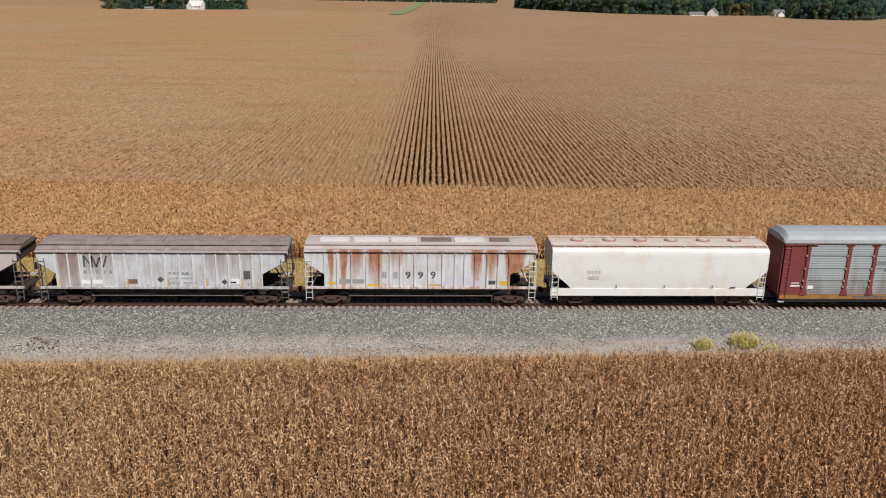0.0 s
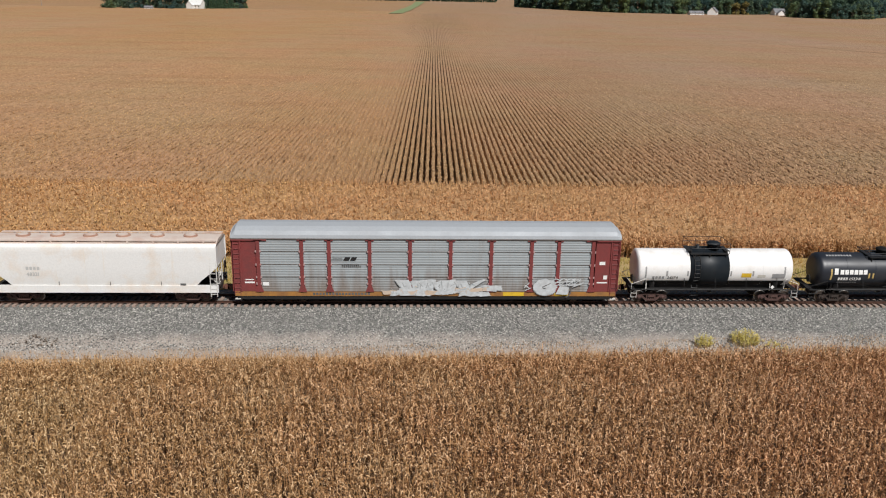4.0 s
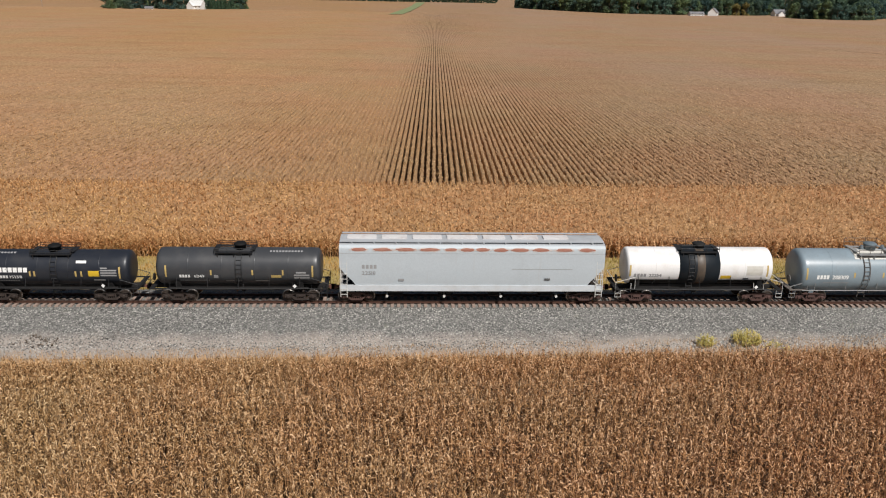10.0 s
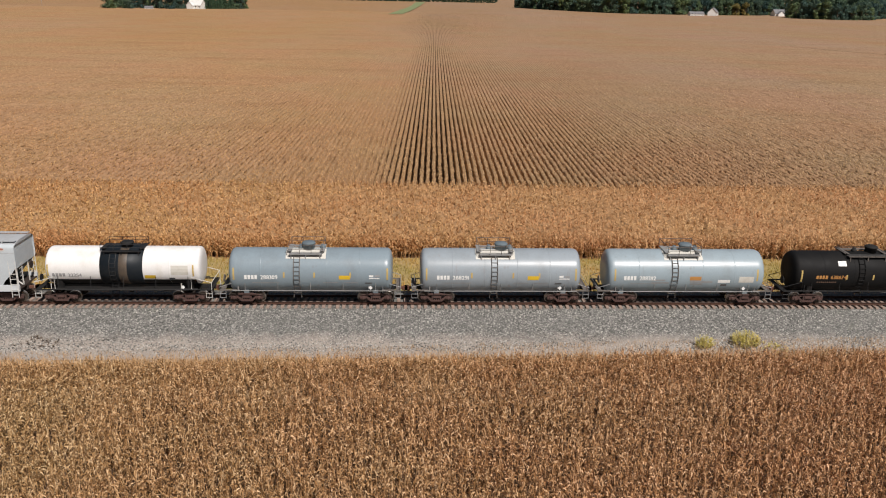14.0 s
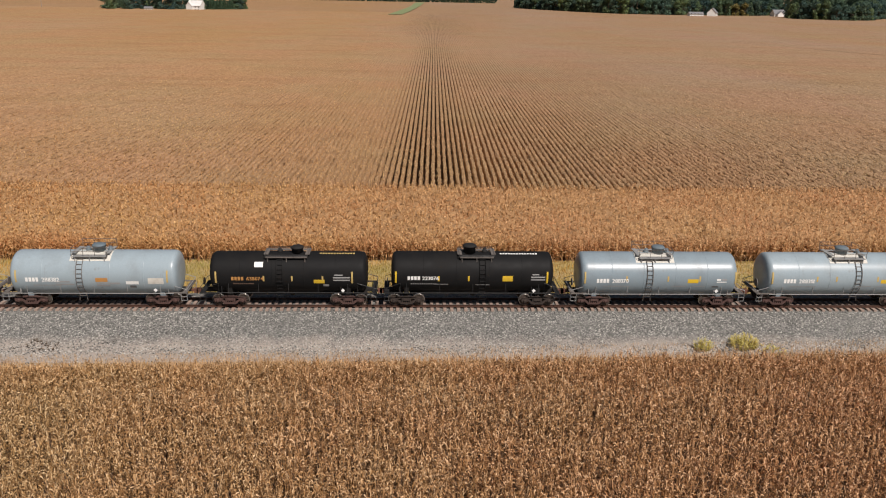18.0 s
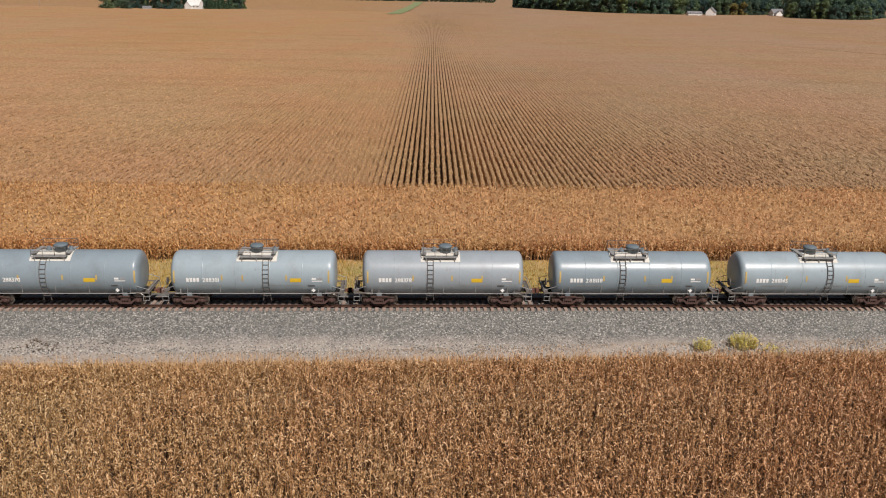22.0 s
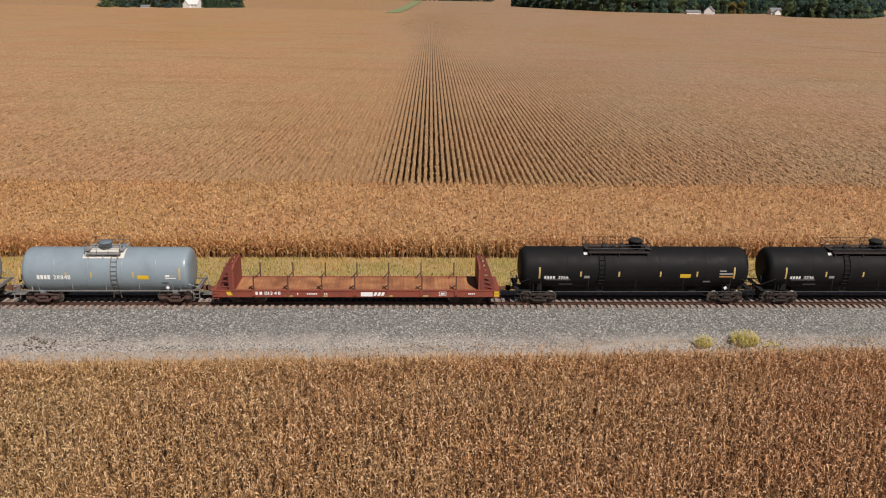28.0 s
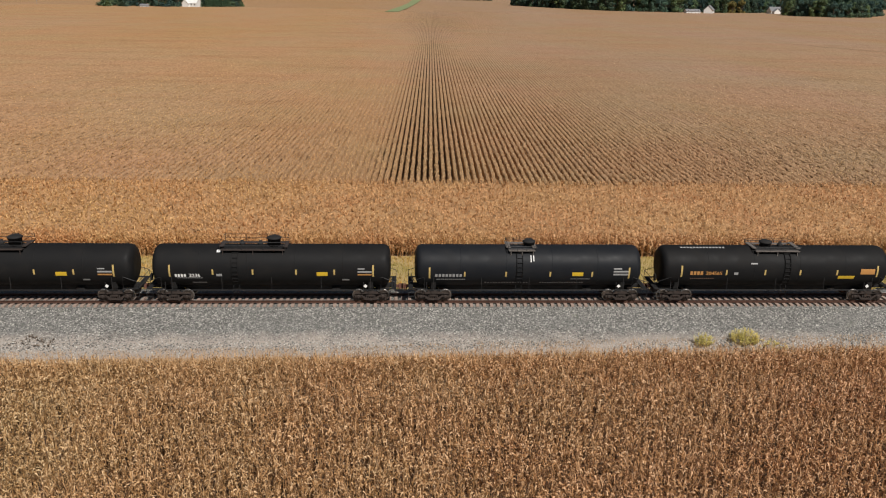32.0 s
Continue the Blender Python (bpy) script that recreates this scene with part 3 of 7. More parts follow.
def verges():
    rng = np.random.default_rng(21)
    v, f = blades(rng, 26000, -36, 46, 3.9, 13.6, bank, 0.12, 0.42, 0.022)
    tagged(new("verge_grass", array_mesh("verge_grass", v, f, GRASS)), "yellow-green rough grass between the railway and the corn", "grass", kind="stuff")
    v, f = blades(rng, 12000, -30, 34, -11.4, -8.3, bank, 0.15, 0.5, 0.02, 0.0, 0.0325)
    tagged(new("verge_grass", array_mesh("verge_grass", v, f, DRY_GRASS)), "dry straw-coloured grass along the foot of the stone bed", "grass", kind="stuff")
    v, f = blades(rng, 11000, -30, 34, -9.0, -6.6, bank, 0.06, 0.26, 0.016, 0.12, 0.0325)
    tagged(new("verge_grass", array_mesh("verge_grass", v, f, DRY_GRASS)), "thin dry weeds in the dusty stone", "grass", kind="stuff")
    v, f = blades(rng, 17000, -30, 34, -11.8, -9.9, bank, 0.65, 1.6, 0.012, 0.0, 0.0325)
    tagged(new("verge_grass", array_mesh("verge_grass", v, f, GOLD_GRASS)), "tall golden dry grass along the edge of the corn", "grass", kind="stuff")
    # loose stones on the bed
    n = 32000
    x, y = rng.uniform(-31, 37, n), -1.6 - 4.9 * rng.random(n) ** 1.15
    y[26000:] = rng.uniform(-8.2, -5.6, 6000)
    z = np.array([bank(b) for b in y])
    size = rng.uniform(0.025, 0.075, n)
    octa = np.array([[1, 0, 0], [0, 1, 0], [-1, 0, 0], [0, -1, 0], [0, 0, 0.8]])
    jit = rng.uniform(0.6, 1.3, (n, 5, 1))
    a = rng.uniform(0, 6.28, n)
    rot = np.stack([np.stack([np.cos(a), -np.sin(a), 0 * a], 1), np.stack([np.sin(a), np.cos(a), 0 * a], 1), np.stack([0 * a, 0 * a, 1 + 0 * a], 1)], 1)
    v = (np.einsum("nij,kj->nki", rot, octa) * jit) * size[:, None, None] + np.stack([x, y, z], 1)[:, None]
    i = (np.arange(n) * 5)[:, None]
    f = np.concatenate([i + np.array([t]) for t in ([0, 1, 4], [1, 2, 4], [2, 3, 4], [3, 0, 4])])
    tagged(new("ballast_stones", array_mesh("ballast_stones", v.reshape(-1, 3), f, STONE)), "loose grey crushed stones on the track bed", "ballast", kind="stuff")


verges()


# ---- track ----
def track():
    root = tagged(new("railway_track"), "single railway track of rusty rails on wooden ties in crushed stone", "railway track", kind="structure")
    prof = [(-0.07, -0.17), (0.07, -0.17), (0.07, -0.155), (0.012, -0.135), (0.012, -0.045), (0.036, -0.035), (0.036, -0.004), (0.028, 0.0), (-0.028, 0.0), (-0.036, -0.004), (-0.036, -0.035), (-0.012, -0.045), (-0.012, -0.135), (-0.07, -0.155)]
    for side in (-1, 1):
        bm = bmesh.new()
        slab(bm, [(side * 0.7535 + a, b) for a, b in prof], -400, 420, "yz")
        finish(bm)
        for f in bm.faces:
            if f.normal.z > 0.9 and f.calc_center_median().z > -0.01:
                f.material_index = 1
        rail = part("rail", bm, RAIL_RUST, root, "rusty steel rail with a worn head")
        rail.data.materials.append(RAIL_TOP)
    bm = box(bmesh.new(), -0.115, 0.115, -1.32, 1.32, -0.33, -0.172)
    bmesh.ops.bevel(bm, geom=bm.edges[:], offset=0.012, segments=1)
    tie = part("tie", bm, TIE, root)
    rng = random.Random(4)
    rest = []
    pitch = 0.497
    first = True
    for k in range(-800, 845):
        x = k * pitch
        m = pose(x + rng.uniform(-0.03, 0.03), rng.uniform(-0.06, 0.06), rng.uniform(-0.012, 0.003), 0, 0, rng.uniform(-1, 1))
        if -62 < x < 84:
            if first:
                tie.matrix_basis, first = m, False
            else:
                shared("tie", tie.data, root, m)
        else:
            rest.append(m)
    bm = bmesh.new()
    for m in rest:
        box(bm, -0.115, 0.115, -1.32, 1.32, -0.33, -0.172, m)
    tagged(part("ties_beyond", bm, TIE, root, "more wooden ties along the track"), kind="stuff")
    # tie plates and spikes under both rails
    bm = bmesh.new()
    for k in range(-124, 168):
        for side in (-1, 1):
            box(bm, k * pitch - 0.09, k * pitch + 0.09, side * 0.7535 - 0.17, side * 0.7535 + 0.17, -0.172, -0.158)
    tagged(part("tie_plates", bm, RAIL_RUST, root, "rusty steel tie plates"), kind="stuff")


track()


# ---- railway cars: paints ----
BLACK = painted("black_tank_paint", (0.0125, 0.0125, 0.013), (0.019, 0.0175, 0.0165), 0.8, 0.5, 0.6, relief=0.05, spec=0.12)
CHARCOAL = painted("charcoal_tank_paint", (0.05, 0.0525, 0.057), (0.072, 0.071, 0.071), 0.8, 0.5, 0.4, relief=0.05, spec=0.6)
NAVY = painted("blue_black_tank_paint", (0.017, 0.0205, 0.029), (0.03, 0.0315, 0.036), 0.8, 0.5, 0.42, relief=0.04, spec=0.6)
NAVY_DULL = painted("dull_blue_black_paint", (0.013, 0.0145, 0.0175), (0.02, 0.02, 0.021), 0.8, 0.5, 0.55, relief=0.04, spec=0.16)
WHITE = painted("white_tank_paint", (0.86, 0.85, 0.835), (0.66, 0.62, 0.56), 0.7, 0.35, 0.4, streaks=(0.56, 0.5, 0.42), streak_amount=0.2, relief=0.04)
GREY = painted("blue_grey_tank_paint", (0.25, 0.312, 0.352), (0.19, 0.225, 0.245), 0.6, 0.5, 0.33, streaks=(0.22, 0.23, 0.235), streak_amount=0.25, relief=0.04)
GREY_PALE = painted("pale_grey_tank_paint", (0.325, 0.398, 0.44), (0.25, 0.29, 0.31), 0.6, 0.5, 0.33, streaks=(0.24, 0.25, 0.25), streak_amount=0.3, relief=0.04)
GREY_LILAC = painted("faded_neutral_grey_paint", (0.32, 0.365, 0.40), (0.25, 0.275, 0.29), 0.6, 0.5, 0.33, streaks=(0.27, 0.26, 0.26), streak_amount=0.35, relief=0.04)
DOME_GREY = painted("dull_blue_grey_housing", (0.14, 0.18, 0.205), (0.10, 0.115, 0.12), 1.5, 0.5, 0.6)
CREAM_PATCH = painted("off_white_patch", (0.66, 0.64, 0.58), (0.5, 0.45, 0.38), 2.0, 0.5, 0.55)
BAND = painted("black_band_paint", (0.008, 0.0125, 0.0175), (0.018, 0.021, 0.023), 0.8, 0.5, 0.5, relief=0.04, spec=0.35)
BAND_RUST = painted("stained_black_band", (0.10, 0.075, 0.055), (0.05, 0.042, 0.036), 1.6, 0.6, 0.5, streaks=(0.15, 0.115, 0.085), streak_amount=0.4, relief=0.04)
GEAR = painted("grimy_running_gear", (0.045, 0.031, 0.025), (0.022, 0.018, 0.016), 3.0, 0.7, 0.8, relief=0.3)
GEAR_RUST = painted("rusty_side_frame", (0.095, 0.05, 0.042), (0.048, 0.032, 0.028), 3.0, 0.6, 0.85, relief=0.3)
GEAR_GREY = painted("grey_grimy_frame", (0.16, 0.14, 0.125), (0.07, 0.06, 0.055), 3.0, 0.6, 0.8, relief=0.3)
COUPLER = painted("rusty_coupler_casting", (0.17, 0.07, 0.045), (0.08, 0.045, 0.035), 3.0, 0.6, 0.85, relief=0.3)
WHEEL = painted("wheel_steel", (0.11, 0.085, 0.07), (0.05, 0.04, 0.035), 4.0, 0.6, 0.6, 0.4)
TREAD = painted("polished_tread", (0.42, 0.4, 0.38), (0.3, 0.27, 0.25), 4.0, 0.4, 0.3, 0.9)
PIPE = painted("grey_handrail_paint", (0.30, 0.30, 0.295), (0.20, 0.185, 0.17), 3.0, 0.5, 0.55)
PIPE_WHITE = painted("white_handrail_paint", (0.68, 0.67, 0.63), (0.5, 0.45, 0.4), 3.0, 0.5, 0.55)
PIPE_BLACK = painted("black_handrail_paint", (0.016, 0.016, 0.017), (0.035, 0.031, 0.028), 3.0, 0.5, 0.6)
# black of frames and fittings; also painted shade on parts beneath the cars
UNDER = painted("black_underframe_and_shade", (0.010, 0.0095, 0.0095), (0.022, 0.019, 0.017), 1.5, 0.6, 0.85)
YELLOW = painted("yellow_marking", (0.72, 0.47, 0.03), (0.6, 0.36, 0.04), 3.0, 0.4, 0.6)
AMBER = painted("faded_yellow_strip", (0.55, 0.4, 0.14), (0.4, 0.26, 0.1), 3.0, 0.5, 0.6)
ORANGE = painted("orange_lettering", (0.5, 0.24, 0.07), (0.4, 0.2, 0.07), 3.0, 0.4, 0.6)
LETTER = painted("white_lettering", (0.87, 0.87, 0.85), (0.74, 0.73, 0.70), 3.0, 0.4, 0.6)
FAINT = painted("faded_grey_lettering", (0.34, 0.34, 0.34), (0.25, 0.25, 0.25), 3.0, 0.4, 0.6)
PALE_LETTER = painted("worn_pale_lettering", (0.50, 0.50, 0.49), (0.62, 0.61, 0.58), 3.0, 0.5, 0.6)
LILAC = painted("pale_lilac_overpaint", (0.62, 0.585, 0.66), (0.66, 0.64, 0.67), 1.5, 0.5, 0.6)
DARK_LETTER = painted("dark_lettering", (0.07, 0.075, 0.085), (0.14, 0.14, 0.14), 3.0, 0.5, 0.6)
GRIME = painted("brown_grime_lettering", (0.22, 0.13, 0.09), (0.15, 0.1, 0.08), 3.0, 0.5, 0.7)


# ---- running gear ----
def wheelset_mesh():
    """Two flanged wheels on an axle."""
    bm = bmesh.new()
    lathe(bm, [(-0.95, 0.075), (0.95, 0.075)], "y", 10)
    for s in (-1, 1):
        prof = [(0.68, 0.10), (0.68, 0.40), (0.685, 0.455), (0.705, 0.458), (0.715, 0.428), (0.82, 0.42), (0.83, 0.36), (0.79, 0.34), (0.77, 0.18), (0.83, 0.14), (0.83, 0.09)]
        lathe(bm, [(s * a, r) for a, r in prof], "y", 24, smooth=False)
    finish(bm)
    for f in bm.faces:
        c = f.calc_center_median()
        if math.hypot(c.x, c.z) > 0.40:
            f.material_index = 1
    me = bpy.data.meshes.new("wheelset")
    bm.to_mesh(me)
    bm.free()
    me.materials.append(WHEEL)
    me.materials.append(TREAD)
    return me


def side_frame_mesh(material):
    """A cast side frame: bowed top, hanging belly, two openings, spring nest and bearing caps."""
    bm = bmesh.new()
    top = [(-1.17, 0.50), (-1.12, 0.60), (-0.72, 0.66), (-0.40, 0.76), (0.40, 0.76), (0.72, 0.66), (1.12, 0.60), (1.17, 0.50), (0.70, 0.53), (0.40, 0.62), (-0.40, 0.62), (-0.70, 0.53)]
    slab(bm, top, -0.08, 0.08)
    slab(bm, [(-0.80, 0.56), (-0.66, 0.56), (-0.30, 0.27), (-0.36, 0.16), (-0.42, 0.17)], -0.075, 0.075)
    slab(bm, [(0.80, 0.56), (0.66, 0.56), (0.30, 0.27), (0.36, 0.16), (0.42, 0.17)], -0.075, 0.075)
    slab(bm, [(-0.42, 0.16), (0.42, 0.16), (0.38, 0.27), (-0.38, 0.27)], -0.09, 0.09)
    for s in (-1, 1):
        box(bm, s * 0.30 - 0.05, s * 0.30 + 0.05, -0.07, 0.07, 0.25, 0.64)
        slab(bm, [(s * 0.72, 0.54), (s * 1.16, 0.54), (s * 1.12, 0.34), (s * 1.04, 0.33), (s * 1.02, 0.44), (s * 0.76, 0.44), (s * 0.74, 0.33), (s * 0.68, 0.36)], -0.07, 0.07)
        lathe(bm, [(-0.14, 0.085), (-0.10, 0.125), (0.06, 0.125)], "y", 12, (s * 0.885, 0, 0.42), False)
        for q in (-0.16, 0.0, 0.16):
            if s > 0:
                lathe(bm, [(0.27, 0.06), (0.44, 0.06)], "z", 8, (q, 0, 0), False)
    box(bm, -0.24, 0.24, -0.12, 0.1, 0.44, 0.62)
    finish(bm)
    me = bpy.data.meshes.new("side_frame")
    bm.to_mesh(me)
    bm.free()
    me.materials.append(material)
    return me


WHEELSET = wheelset_mesh()
FRAMES = {m.name: side_frame_mesh(m) for m in (GEAR, GEAR_RUST, GEAR_GREY)}
LEADING, TRAILING = [], []


def truck(car, x, material=GEAR_RUST):
    """A four-wheel truck under a car: bolster, side frames, brake beams and two turning wheelsets."""
    bm = bmesh.new()
    box(bm, -0.2, 0.2, -1.05, 1.05, 0.42, 0.68)
    lathe(bm, [(0.68, 0.2), (0.76, 0.2)], "z", 14)
    finish(bm)
    t = part("truck", bm, GEAR, car, "four-wheel freight truck with rust-brown side frames")
    t.matrix_basis = pose(x, 0, 0)
    for s in (-1, 1):
        shared("side_frame", FRAMES[material.name], t, pose(0, s * 1.0, 0, 0, 0, 0 if s < 0 else 180))
    for s, group in ((-1, LEADING), (1, TRAILING)):
        group.append(shared("wheelset", WHEELSET, t, pose(s * 0.885, 0, 0.42)))
    bm = bmesh.new()
    for s in (-1, 1):
        box(bm, s * 0.40 - 0.05, s * 0.40 + 0.05, -0.75, 0.75, 0.36, 0.46)
    part("brake_beam", bm, GEAR, t)
    return t


def coupler(car, x, reach, s):
    """Draft gear and knuckle at one end; s is the way it points."""
    bm = bmesh.new()
    box(bm, min(x, x + s * reach), max(x, x + s * reach), -0.09, 0.09, 0.76, 0.94)
    k = x + s * reach
    box(bm, k - 0.16, k + 0.16, -0.19, 0.17, 0.70, 0.99)
    bmesh.ops.bevel(bm, geom=bm.edges[:], offset=0.02, segments=1)
    part("coupler", bm, COUPLER, car)
    bm = bmesh.new()
    tube(bm, [(x, 0.35, 0.8), (x + s * reach * 0.4, 0.38, 0.55), (x + s * reach * 0.8, 0.36, 0.48), (x + s * reach, 0.33, 0.62)], 0.03, 6)
    part("air_hose", bm, UNDER, car)


def ladder_bm(bm, x, width, y, z0, z1, step=0.36, r=0.022, flat=True):
    for s in (-0.5, 0.5):
        tube(bm, [(x + s * width, y, z0), (x + s * width, y, z1)], r, 5)
    n = max(1, int((z1 - z0) / step))
    for i in range(n):
        z = z0 + (i + 0.5) * (z1 - z0) / n
        tube(bm, [(x - width / 2, y, z), (x + width / 2, y, z)], r * 0.85, 5)
    return bm


FONT_CACHE = {}


def lettering(text):
    """Flat letters one unit high, as corners and faces, with their width."""
    if text not in FONT_CACHE:
        cu = bpy.data.curves.new("lettering", "FONT")
        cu.body, cu.size, cu.resolution_u = text, 1.38, 2
        ob = new("lettering", cu)
        me = bpy.data.meshes.new_from_object(ob.evaluated_get(bpy.context.evaluated_depsgraph_get()))
        v = np.array([p.co[:2] for p in me.vertices]) if len(me.vertices) else np.zeros((0, 2))
        f = [tuple(p.vertices) for p in me.polygons]
        bpy.data.objects.remove(ob)
        bpy.data.curves.remove(cu)
        bpy.data.meshes.remove(me)
        v = v - [v[:, 0].min(), 0]
        FONT_CACHE[text] = (v, f, v[:, 0].max())
    return FONT_CACHE[text]


def on_tank(radius, zc, lift=0.006):
    """A way to lay (along, round) onto the near side of a lying cylinder: height z picks the angle."""
    def lay(x, z, d=0.0):
        a = (z - zc) / radius
        r = radius + lift + d
        return (x, -r * math.cos(a), zc + r * math.sin(a))
    return lay


def on_wall(y, lift=0.006):
    def lay(x, z, d=0.0):
        return (x, y - lift - d, z)
    return lay


def mark(bm, lay, x0, x1, z0, z1, n=3, skew=0.0):
    """A painted patch on a surface."""
    rows = []
    for i in range(n + 1):
        z = z0 + (z1 - z0) * i / n
        rows.append((bm.verts.new(lay(x0 + skew * (z - z0), z)), bm.verts.new(lay(x1 + skew * (z - z0), z))))
    for a, b in zip(rows, rows[1:]):
        bm.faces.new((a[0], a[1], b[1], b[0]))
    return bm


def bars(bm, lay, x, z, h, count, w, gap):
    for i in range(count):
        mark(bm, lay, x + i * (w + gap), x + i * (w + gap) + w, z, z + h, 1)
    return x + count * (w + gap)


def write(bm, lay, text, x, z, h, squeeze=1.0):
    v, f, w = lettering(text)
    for bold, lift in ((0.0, 0.0), (0.05, 0.003), (0.1, 0.006)):
        made = [bm.verts.new(lay(x + (a + bold) * h * squeeze, z + b * h, lift)) for a, b in v]
        for face in f:
            try:
                bm.faces.new([made[i] for i in face])
            except ValueError:
                pass
    return x + w * h * squeeze


def stencil(car, lay, kind, x, z, h, arg, mat, squeeze=1.0):
    """Painted writing: numerals and larger blocks one by one, fine print as one mark."""
    if kind == "text":
        widths = [lettering(c)[2] for c in arg]
        gap = (lettering(arg)[2] - sum(widths)) / max(1, len(arg) - 1)
        for c, w in zip(arg, widths):
            bm = bmesh.new()
            write(bm, lay, c, x, z, h, squeeze)
            part("numeral", bm, mat, car)
            x += (w + gap) * h * squeeze
    elif h >= 0.2:
        count, w, gap = arg
        for i in range(count):
            part("letter_block", mark(bmesh.new(), lay, x + i * (w + gap), x + i * (w + gap) + w, z, z + h, 2), mat, car)
    else:
        bm = bmesh.new()
        bars(bm, lay, x, z, h, *arg)
        part("fine_print", bm, mat, car)


def tank_profile(length, r, head):
    """Dished heads with a tight knuckle where they meet the shell."""
    half = length / 2
    prof = []
    for i in range(13):
        a = math.pi / 2 * i / 12
        prof.append((-half + head * (1 - math.cos(a) ** 0.55), max(0.02, r * math.sin(a) ** 0.55)))
    straight = [(-half + head + (length - 2 * head) * k / 8, r) for k in range(1, 8)]
    return prof + straight + [(-s, rr) for s, rr in prof[::-1]]


def rail_loop(bm, x0, x1, y0, y1, z, h, posts=3, r=0.02):
    """A handrail round a platform."""
    tube(bm, [(x0, y0, z + h), (x1, y0, z + h), (x1, y1, z + h), (x0, y1, z + h), (x0, y0, z + h)], r, 5)
    tube(bm, [(x0, y0, z + h * 0.55), (x1, y0, z + h * 0.55)], r, 5)
    tube(bm, [(x0, y1, z + h * 0.55), (x1, y1, z + h * 0.55)], r, 5)
    for i in range(posts):
        x = x0 + (x1 - x0) * i / (posts - 1)
        for y in (y0, y1):
            tube(bm, [(x, y, z), (x, y, z + h)], r, 5)
    return bm


def tank_car(spec):
    """A tank car. Lengths are over the tank's heads; x = 0 is its middle and z = 0 the rail tops."""
    L, r, top, tc = spec["length"], spec["radius"], spec["top"], spec["trucks"]
    zc = top - r
    paint, pipe = spec["paint"], spec.get("pipe", PIPE)
    car = tagged(new("tank_car"), spec["label"], "tank car", "freight cars of the train")
    bm = lathe(bmesh.new(), tank_profile(L, r, spec.get("head", 0.62)), "x", 40, (0, 0, zc))
    finish(bm)
    part("tank", bm, paint, car)
    lay = on_tank(r, zc)
    # seams round the shell
    for i in range(1, 5):
        x = -L / 2 + L * i / 5
        part("weld_band", lathe(bmesh.new(), [(x - 0.03, r + 0.002), (x - 0.025, r + 0.006), (x + 0.025, r + 0.006), (x + 0.03, r + 0.002)], "x", 40, (0, 0, zc)), paint, car)
    if "band" in spec:
        a, b, mat = spec["band"]
        part("jacket_band", finish(lathe(bmesh.new(), [(a, r + 0.004), (a + 0.01, r + 0.03), (b - 0.01, r + 0.03), (b, r + 0.004)], "x", 40, (0, 0, zc))), mat, car, "black band round the white tank")
    if "stripe" in spec:
        a, b = spec["stripe"]
        part("stained_stripe", finish(lathe(bmesh.new(), [(a, r + 0.03), (a + 0.01, r + 0.036), (b - 0.01, r + 0.036), (b, r + 0.03)], "x", 40, (0, 0, zc))), BAND_RUST, car, "rust-brown stripe of spilled product")
    if "patch" in spec:
        a, b = spec["patch"]
        bm = bmesh.new()
        for s in (-1, 1):
            rows = []
            for i in range(7):
                an = math.radians(46 + 40 * i / 6)
                rows.append([bm.verts.new((x, s * (r + 0.008) * math.cos(an), zc + (r + 0.008) * math.sin(an))) for x in (a, b)])
            for p, q in zip(rows, rows[1:]):
                bm.faces.new((p[0], p[1], q[1], q[0]))
        part("painted_patch", bm, CREAM_PATCH, car, "off-white painted patch round the manway")
    # sills, saddles and end platforms
    for s in (-1, 1):
        x = s * tc / 2
        bm = bmesh.new()
        foot = min(0.98, zc - r - 0.03)
        slab(bm, [(-0.95, foot), (0.95, foot), (1.15, zc - r * 0.62), (0.75, zc - r * 0.86), (0, zc - r + 0.05), (-0.75, zc - r * 0.86), (-1.15, zc - r * 0.62)], x - 0.18, x + 0.18, "yz")
        part("saddle", finish(bm), spec.get("saddle_paint", UNDER), car)
        bm = bmesh.new()
        e = s * (spec["over"] / 2 - 0.35)
        box(bm, min(x - s * 1.3, e), max(x - s * 1.3, e), -0.2, 0.2, 0.80, 1.06)
        part("stub_sill", bm, UNDER, car)
        p0, p1 = sorted((e - s * 0.34, e))
        part("end_platform", box(bmesh.new(), p0, p1, -1.40, 1.40, 1.08, 1.13), spec.get("frame", UNDER), car)
        for yy in (-1.3, 1.3):
            q0, q1 = sorted((s * (L / 2 - 0.75), e))
            part("side_step", box(bmesh.new(), q0, q1, yy - 0.11, yy + 0.11, 1.085, 1.125), spec.get("frame", UNDER), car)
        coupler(car, e, spec["over"] / 2 - abs(e), s)
        bm = bmesh.new()
        h = zc - 0.15
        for yy in (-1.38, 1.38):
            tube(bm, [(s * (L / 2 - 0.7), yy, 1.13), (s * (L / 2 - 0.7), yy, h - 0.35), (e, yy, h - 0.75), (e, yy, 0.55)], 0.026, 5)
            tube(bm, [(e, yy, 0.55), (e - s * 0.42, yy, 0.55), (e - s * 0.42, yy, 1.1)], 0.024, 5)
            tube(bm, [(e, yy, 0.85), (e - s * 0.42, yy, 0.85)], 0.02, 5)
        tube(bm, [(e, -1.38, h - 0.75), (e, 1.38, h - 0.75)], 0.022, 5)
        part("end_handrail", bm, pipe, car)
        bm = bmesh.new()
        tube(bm, [(x - 0.5, -1.3, 1.6), (x - 0.5, -1.36, 1.02)], 0.028, 5)
        part("step_post", bm, pipe, car)
    truck(car, -tc / 2, spec.get("gear", GEAR_RUST))
    truck(car, tc / 2, spec.get("gear", GEAR_RUST))
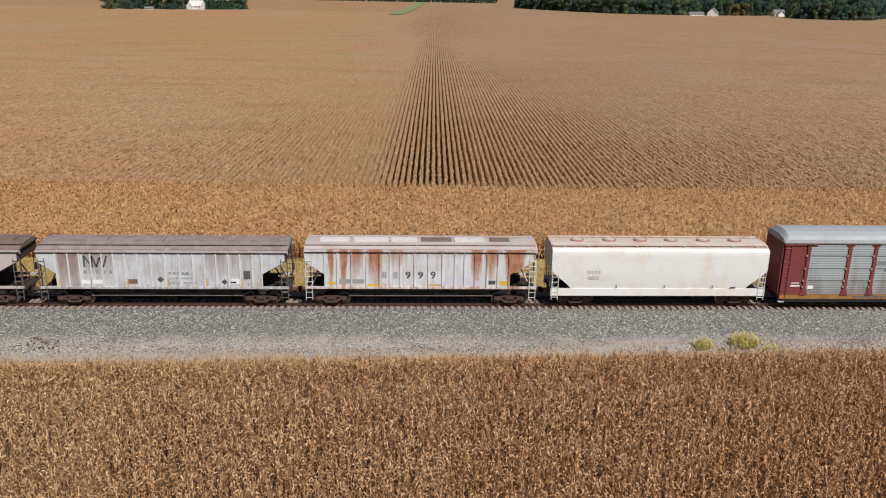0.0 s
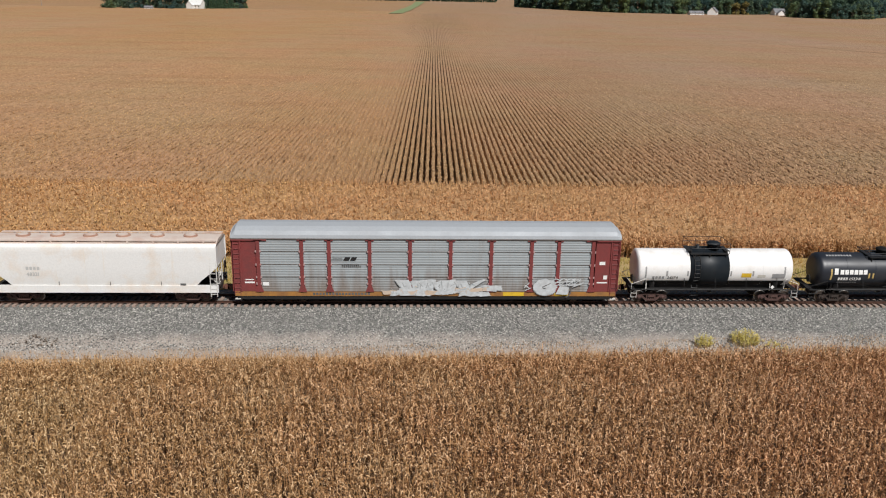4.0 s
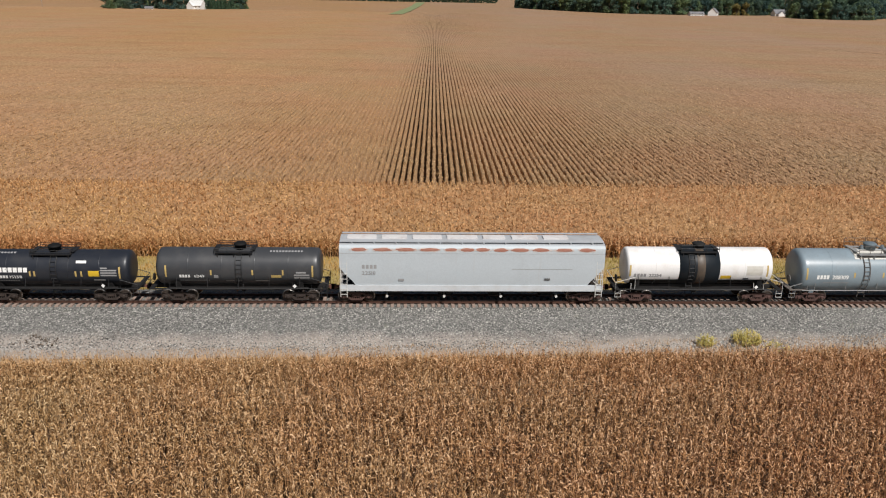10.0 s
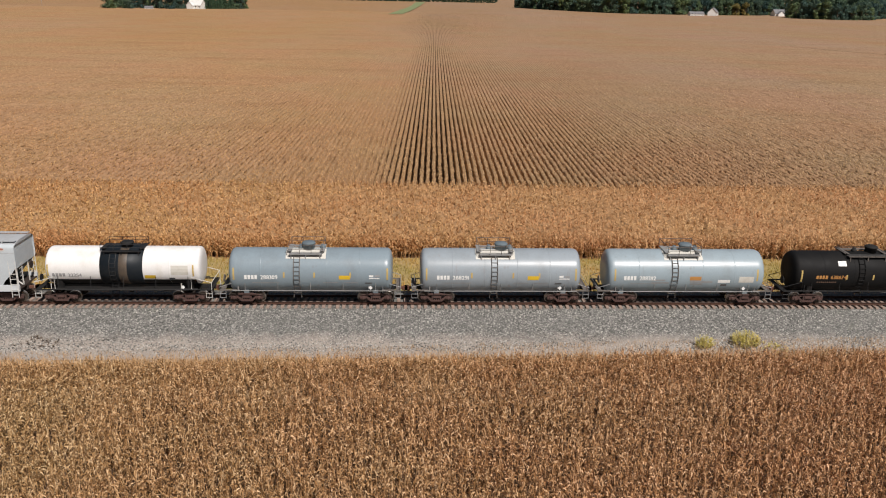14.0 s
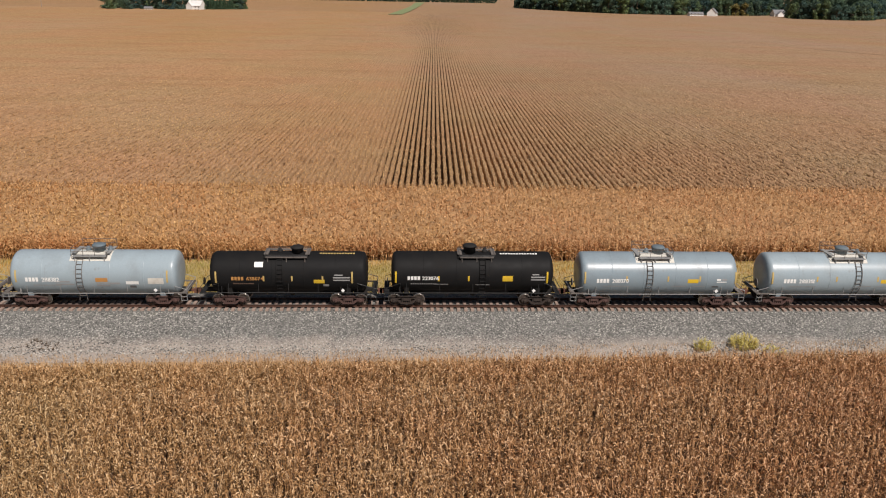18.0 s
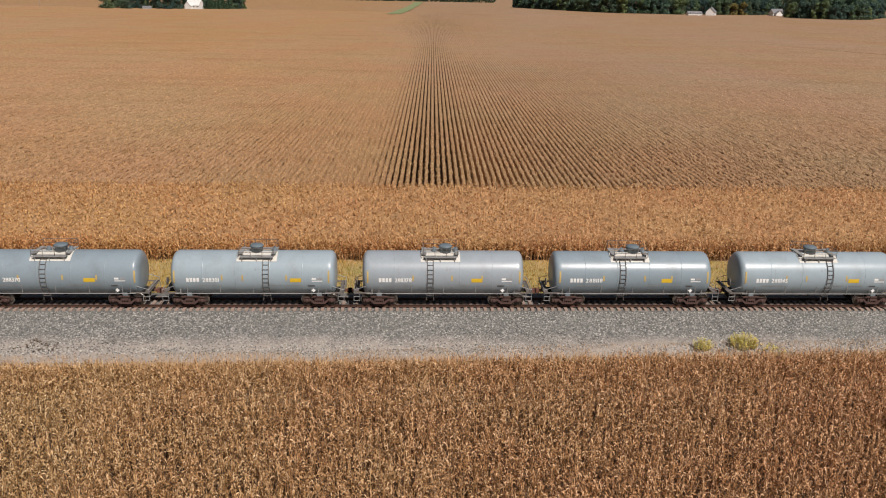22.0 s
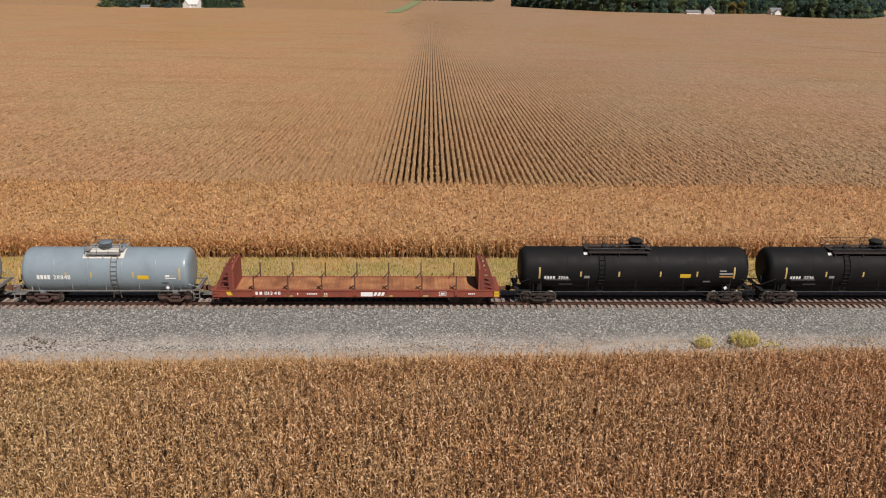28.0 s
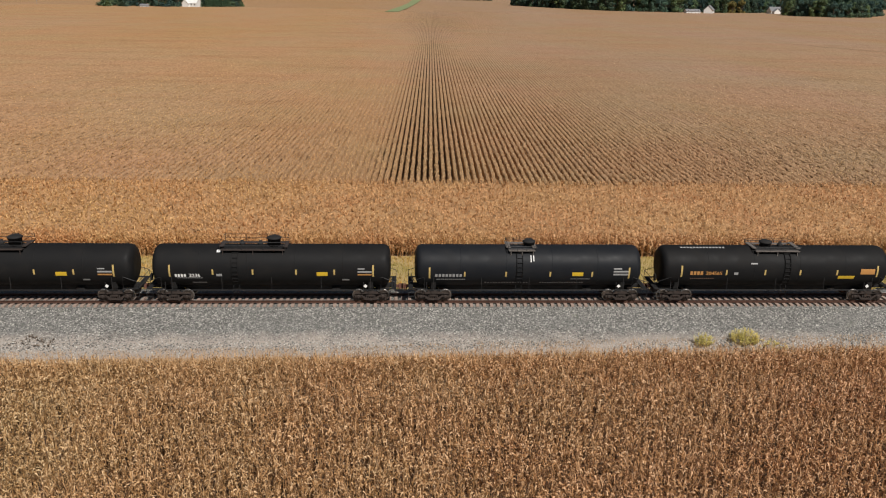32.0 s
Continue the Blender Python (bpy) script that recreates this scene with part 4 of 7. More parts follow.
    # brake gear under the belly
    bm = bmesh.new()
    lathe(bm, [(-0.3, 0.14), (0.3, 0.14)], "x", 12, (tc * 0.32, -0.5, 0.86))
    part("air_reservoir", finish(bm), UNDER, car)
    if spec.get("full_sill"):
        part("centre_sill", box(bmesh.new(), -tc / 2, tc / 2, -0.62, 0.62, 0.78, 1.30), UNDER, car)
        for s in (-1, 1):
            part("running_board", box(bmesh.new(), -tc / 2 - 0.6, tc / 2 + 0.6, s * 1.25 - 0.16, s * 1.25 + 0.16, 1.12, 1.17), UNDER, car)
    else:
        # oversized black beam, added to stand for the shadow below the belly
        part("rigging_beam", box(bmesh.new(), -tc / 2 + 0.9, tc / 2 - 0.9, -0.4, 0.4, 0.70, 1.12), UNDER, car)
    bm = bmesh.new()
    tube(bm, [(-tc / 2 + 1.2, -0.35, 0.78), (tc / 2 - 1.2, -0.35, 0.78)], 0.03, 6)
    part("brake_rod", bm, UNDER, car)
    bm = bmesh.new()
    lathe(bm, [(0.5, 0.16), (0.62, 0.2), (zc - r + 0.02, 0.2)], "z", 12, (0.1, 0, 0))
    part("bottom_outlet", finish(bm), UNDER, car)
    bm = bmesh.new()
    lathe(bm, [(-0.03, 0.28), (0.03, 0.28)], "x", 18, (-spec["over"] / 2 + 0.55, -0.55, 1.75))
    part("hand_brake_wheel", finish(bm), spec.get("frame", UNDER), car)
    # rail along the belly on both sides
    for s in (-1, 1):
        bm = bmesh.new()
        zz = spec.get("belly", 1.17)
        tube(bm, [(-tc / 2 - 0.9, s * 1.44, zz), (tc / 2 + 0.9, s * 1.44, zz)], 0.03, 6)
        n = 5
        for i in range(n):
            x = -tc / 2 + tc * i / (n - 1)
            tube(bm, [(x, s * 1.44, zz), (x, s * (r * 0.93), zc - r * 0.36)], 0.022, 5)
        part("side_handrail", bm, spec.get("side_pipe", pipe), car)
    # manway, platform and ladders
    mx, px0, px1 = spec["dome"], *spec["deck"]
    deck_mat = spec.get("deck_paint", pipe)
    bm = bmesh.new()
    up = spec.get("dome_up", 0.0)
    rd = 0.40 + 0.25 * up
    lathe(bm, [(zc + r * 0.9, rd), (top + 0.24 + up, rd), (top + 0.26 + up, rd + 0.06), (top + 0.34 + up, rd + 0.06), (top + 0.42 + up, rd - 0.06), (top + 0.44 + up, 0.08)], "z", 20, (mx, 0, 0))
    dome = part("manway", finish(bm), spec.get("dome_paint", paint), car)
    lid = bmesh.new()
    lathe(lid, [(top + 0.26 + up, rd + 0.07), (top + 0.34 + up, rd + 0.07), (top + 0.40 + up, rd - 0.04)], "z", 20, (mx, 0, 0))
    part("manway_lid", finish(lid), spec.get("dome_paint", paint), dome)
    for vx in spec.get("valves", ()):
        bm = bmesh.new()
        lathe(bm, [(top - 0.05, 0.2), (top + 0.12, 0.2), (top + 0.16, 0.12), (top + 0.3, 0.12)], "z", 12, (vx, 0.05, 0))
        part("valve", finish(bm), spec.get("dome_paint", paint), car)
    zd = zc + r * spec.get("deck_rise", 0.91)
    yd = r * 0.64
    for s in (-1, 1):
        bm = bmesh.new()
        y0, y1 = sorted((s * (yd - 0.20), s * (yd + 0.16)))
        box(bm, px0, px1, y0, y1, zd, zd + 0.05)
        foot = zc + math.sqrt(r * r - (yd + 0.1) ** 2)
        for i in range(3):
            x = px0 + 0.15 + (px1 - px0 - 0.3) * i / 2
            box(bm, x - 0.025, x + 0.025, s * (yd + 0.1) - 0.025, s * (yd + 0.1) + 0.025, foot - 0.02, zd)
        part("platform", bm, deck_mat, car)
    for e in (px0, px1):
        part("platform", box(bmesh.new(), e - 0.16, e + 0.16, -yd + 0.2, yd - 0.2, top + 0.015, top + 0.06), deck_mat, car)
    part("guard_rail", rail_loop(bmesh.new(), px0 - 0.05, px1 + 0.05, -yd - 0.12, yd + 0.12, zd + 0.05, spec.get("rail_height", 0.66), 4), spec.get("rail_paint", PIPE_BLACK), car)
    for s in (-1, 1):
        bm = bmesh.new()
        lx, wd = spec["ladder"], 0.42
        pts = []
        for i in range(9):
            a = math.radians(50 - 100 * i / 8)
            pts.append((s * (r + 0.07) * math.cos(a), zc + (r + 0.07) * math.sin(a)))
        pts.append((pts[-1][0] + s * 0.12, 1.12))
        pts.append((pts[-1][0], 0.5))
        for q in (-0.5, 0.5):
            tube(bm, [(lx + q * wd * (1.35 if z < 0.8 else 1.0), y, z) for y, z in pts], 0.026, 5)
        zz = pts[0][1]
        while zz > 0.55:
            for (ya, za), (yb, zb) in zip(pts, pts[1:]):
                if zb <= zz <= za:
                    y = ya + (yb - ya) * (za - zz) / max(1e-6, za - zb)
                    tube(bm, [(lx - wd / 2, y, zz), (lx + wd / 2, y, zz)], 0.02, 5)
                    break
            zz -= 0.30
        part("ladder", bm, spec.get("ladder_paint", pipe), car)
    # markings
    for x in spec.get("strips", ()):
        big = x in (spec["strips"][0], spec["strips"][-1])
        z0 = zc + spec.get("strip_up", 0.15) - (0.62 if big else 0.46)
        part("reflective_strip", mark(bmesh.new(), lay, x - 0.06, x + 0.06, z0, z0 + (0.88 if big else 0.4), 4), spec.get("strip_paint", AMBER), car)
    for x0, x1, z0, z1, mat in spec.get("patches", ()):
        part("painted_mark", mark(bmesh.new(), lay, x0, x1, zc + z0, zc + z1, 3 if z1 - z0 < 0.8 else 10), mat, car)
    for kind, x, z, h, arg, mat in spec.get("words", ()):
        stencil(car, lay, kind, x, zc + z, h, arg, mat, spec.get("squeeze", 1.05))
    # placard in its holder
    bm = bmesh.new()
    px = tc / 2 - 0.35
    q = on_wall(-1.46)
    v = [bm.verts.new(q(px + a, 1.36 + b)) for a, b in ((0, -0.15), (0.15, 0), (0, 0.15), (-0.15, 0))]
    bm.faces.new(v)
    part("placard", bm, LETTER, car, "white diamond placard")
    return car


# ---- trees, farmsteads and far woods ----
BARK = painted("bark", (0.10, 0.075, 0.055), (0.06, 0.045, 0.035), 1.5, 0.6, 0.95)
LEAF_WARM = plant("turning_leaves", ((0.0, (0.08, 0.085, 0.025)), (0.5, (0.17, 0.145, 0.045)), (1.0, (0.27, 0.20, 0.07))), (0.9, 0.9, 0.9), (1.1, 1.05, 0.9), 0.6, 0.08, 0.2, 3.0)
SIDING = painted("white_siding", (0.76, 0.76, 0.74), (0.62, 0.6, 0.56), 0.4, 0.4, 0.6)
SHINGLE = painted("grey_shingles", (0.20, 0.20, 0.21), (0.13, 0.13, 0.13), 0.6, 0.5, 0.9)
GLASS = painted("dark_window_glass", (0.03, 0.035, 0.04), (0.05, 0.05, 0.05), 0.5, 0.4, 0.12)


def leafy_tree(rng, height, spread, leaves=800, conifer=False, warm=False, label=""):
    """A tapered trunk with limbs and a crown of small leaf clumps."""
    root = tagged(new("conifer_tree" if conifer else "tree"), label, "tree", "trees at the edge of the field")
    bm = bmesh.new()
    tube(bm, [(0, 0, -0.3), (0.1, 0, height * 0.25), (-0.1, 0.1, height * 0.55), (0.05, 0, height * 0.85)], 0.3, 7)
    for i, v in enumerate(bm.verts):
        f = 1.15 - 0.95 * max(0.0, v.co.z / height)
        v.co.x, v.co.y = v.co.x * f, v.co.y * f
    for k in range(0 if conifer else 6):
        a, z = rng.uniform(0, 6.28), height * rng.uniform(0.25, 0.55)
        tube(bm, [(0, 0, z), (math.cos(a) * spread * 0.35, math.sin(a) * spread * 0.35, z + height * 0.14), (math.cos(a) * spread * 0.7, math.sin(a) * spread * 0.7, z + height * 0.2)], 0.1, 5)
    part("trunk", bm, BARK, root)
    vs, fs = [], []
    blobs = []
    if conifer:
        for k in range(9):
            z = height * (0.08 + 0.1 * k)
            blobs.append((0, 0, z, spread * (1.02 - 0.1 * k), height * 0.07))
    else:
        for k in range(11):
            a, d = rng.uniform(0, 6.28), spread * 0.62 * math.sqrt(rng.uniform(0, 1))
            blobs.append((d * math.cos(a), d * math.sin(a), height * rng.uniform(0.12, 0.84), spread * rng.uniform(0.35, 0.55), height * rng.uniform(0.1, 0.17)))
        blobs.append((0, 0, height * 0.86, spread * 0.4, height * 0.13))
    for i in range(leaves):
        bx, by, bz, br, bh = blobs[i % len(blobs)]
        d = np.array([rng.gauss(0, 1), rng.gauss(0, 1), rng.gauss(0, 1)])
        d /= np.linalg.norm(d) + 1e-6
        q = rng.uniform(0.6, 1.05)
        c = np.array([bx + d[0] * br * q, by + d[1] * br * q, bz + d[2] * bh * q])
        s = rng.uniform(0.5, 1.15) * (0.75 if conifer else 1.0)
        n = d + np.array([rng.gauss(0, 0.5), rng.gauss(0, 0.5), rng.gauss(0, 0.5) + 0.3])
        n /= np.linalg.norm(n) + 1e-6
        u = np.cross(n, [0.3, 0.5, 0.8])
        u /= np.linalg.norm(u) + 1e-6
        w = np.cross(n, u)
        b = len(vs)
        vs += [c - u * s * 0.6, c + w * s * 0.5 - n * 0.15 * s, c + u * s * 0.7, c - w * s * 0.5 - n * 0.15 * s]
        fs += [(b, b + 1, b + 2), (b, b + 2, b + 3)]
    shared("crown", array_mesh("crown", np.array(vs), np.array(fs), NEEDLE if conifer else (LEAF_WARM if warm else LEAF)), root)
    return root


def woods():
    rng = random.Random(12)
    kinds = [leafy_tree(rng, 17, 5.6, 1150, label="tall dark-green broadleaf tree at the field's edge"), leafy_tree(rng, 14, 5.0, 950, label="rounded green broadleaf tree at the field's edge"),
             leafy_tree(rng, 20, 6.2, 1800, label="high dense green tree in the wood"), leafy_tree(rng, 11, 4.6, 800, label="low bushy green tree at the field's edge"),
             leafy_tree(rng, 13, 4.4, 760, warm=True, label="broadleaf tree turning yellow in autumn"), leafy_tree(rng, 12, 3.0, 700, True, label="dark conical evergreen beside the farmhouse")]
    used = set()

    def put(k, x, y, size=None):
        m = pose(x, y, FIELD, 0, 0, rng.uniform(0, 360))
        if k not in used:
            used.add(k)
            kinds[k].matrix_basis = m
            return
        t = copy_thing(kinds[k], m)
        s = size or rng.uniform(0.85, 1.2)
        t.scale = (s, s, s * rng.uniform(0.9, 1.1))
    # grove round the farm
    for x, y in ((-270, 738), (-262, 728), (-254, 741), (-247, 733), (-238, 744), (-228, 757), (-222, 749), (-214, 744), (-206, 752), (-266, 750), (-241, 758), (-218, 768), (-198, 768), (-186, 775)):
        put(rng.choice((0, 1, 1, 3, 2, 3)), x, y)
    for x, y in ((-186, 757), (-181, 762), (-176, 768), (-171, 775), (-166, 783), (-161, 792), (-157, 802), (-174, 790), (-183, 778), (-178.5, 765), (-173.5, 771), (-168.5, 779), (-163.5, 787), (-159, 797), (-167, 790), (-180, 772)):
        put(5 if rng.random() < 0.7 else 3, x, y)
    for x, y in ((-272, 752), (-258, 756), (-249, 752), (-232, 764), (-212, 764), (-204, 772), (-195, 784), (-245, 768), (-225, 780)):
        put(rng.choice((0, 2, 4, 3, 1)), x, y, rng.uniform(1.0, 1.2))
    # wood along the far side of the field
    for edge in (((146, 1075), (190, 950), (228, 868), (290, 858), (345, 866), (432, 910)), ((388, 788), (415, 750), (446, 762), (470, 800), (520, 862))):
        for (x0, y0), (x1, y1) in zip(edge, edge[1:]):
            n = max(2, int(math.hypot(x1 - x0, y1 - y0) / 6.5))
            for i in range(n):
                u = (i + rng.uniform(0, 0.8)) / n
                for depth in (0, 9, 24):
                    x, y = x0 + (x1 - x0) * u + rng.uniform(-2, 2) + depth * 0.12, y0 + (y1 - y0) * u + depth + rng.uniform(-3, 3)
                    if depth < 5 and (295 < x < 338 or 398 < x < 424 and y > 860):
                        continue
                    put(4 if 352 < x < 372 and rng.random() < 0.6 else rng.choice((0, 0, 1, 2, 2, 3)), x, y)
    # woods on the horizon, too far to tell trees apart
    vs, fs = [], []
    inner = [((146, 1105), (190, 985)), ((190, 985), (232, 902)), ((232, 902), (345, 900)), ((345, 900), (440, 945)), ((392, 825), (450, 800)), ((450, 800), (524, 900)), ((-190, 768), (-157, 808)), ((-272, 760), (-240, 770)), ((-240, 770), (-178, 796))]
    for (x0, y0), (x1, y1) in inner:
        grove = x1 < 0
        for i in range(int(math.hypot(x1 - x0, y1 - y0) * (12 if grove else 30))):
            u = rng.random()
            c = np.array([x0 + (x1 - x0) * u, y0 + (y1 - y0) * u + rng.uniform(-7, 7), FIELD + (9 if grove else 23) * rng.uniform(0.02, 1.0) ** 0.9])
            s = rng.uniform(0.9, 1.9)
            a = rng.uniform(0, 3.14)
            p, w = np.array([math.cos(a), math.sin(a) * 0.6, 0.2]) * s, np.array([0.1, -0.5, 0.9]) * s
            b = len(vs)
            vs += [c - p, c - w, c + p, c + w]
            fs += [(b, b + 1, b + 2), (b, b + 2, b + 3)]
    for x0, x1, yy, h in ((-160, 160, 1480, 13), (560, 900, 1250, 16), (-900, -420, 1700, 14), (-200, 900, 2100, 18)):
        n = int((x1 - x0) * 8)
        for i in range(n):
            c = np.array([rng.uniform(x0, x1), yy + rng.uniform(-14, 14), FIELD + h * rng.uniform(0.05, 1.0) ** 0.8])
            s = rng.uniform(1.2, 2.6)
            a = rng.uniform(0, 3.14)
            u, w = np.array([math.cos(a), math.sin(a) * 0.6, 0.2]) * s, np.array([0.1, -0.5, 0.9]) * s
            b = len(vs)
            vs += [c - u, c - w, c + u, c + w]
            fs += [(b, b + 1, b + 2), (b, b + 2, b + 3)]
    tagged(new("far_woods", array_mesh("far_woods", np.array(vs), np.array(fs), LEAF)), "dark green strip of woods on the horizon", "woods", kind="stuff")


def house(x, y, turn, w, d, eave, ridge, label, wing=None, name="farmhouse", roofing=None):
    """A gabled farm building with its windows and door."""
    root = tagged(new(name), label, "house")
    root.matrix_basis = pose(x, y, FIELD, 0, 0, turn)
    bm = bmesh.new()
    slab(bm, [(-d / 2, 0), (d / 2, 0), (d / 2, eave), (0, ridge), (-d / 2, eave)], -w / 2, w / 2, "yz")
    wall = part("wall", finish(bm), SIDING, root)
    bm = bmesh.new()
    t = 0.22
    slab(bm, [(-d / 2 - 0.4, eave - 0.25), (0, ridge + 0.02), (d / 2 + 0.4, eave - 0.25), (d / 2 + 0.4, eave - 0.25 + t), (0, ridge + t + 0.06), (-d / 2 - 0.4, eave - 0.25 + t)], -w / 2 - 0.4, w / 2 + 0.4, "yz")
    part("roof", finish(bm), roofing or SHINGLE, root)
    n = max(2, int(w / 3.2))
    for i in range(n):
        xx = -w / 2 + w * (i + 0.5) / n
        for z in ([1.0] if eave < 3.6 else [1.0, 3.4]):
            win = part("window", box(bmesh.new(), xx - 0.55, xx + 0.55, -d / 2 - 0.05, -d / 2 + 0.02, z, z + 1.3), SIDING, root)
            part("pane", box(bmesh.new(), xx - 0.45, xx + 0.45, -d / 2 - 0.07, -d / 2 - 0.04, z + 0.1, z + 1.2), GLASS, win)
    part("door", box(bmesh.new(), -0.5, 0.5, -d / 2 - 0.06, -d / 2 + 0.02, 0, 2.1), SHINGLE, root)
    part("chimney", box(bmesh.new(), w * 0.2, w * 0.2 + 0.7, 0.4, 1.1, eave, ridge + 1.0), BARK, root)
    if wing:
        ww, wd, we, wr = wing
        bm = bmesh.new()
        slab(bm, [(-ww / 2, 0), (ww / 2, 0), (ww / 2, we), (0, wr), (-ww / 2, we)], -d / 2 - wd, -d / 2 + 0.1)
        for v in bm.verts:
            v.co.x -= w * 0.22
        part("gable_wing", finish(bm), SIDING, root)
        bm = bmesh.new()
        slab(bm, [(-ww / 2 - 0.4, we - 0.2), (0, wr + 0.02), (ww / 2 + 0.4, we - 0.2), (ww / 2 + 0.4, we), (0, wr + 0.28), (-ww / 2 - 0.4, we)], -d / 2 - wd - 0.4, -d / 2 + 0.2)
        for v in bm.verts:
            v.co.x -= w * 0.22
        part("wing_roof", finish(bm), roofing or SHINGLE, root)
    return root


woods()
house(302, 836, 4, 15, 7, 3.6, 5.6, "long low white farm shed before the wood", name="farm_shed")
house(322, 842, 62, 13, 9, 5.2, 9.6, "white gabled farmhouse before the wood")
house(409, 876, 8, 18, 9, 4.6, 8.6, "white farmhouse with grey roof among trees", wing=(7, 4, 4.0, 7.0))
house(-193, 756, -20, 14, 9, 5.2, 9.8, "tall white farmhouse with pale roof in a grove", wing=(6, 3, 5.0, 8.4), roofing=SIDING)
house(-229, 730, 0, 7, 4, 3.1, 4.2, "small white shed in front of a grove", name="farm_shed")


def waterway():
    """A grassed strip through the far corn."""
    m, nt, links, bsdf = shader("green_grass_strip")
    pos = nt.new("ShaderNodeNewGeometry").outputs["Position"]
    a = noise_node(nt, links, pos, 0.15, 4)
    links.new(mixed(nt, links, a, (0.17, 0.22, 0.09), (0.27, 0.29, 0.14)), bsdf.inputs["Base Color"])
    bsdf.inputs["Roughness"].default_value = 0.9
    bm = bmesh.new()
    left = [(-15, 690), (-9, 790), (-1, 920), (7, 1080), (17, 1390)]
    right = [(-3, 698), (4, 800), (11, 930), (19, 1090), (32, 1400)]
    z = FIELD + 2.3
    for (a0, b0), (a1, b1), (c0, d0), (c1, d1) in zip(left, left[1:], right, right[1:]):
        bm.faces.new([bm.verts.new((p, q, z)) for p, q in ((a0, b0), (c0, d0), (c1, d1), (a1, b1))])
    bmesh.ops.remove_doubles(bm, verts=bm.verts, dist=0.01)
    ob = part("grass_waterway", bm, m, None, "narrow strip of green grass through the far corn")
    tagged(ob, category="grass", kind="structure")


waterway()


def swale(points, wide, label):
    """A shallow line of thinner, darker corn across the far field."""
    bm = bmesh.new()
    rows = [[bm.verts.new((x, y - wide / 2, FIELD + 2.06)), bm.verts.new((x, y + wide / 2, FIELD + 2.06))] for x, y in points]
    for p, q in zip(rows, rows[1:]):
        bm.faces.new((p[0], q[0], q[1], p[1]))
    tagged(part("field_lane", bm, SWALE, None, label), category="lane", kind="structure")


SWALE = verge_material("thin_dry_growth", (0.30, 0.185, 0.105), (0.36, 0.23, 0.135))
swale([(164, 412), (161, 380), (165, 340), (171, 310), (180, 284), (192, 262)], 2.2, "thin dark line of stunted corn across the field")
swale([(380, 712), (384, 665), (388, 624), (394, 590)], 5.0, "bare brown field lane before the wood")


def utility_pole():
    root = tagged(new("utility_pole"), "pale distant utility pole standing in the field", "pole")
    root.matrix_basis = pose(-335, 760, FIELD)
    part("shaft", tube(bmesh.new(), [(0, 0, -0.5), (0, 0, 11)], 0.16, 8), PIPE, root)
    part("crossarm", box(bmesh.new(), -1.2, 1.2, -0.08, 0.08, 10.0, 10.2), PIPE, root)


utility_pole()


# ---- weeds beside the track ----
def weed_clump(x, y, r, h, n, label, mat=None):
    rng = np.random.default_rng(int(abs(x) * 10))
    a, d = rng.uniform(0, 6.28, n), r * np.sqrt(rng.random(n))
    px, py = x + d * np.cos(a), y + 0.7 * d * np.sin(a)
    vs, fs = [], []
    for k in range(n):
        hh = h * rng.uniform(0.6, 1.0) * (1.05 - 0.5 * (d[k] / r) ** 2)
        base = np.array([px[k], py[k], bank(py[k]) - 0.02])
        tip = base + np.array([0.25 * math.cos(a[k]) * d[k] / r, 0.25 * math.sin(a[k]) * d[k] / r, hh])
        b = rng.uniform(0, 6.28)
        side = np.array([math.cos(b), math.sin(b), 0])
        ribbon(vs, fs, [base, tip], [0.008, 0.006], side)
        for j in range(9):
            u = rng.uniform(0.3, 1.0)
            p = base + (tip - base) * u
            b = rng.uniform(0, 6.28)
            o = np.array([math.cos(b), math.sin(b), 0.35])
            ribbon(vs, fs, [p, p + o * 0.07, p + o * 0.13], [0.012, 0.02, 0.006], np.array([-math.sin(b), math.cos(b), 0]))
    tagged(new("weed_clump", array_mesh("weed_clump", np.array(vs), np.array(fs), mat or WEED)), label, "weed", "weeds beside the track", kind="stuff")


weed_clump(20.6, -6.1, 0.48, 1.0, 70, "yellow-green goldenrod clump at the foot of the stone bed")
weed_clump(23.55, -5.75, 0.85, 1.1, 150, "broad yellow-green goldenrod clump at the foot of the stone bed")
weed_clump(25.4, -6.3, 0.8, 0.3, 30, "low yellow-green weeds trailing along the stone bed")
weed_clump(-25.0, -5.65, 0.9, 0.35, 15, "low dead brown weeds in the dusty stone", DEAD_WEED)
weed_clump(-23.6, -5.75, 0.8, 0.3, 10, "withered dark weeds in the dusty stone", DEAD_WEED)


# ---- hopper cars, auto rack and flat car ----
DIRTY_ROOF = painted("dirty_grey_roof", (0.31, 0.25, 0.24), (0.18, 0.13, 0.125), 1.1, 0.7, 0.8, streaks=(0.43, 0.385, 0.37), streak_amount=0.5)
RUSTY_ROOF = painted("pale_roof_with_rust", (0.52, 0.465, 0.45), (0.45, 0.3, 0.25), 0.7, 0.6, 0.7)
HATCH_WHITE = painted("white_hatch_cover", (0.72, 0.70, 0.69), (0.47, 0.40, 0.37), 1.2, 0.4, 0.6)
HATCH_DARK = painted("brown_hatch_cover", (0.22, 0.15, 0.13), (0.14, 0.1, 0.09), 1.2, 0.5, 0.8)
CREAM = painted("cream_hopper_paint", (0.80, 0.795, 0.775), (0.72, 0.58, 0.44), 0.5, 0.45, 0.8, streaks=(0.74, 0.67, 0.57), streak_amount=0.35, spec=0.25)
CREAM_ROOF = painted("rust_blushed_cream_roof", (0.64, 0.54, 0.47), (0.48, 0.28, 0.21), 0.9, 0.5, 0.65)
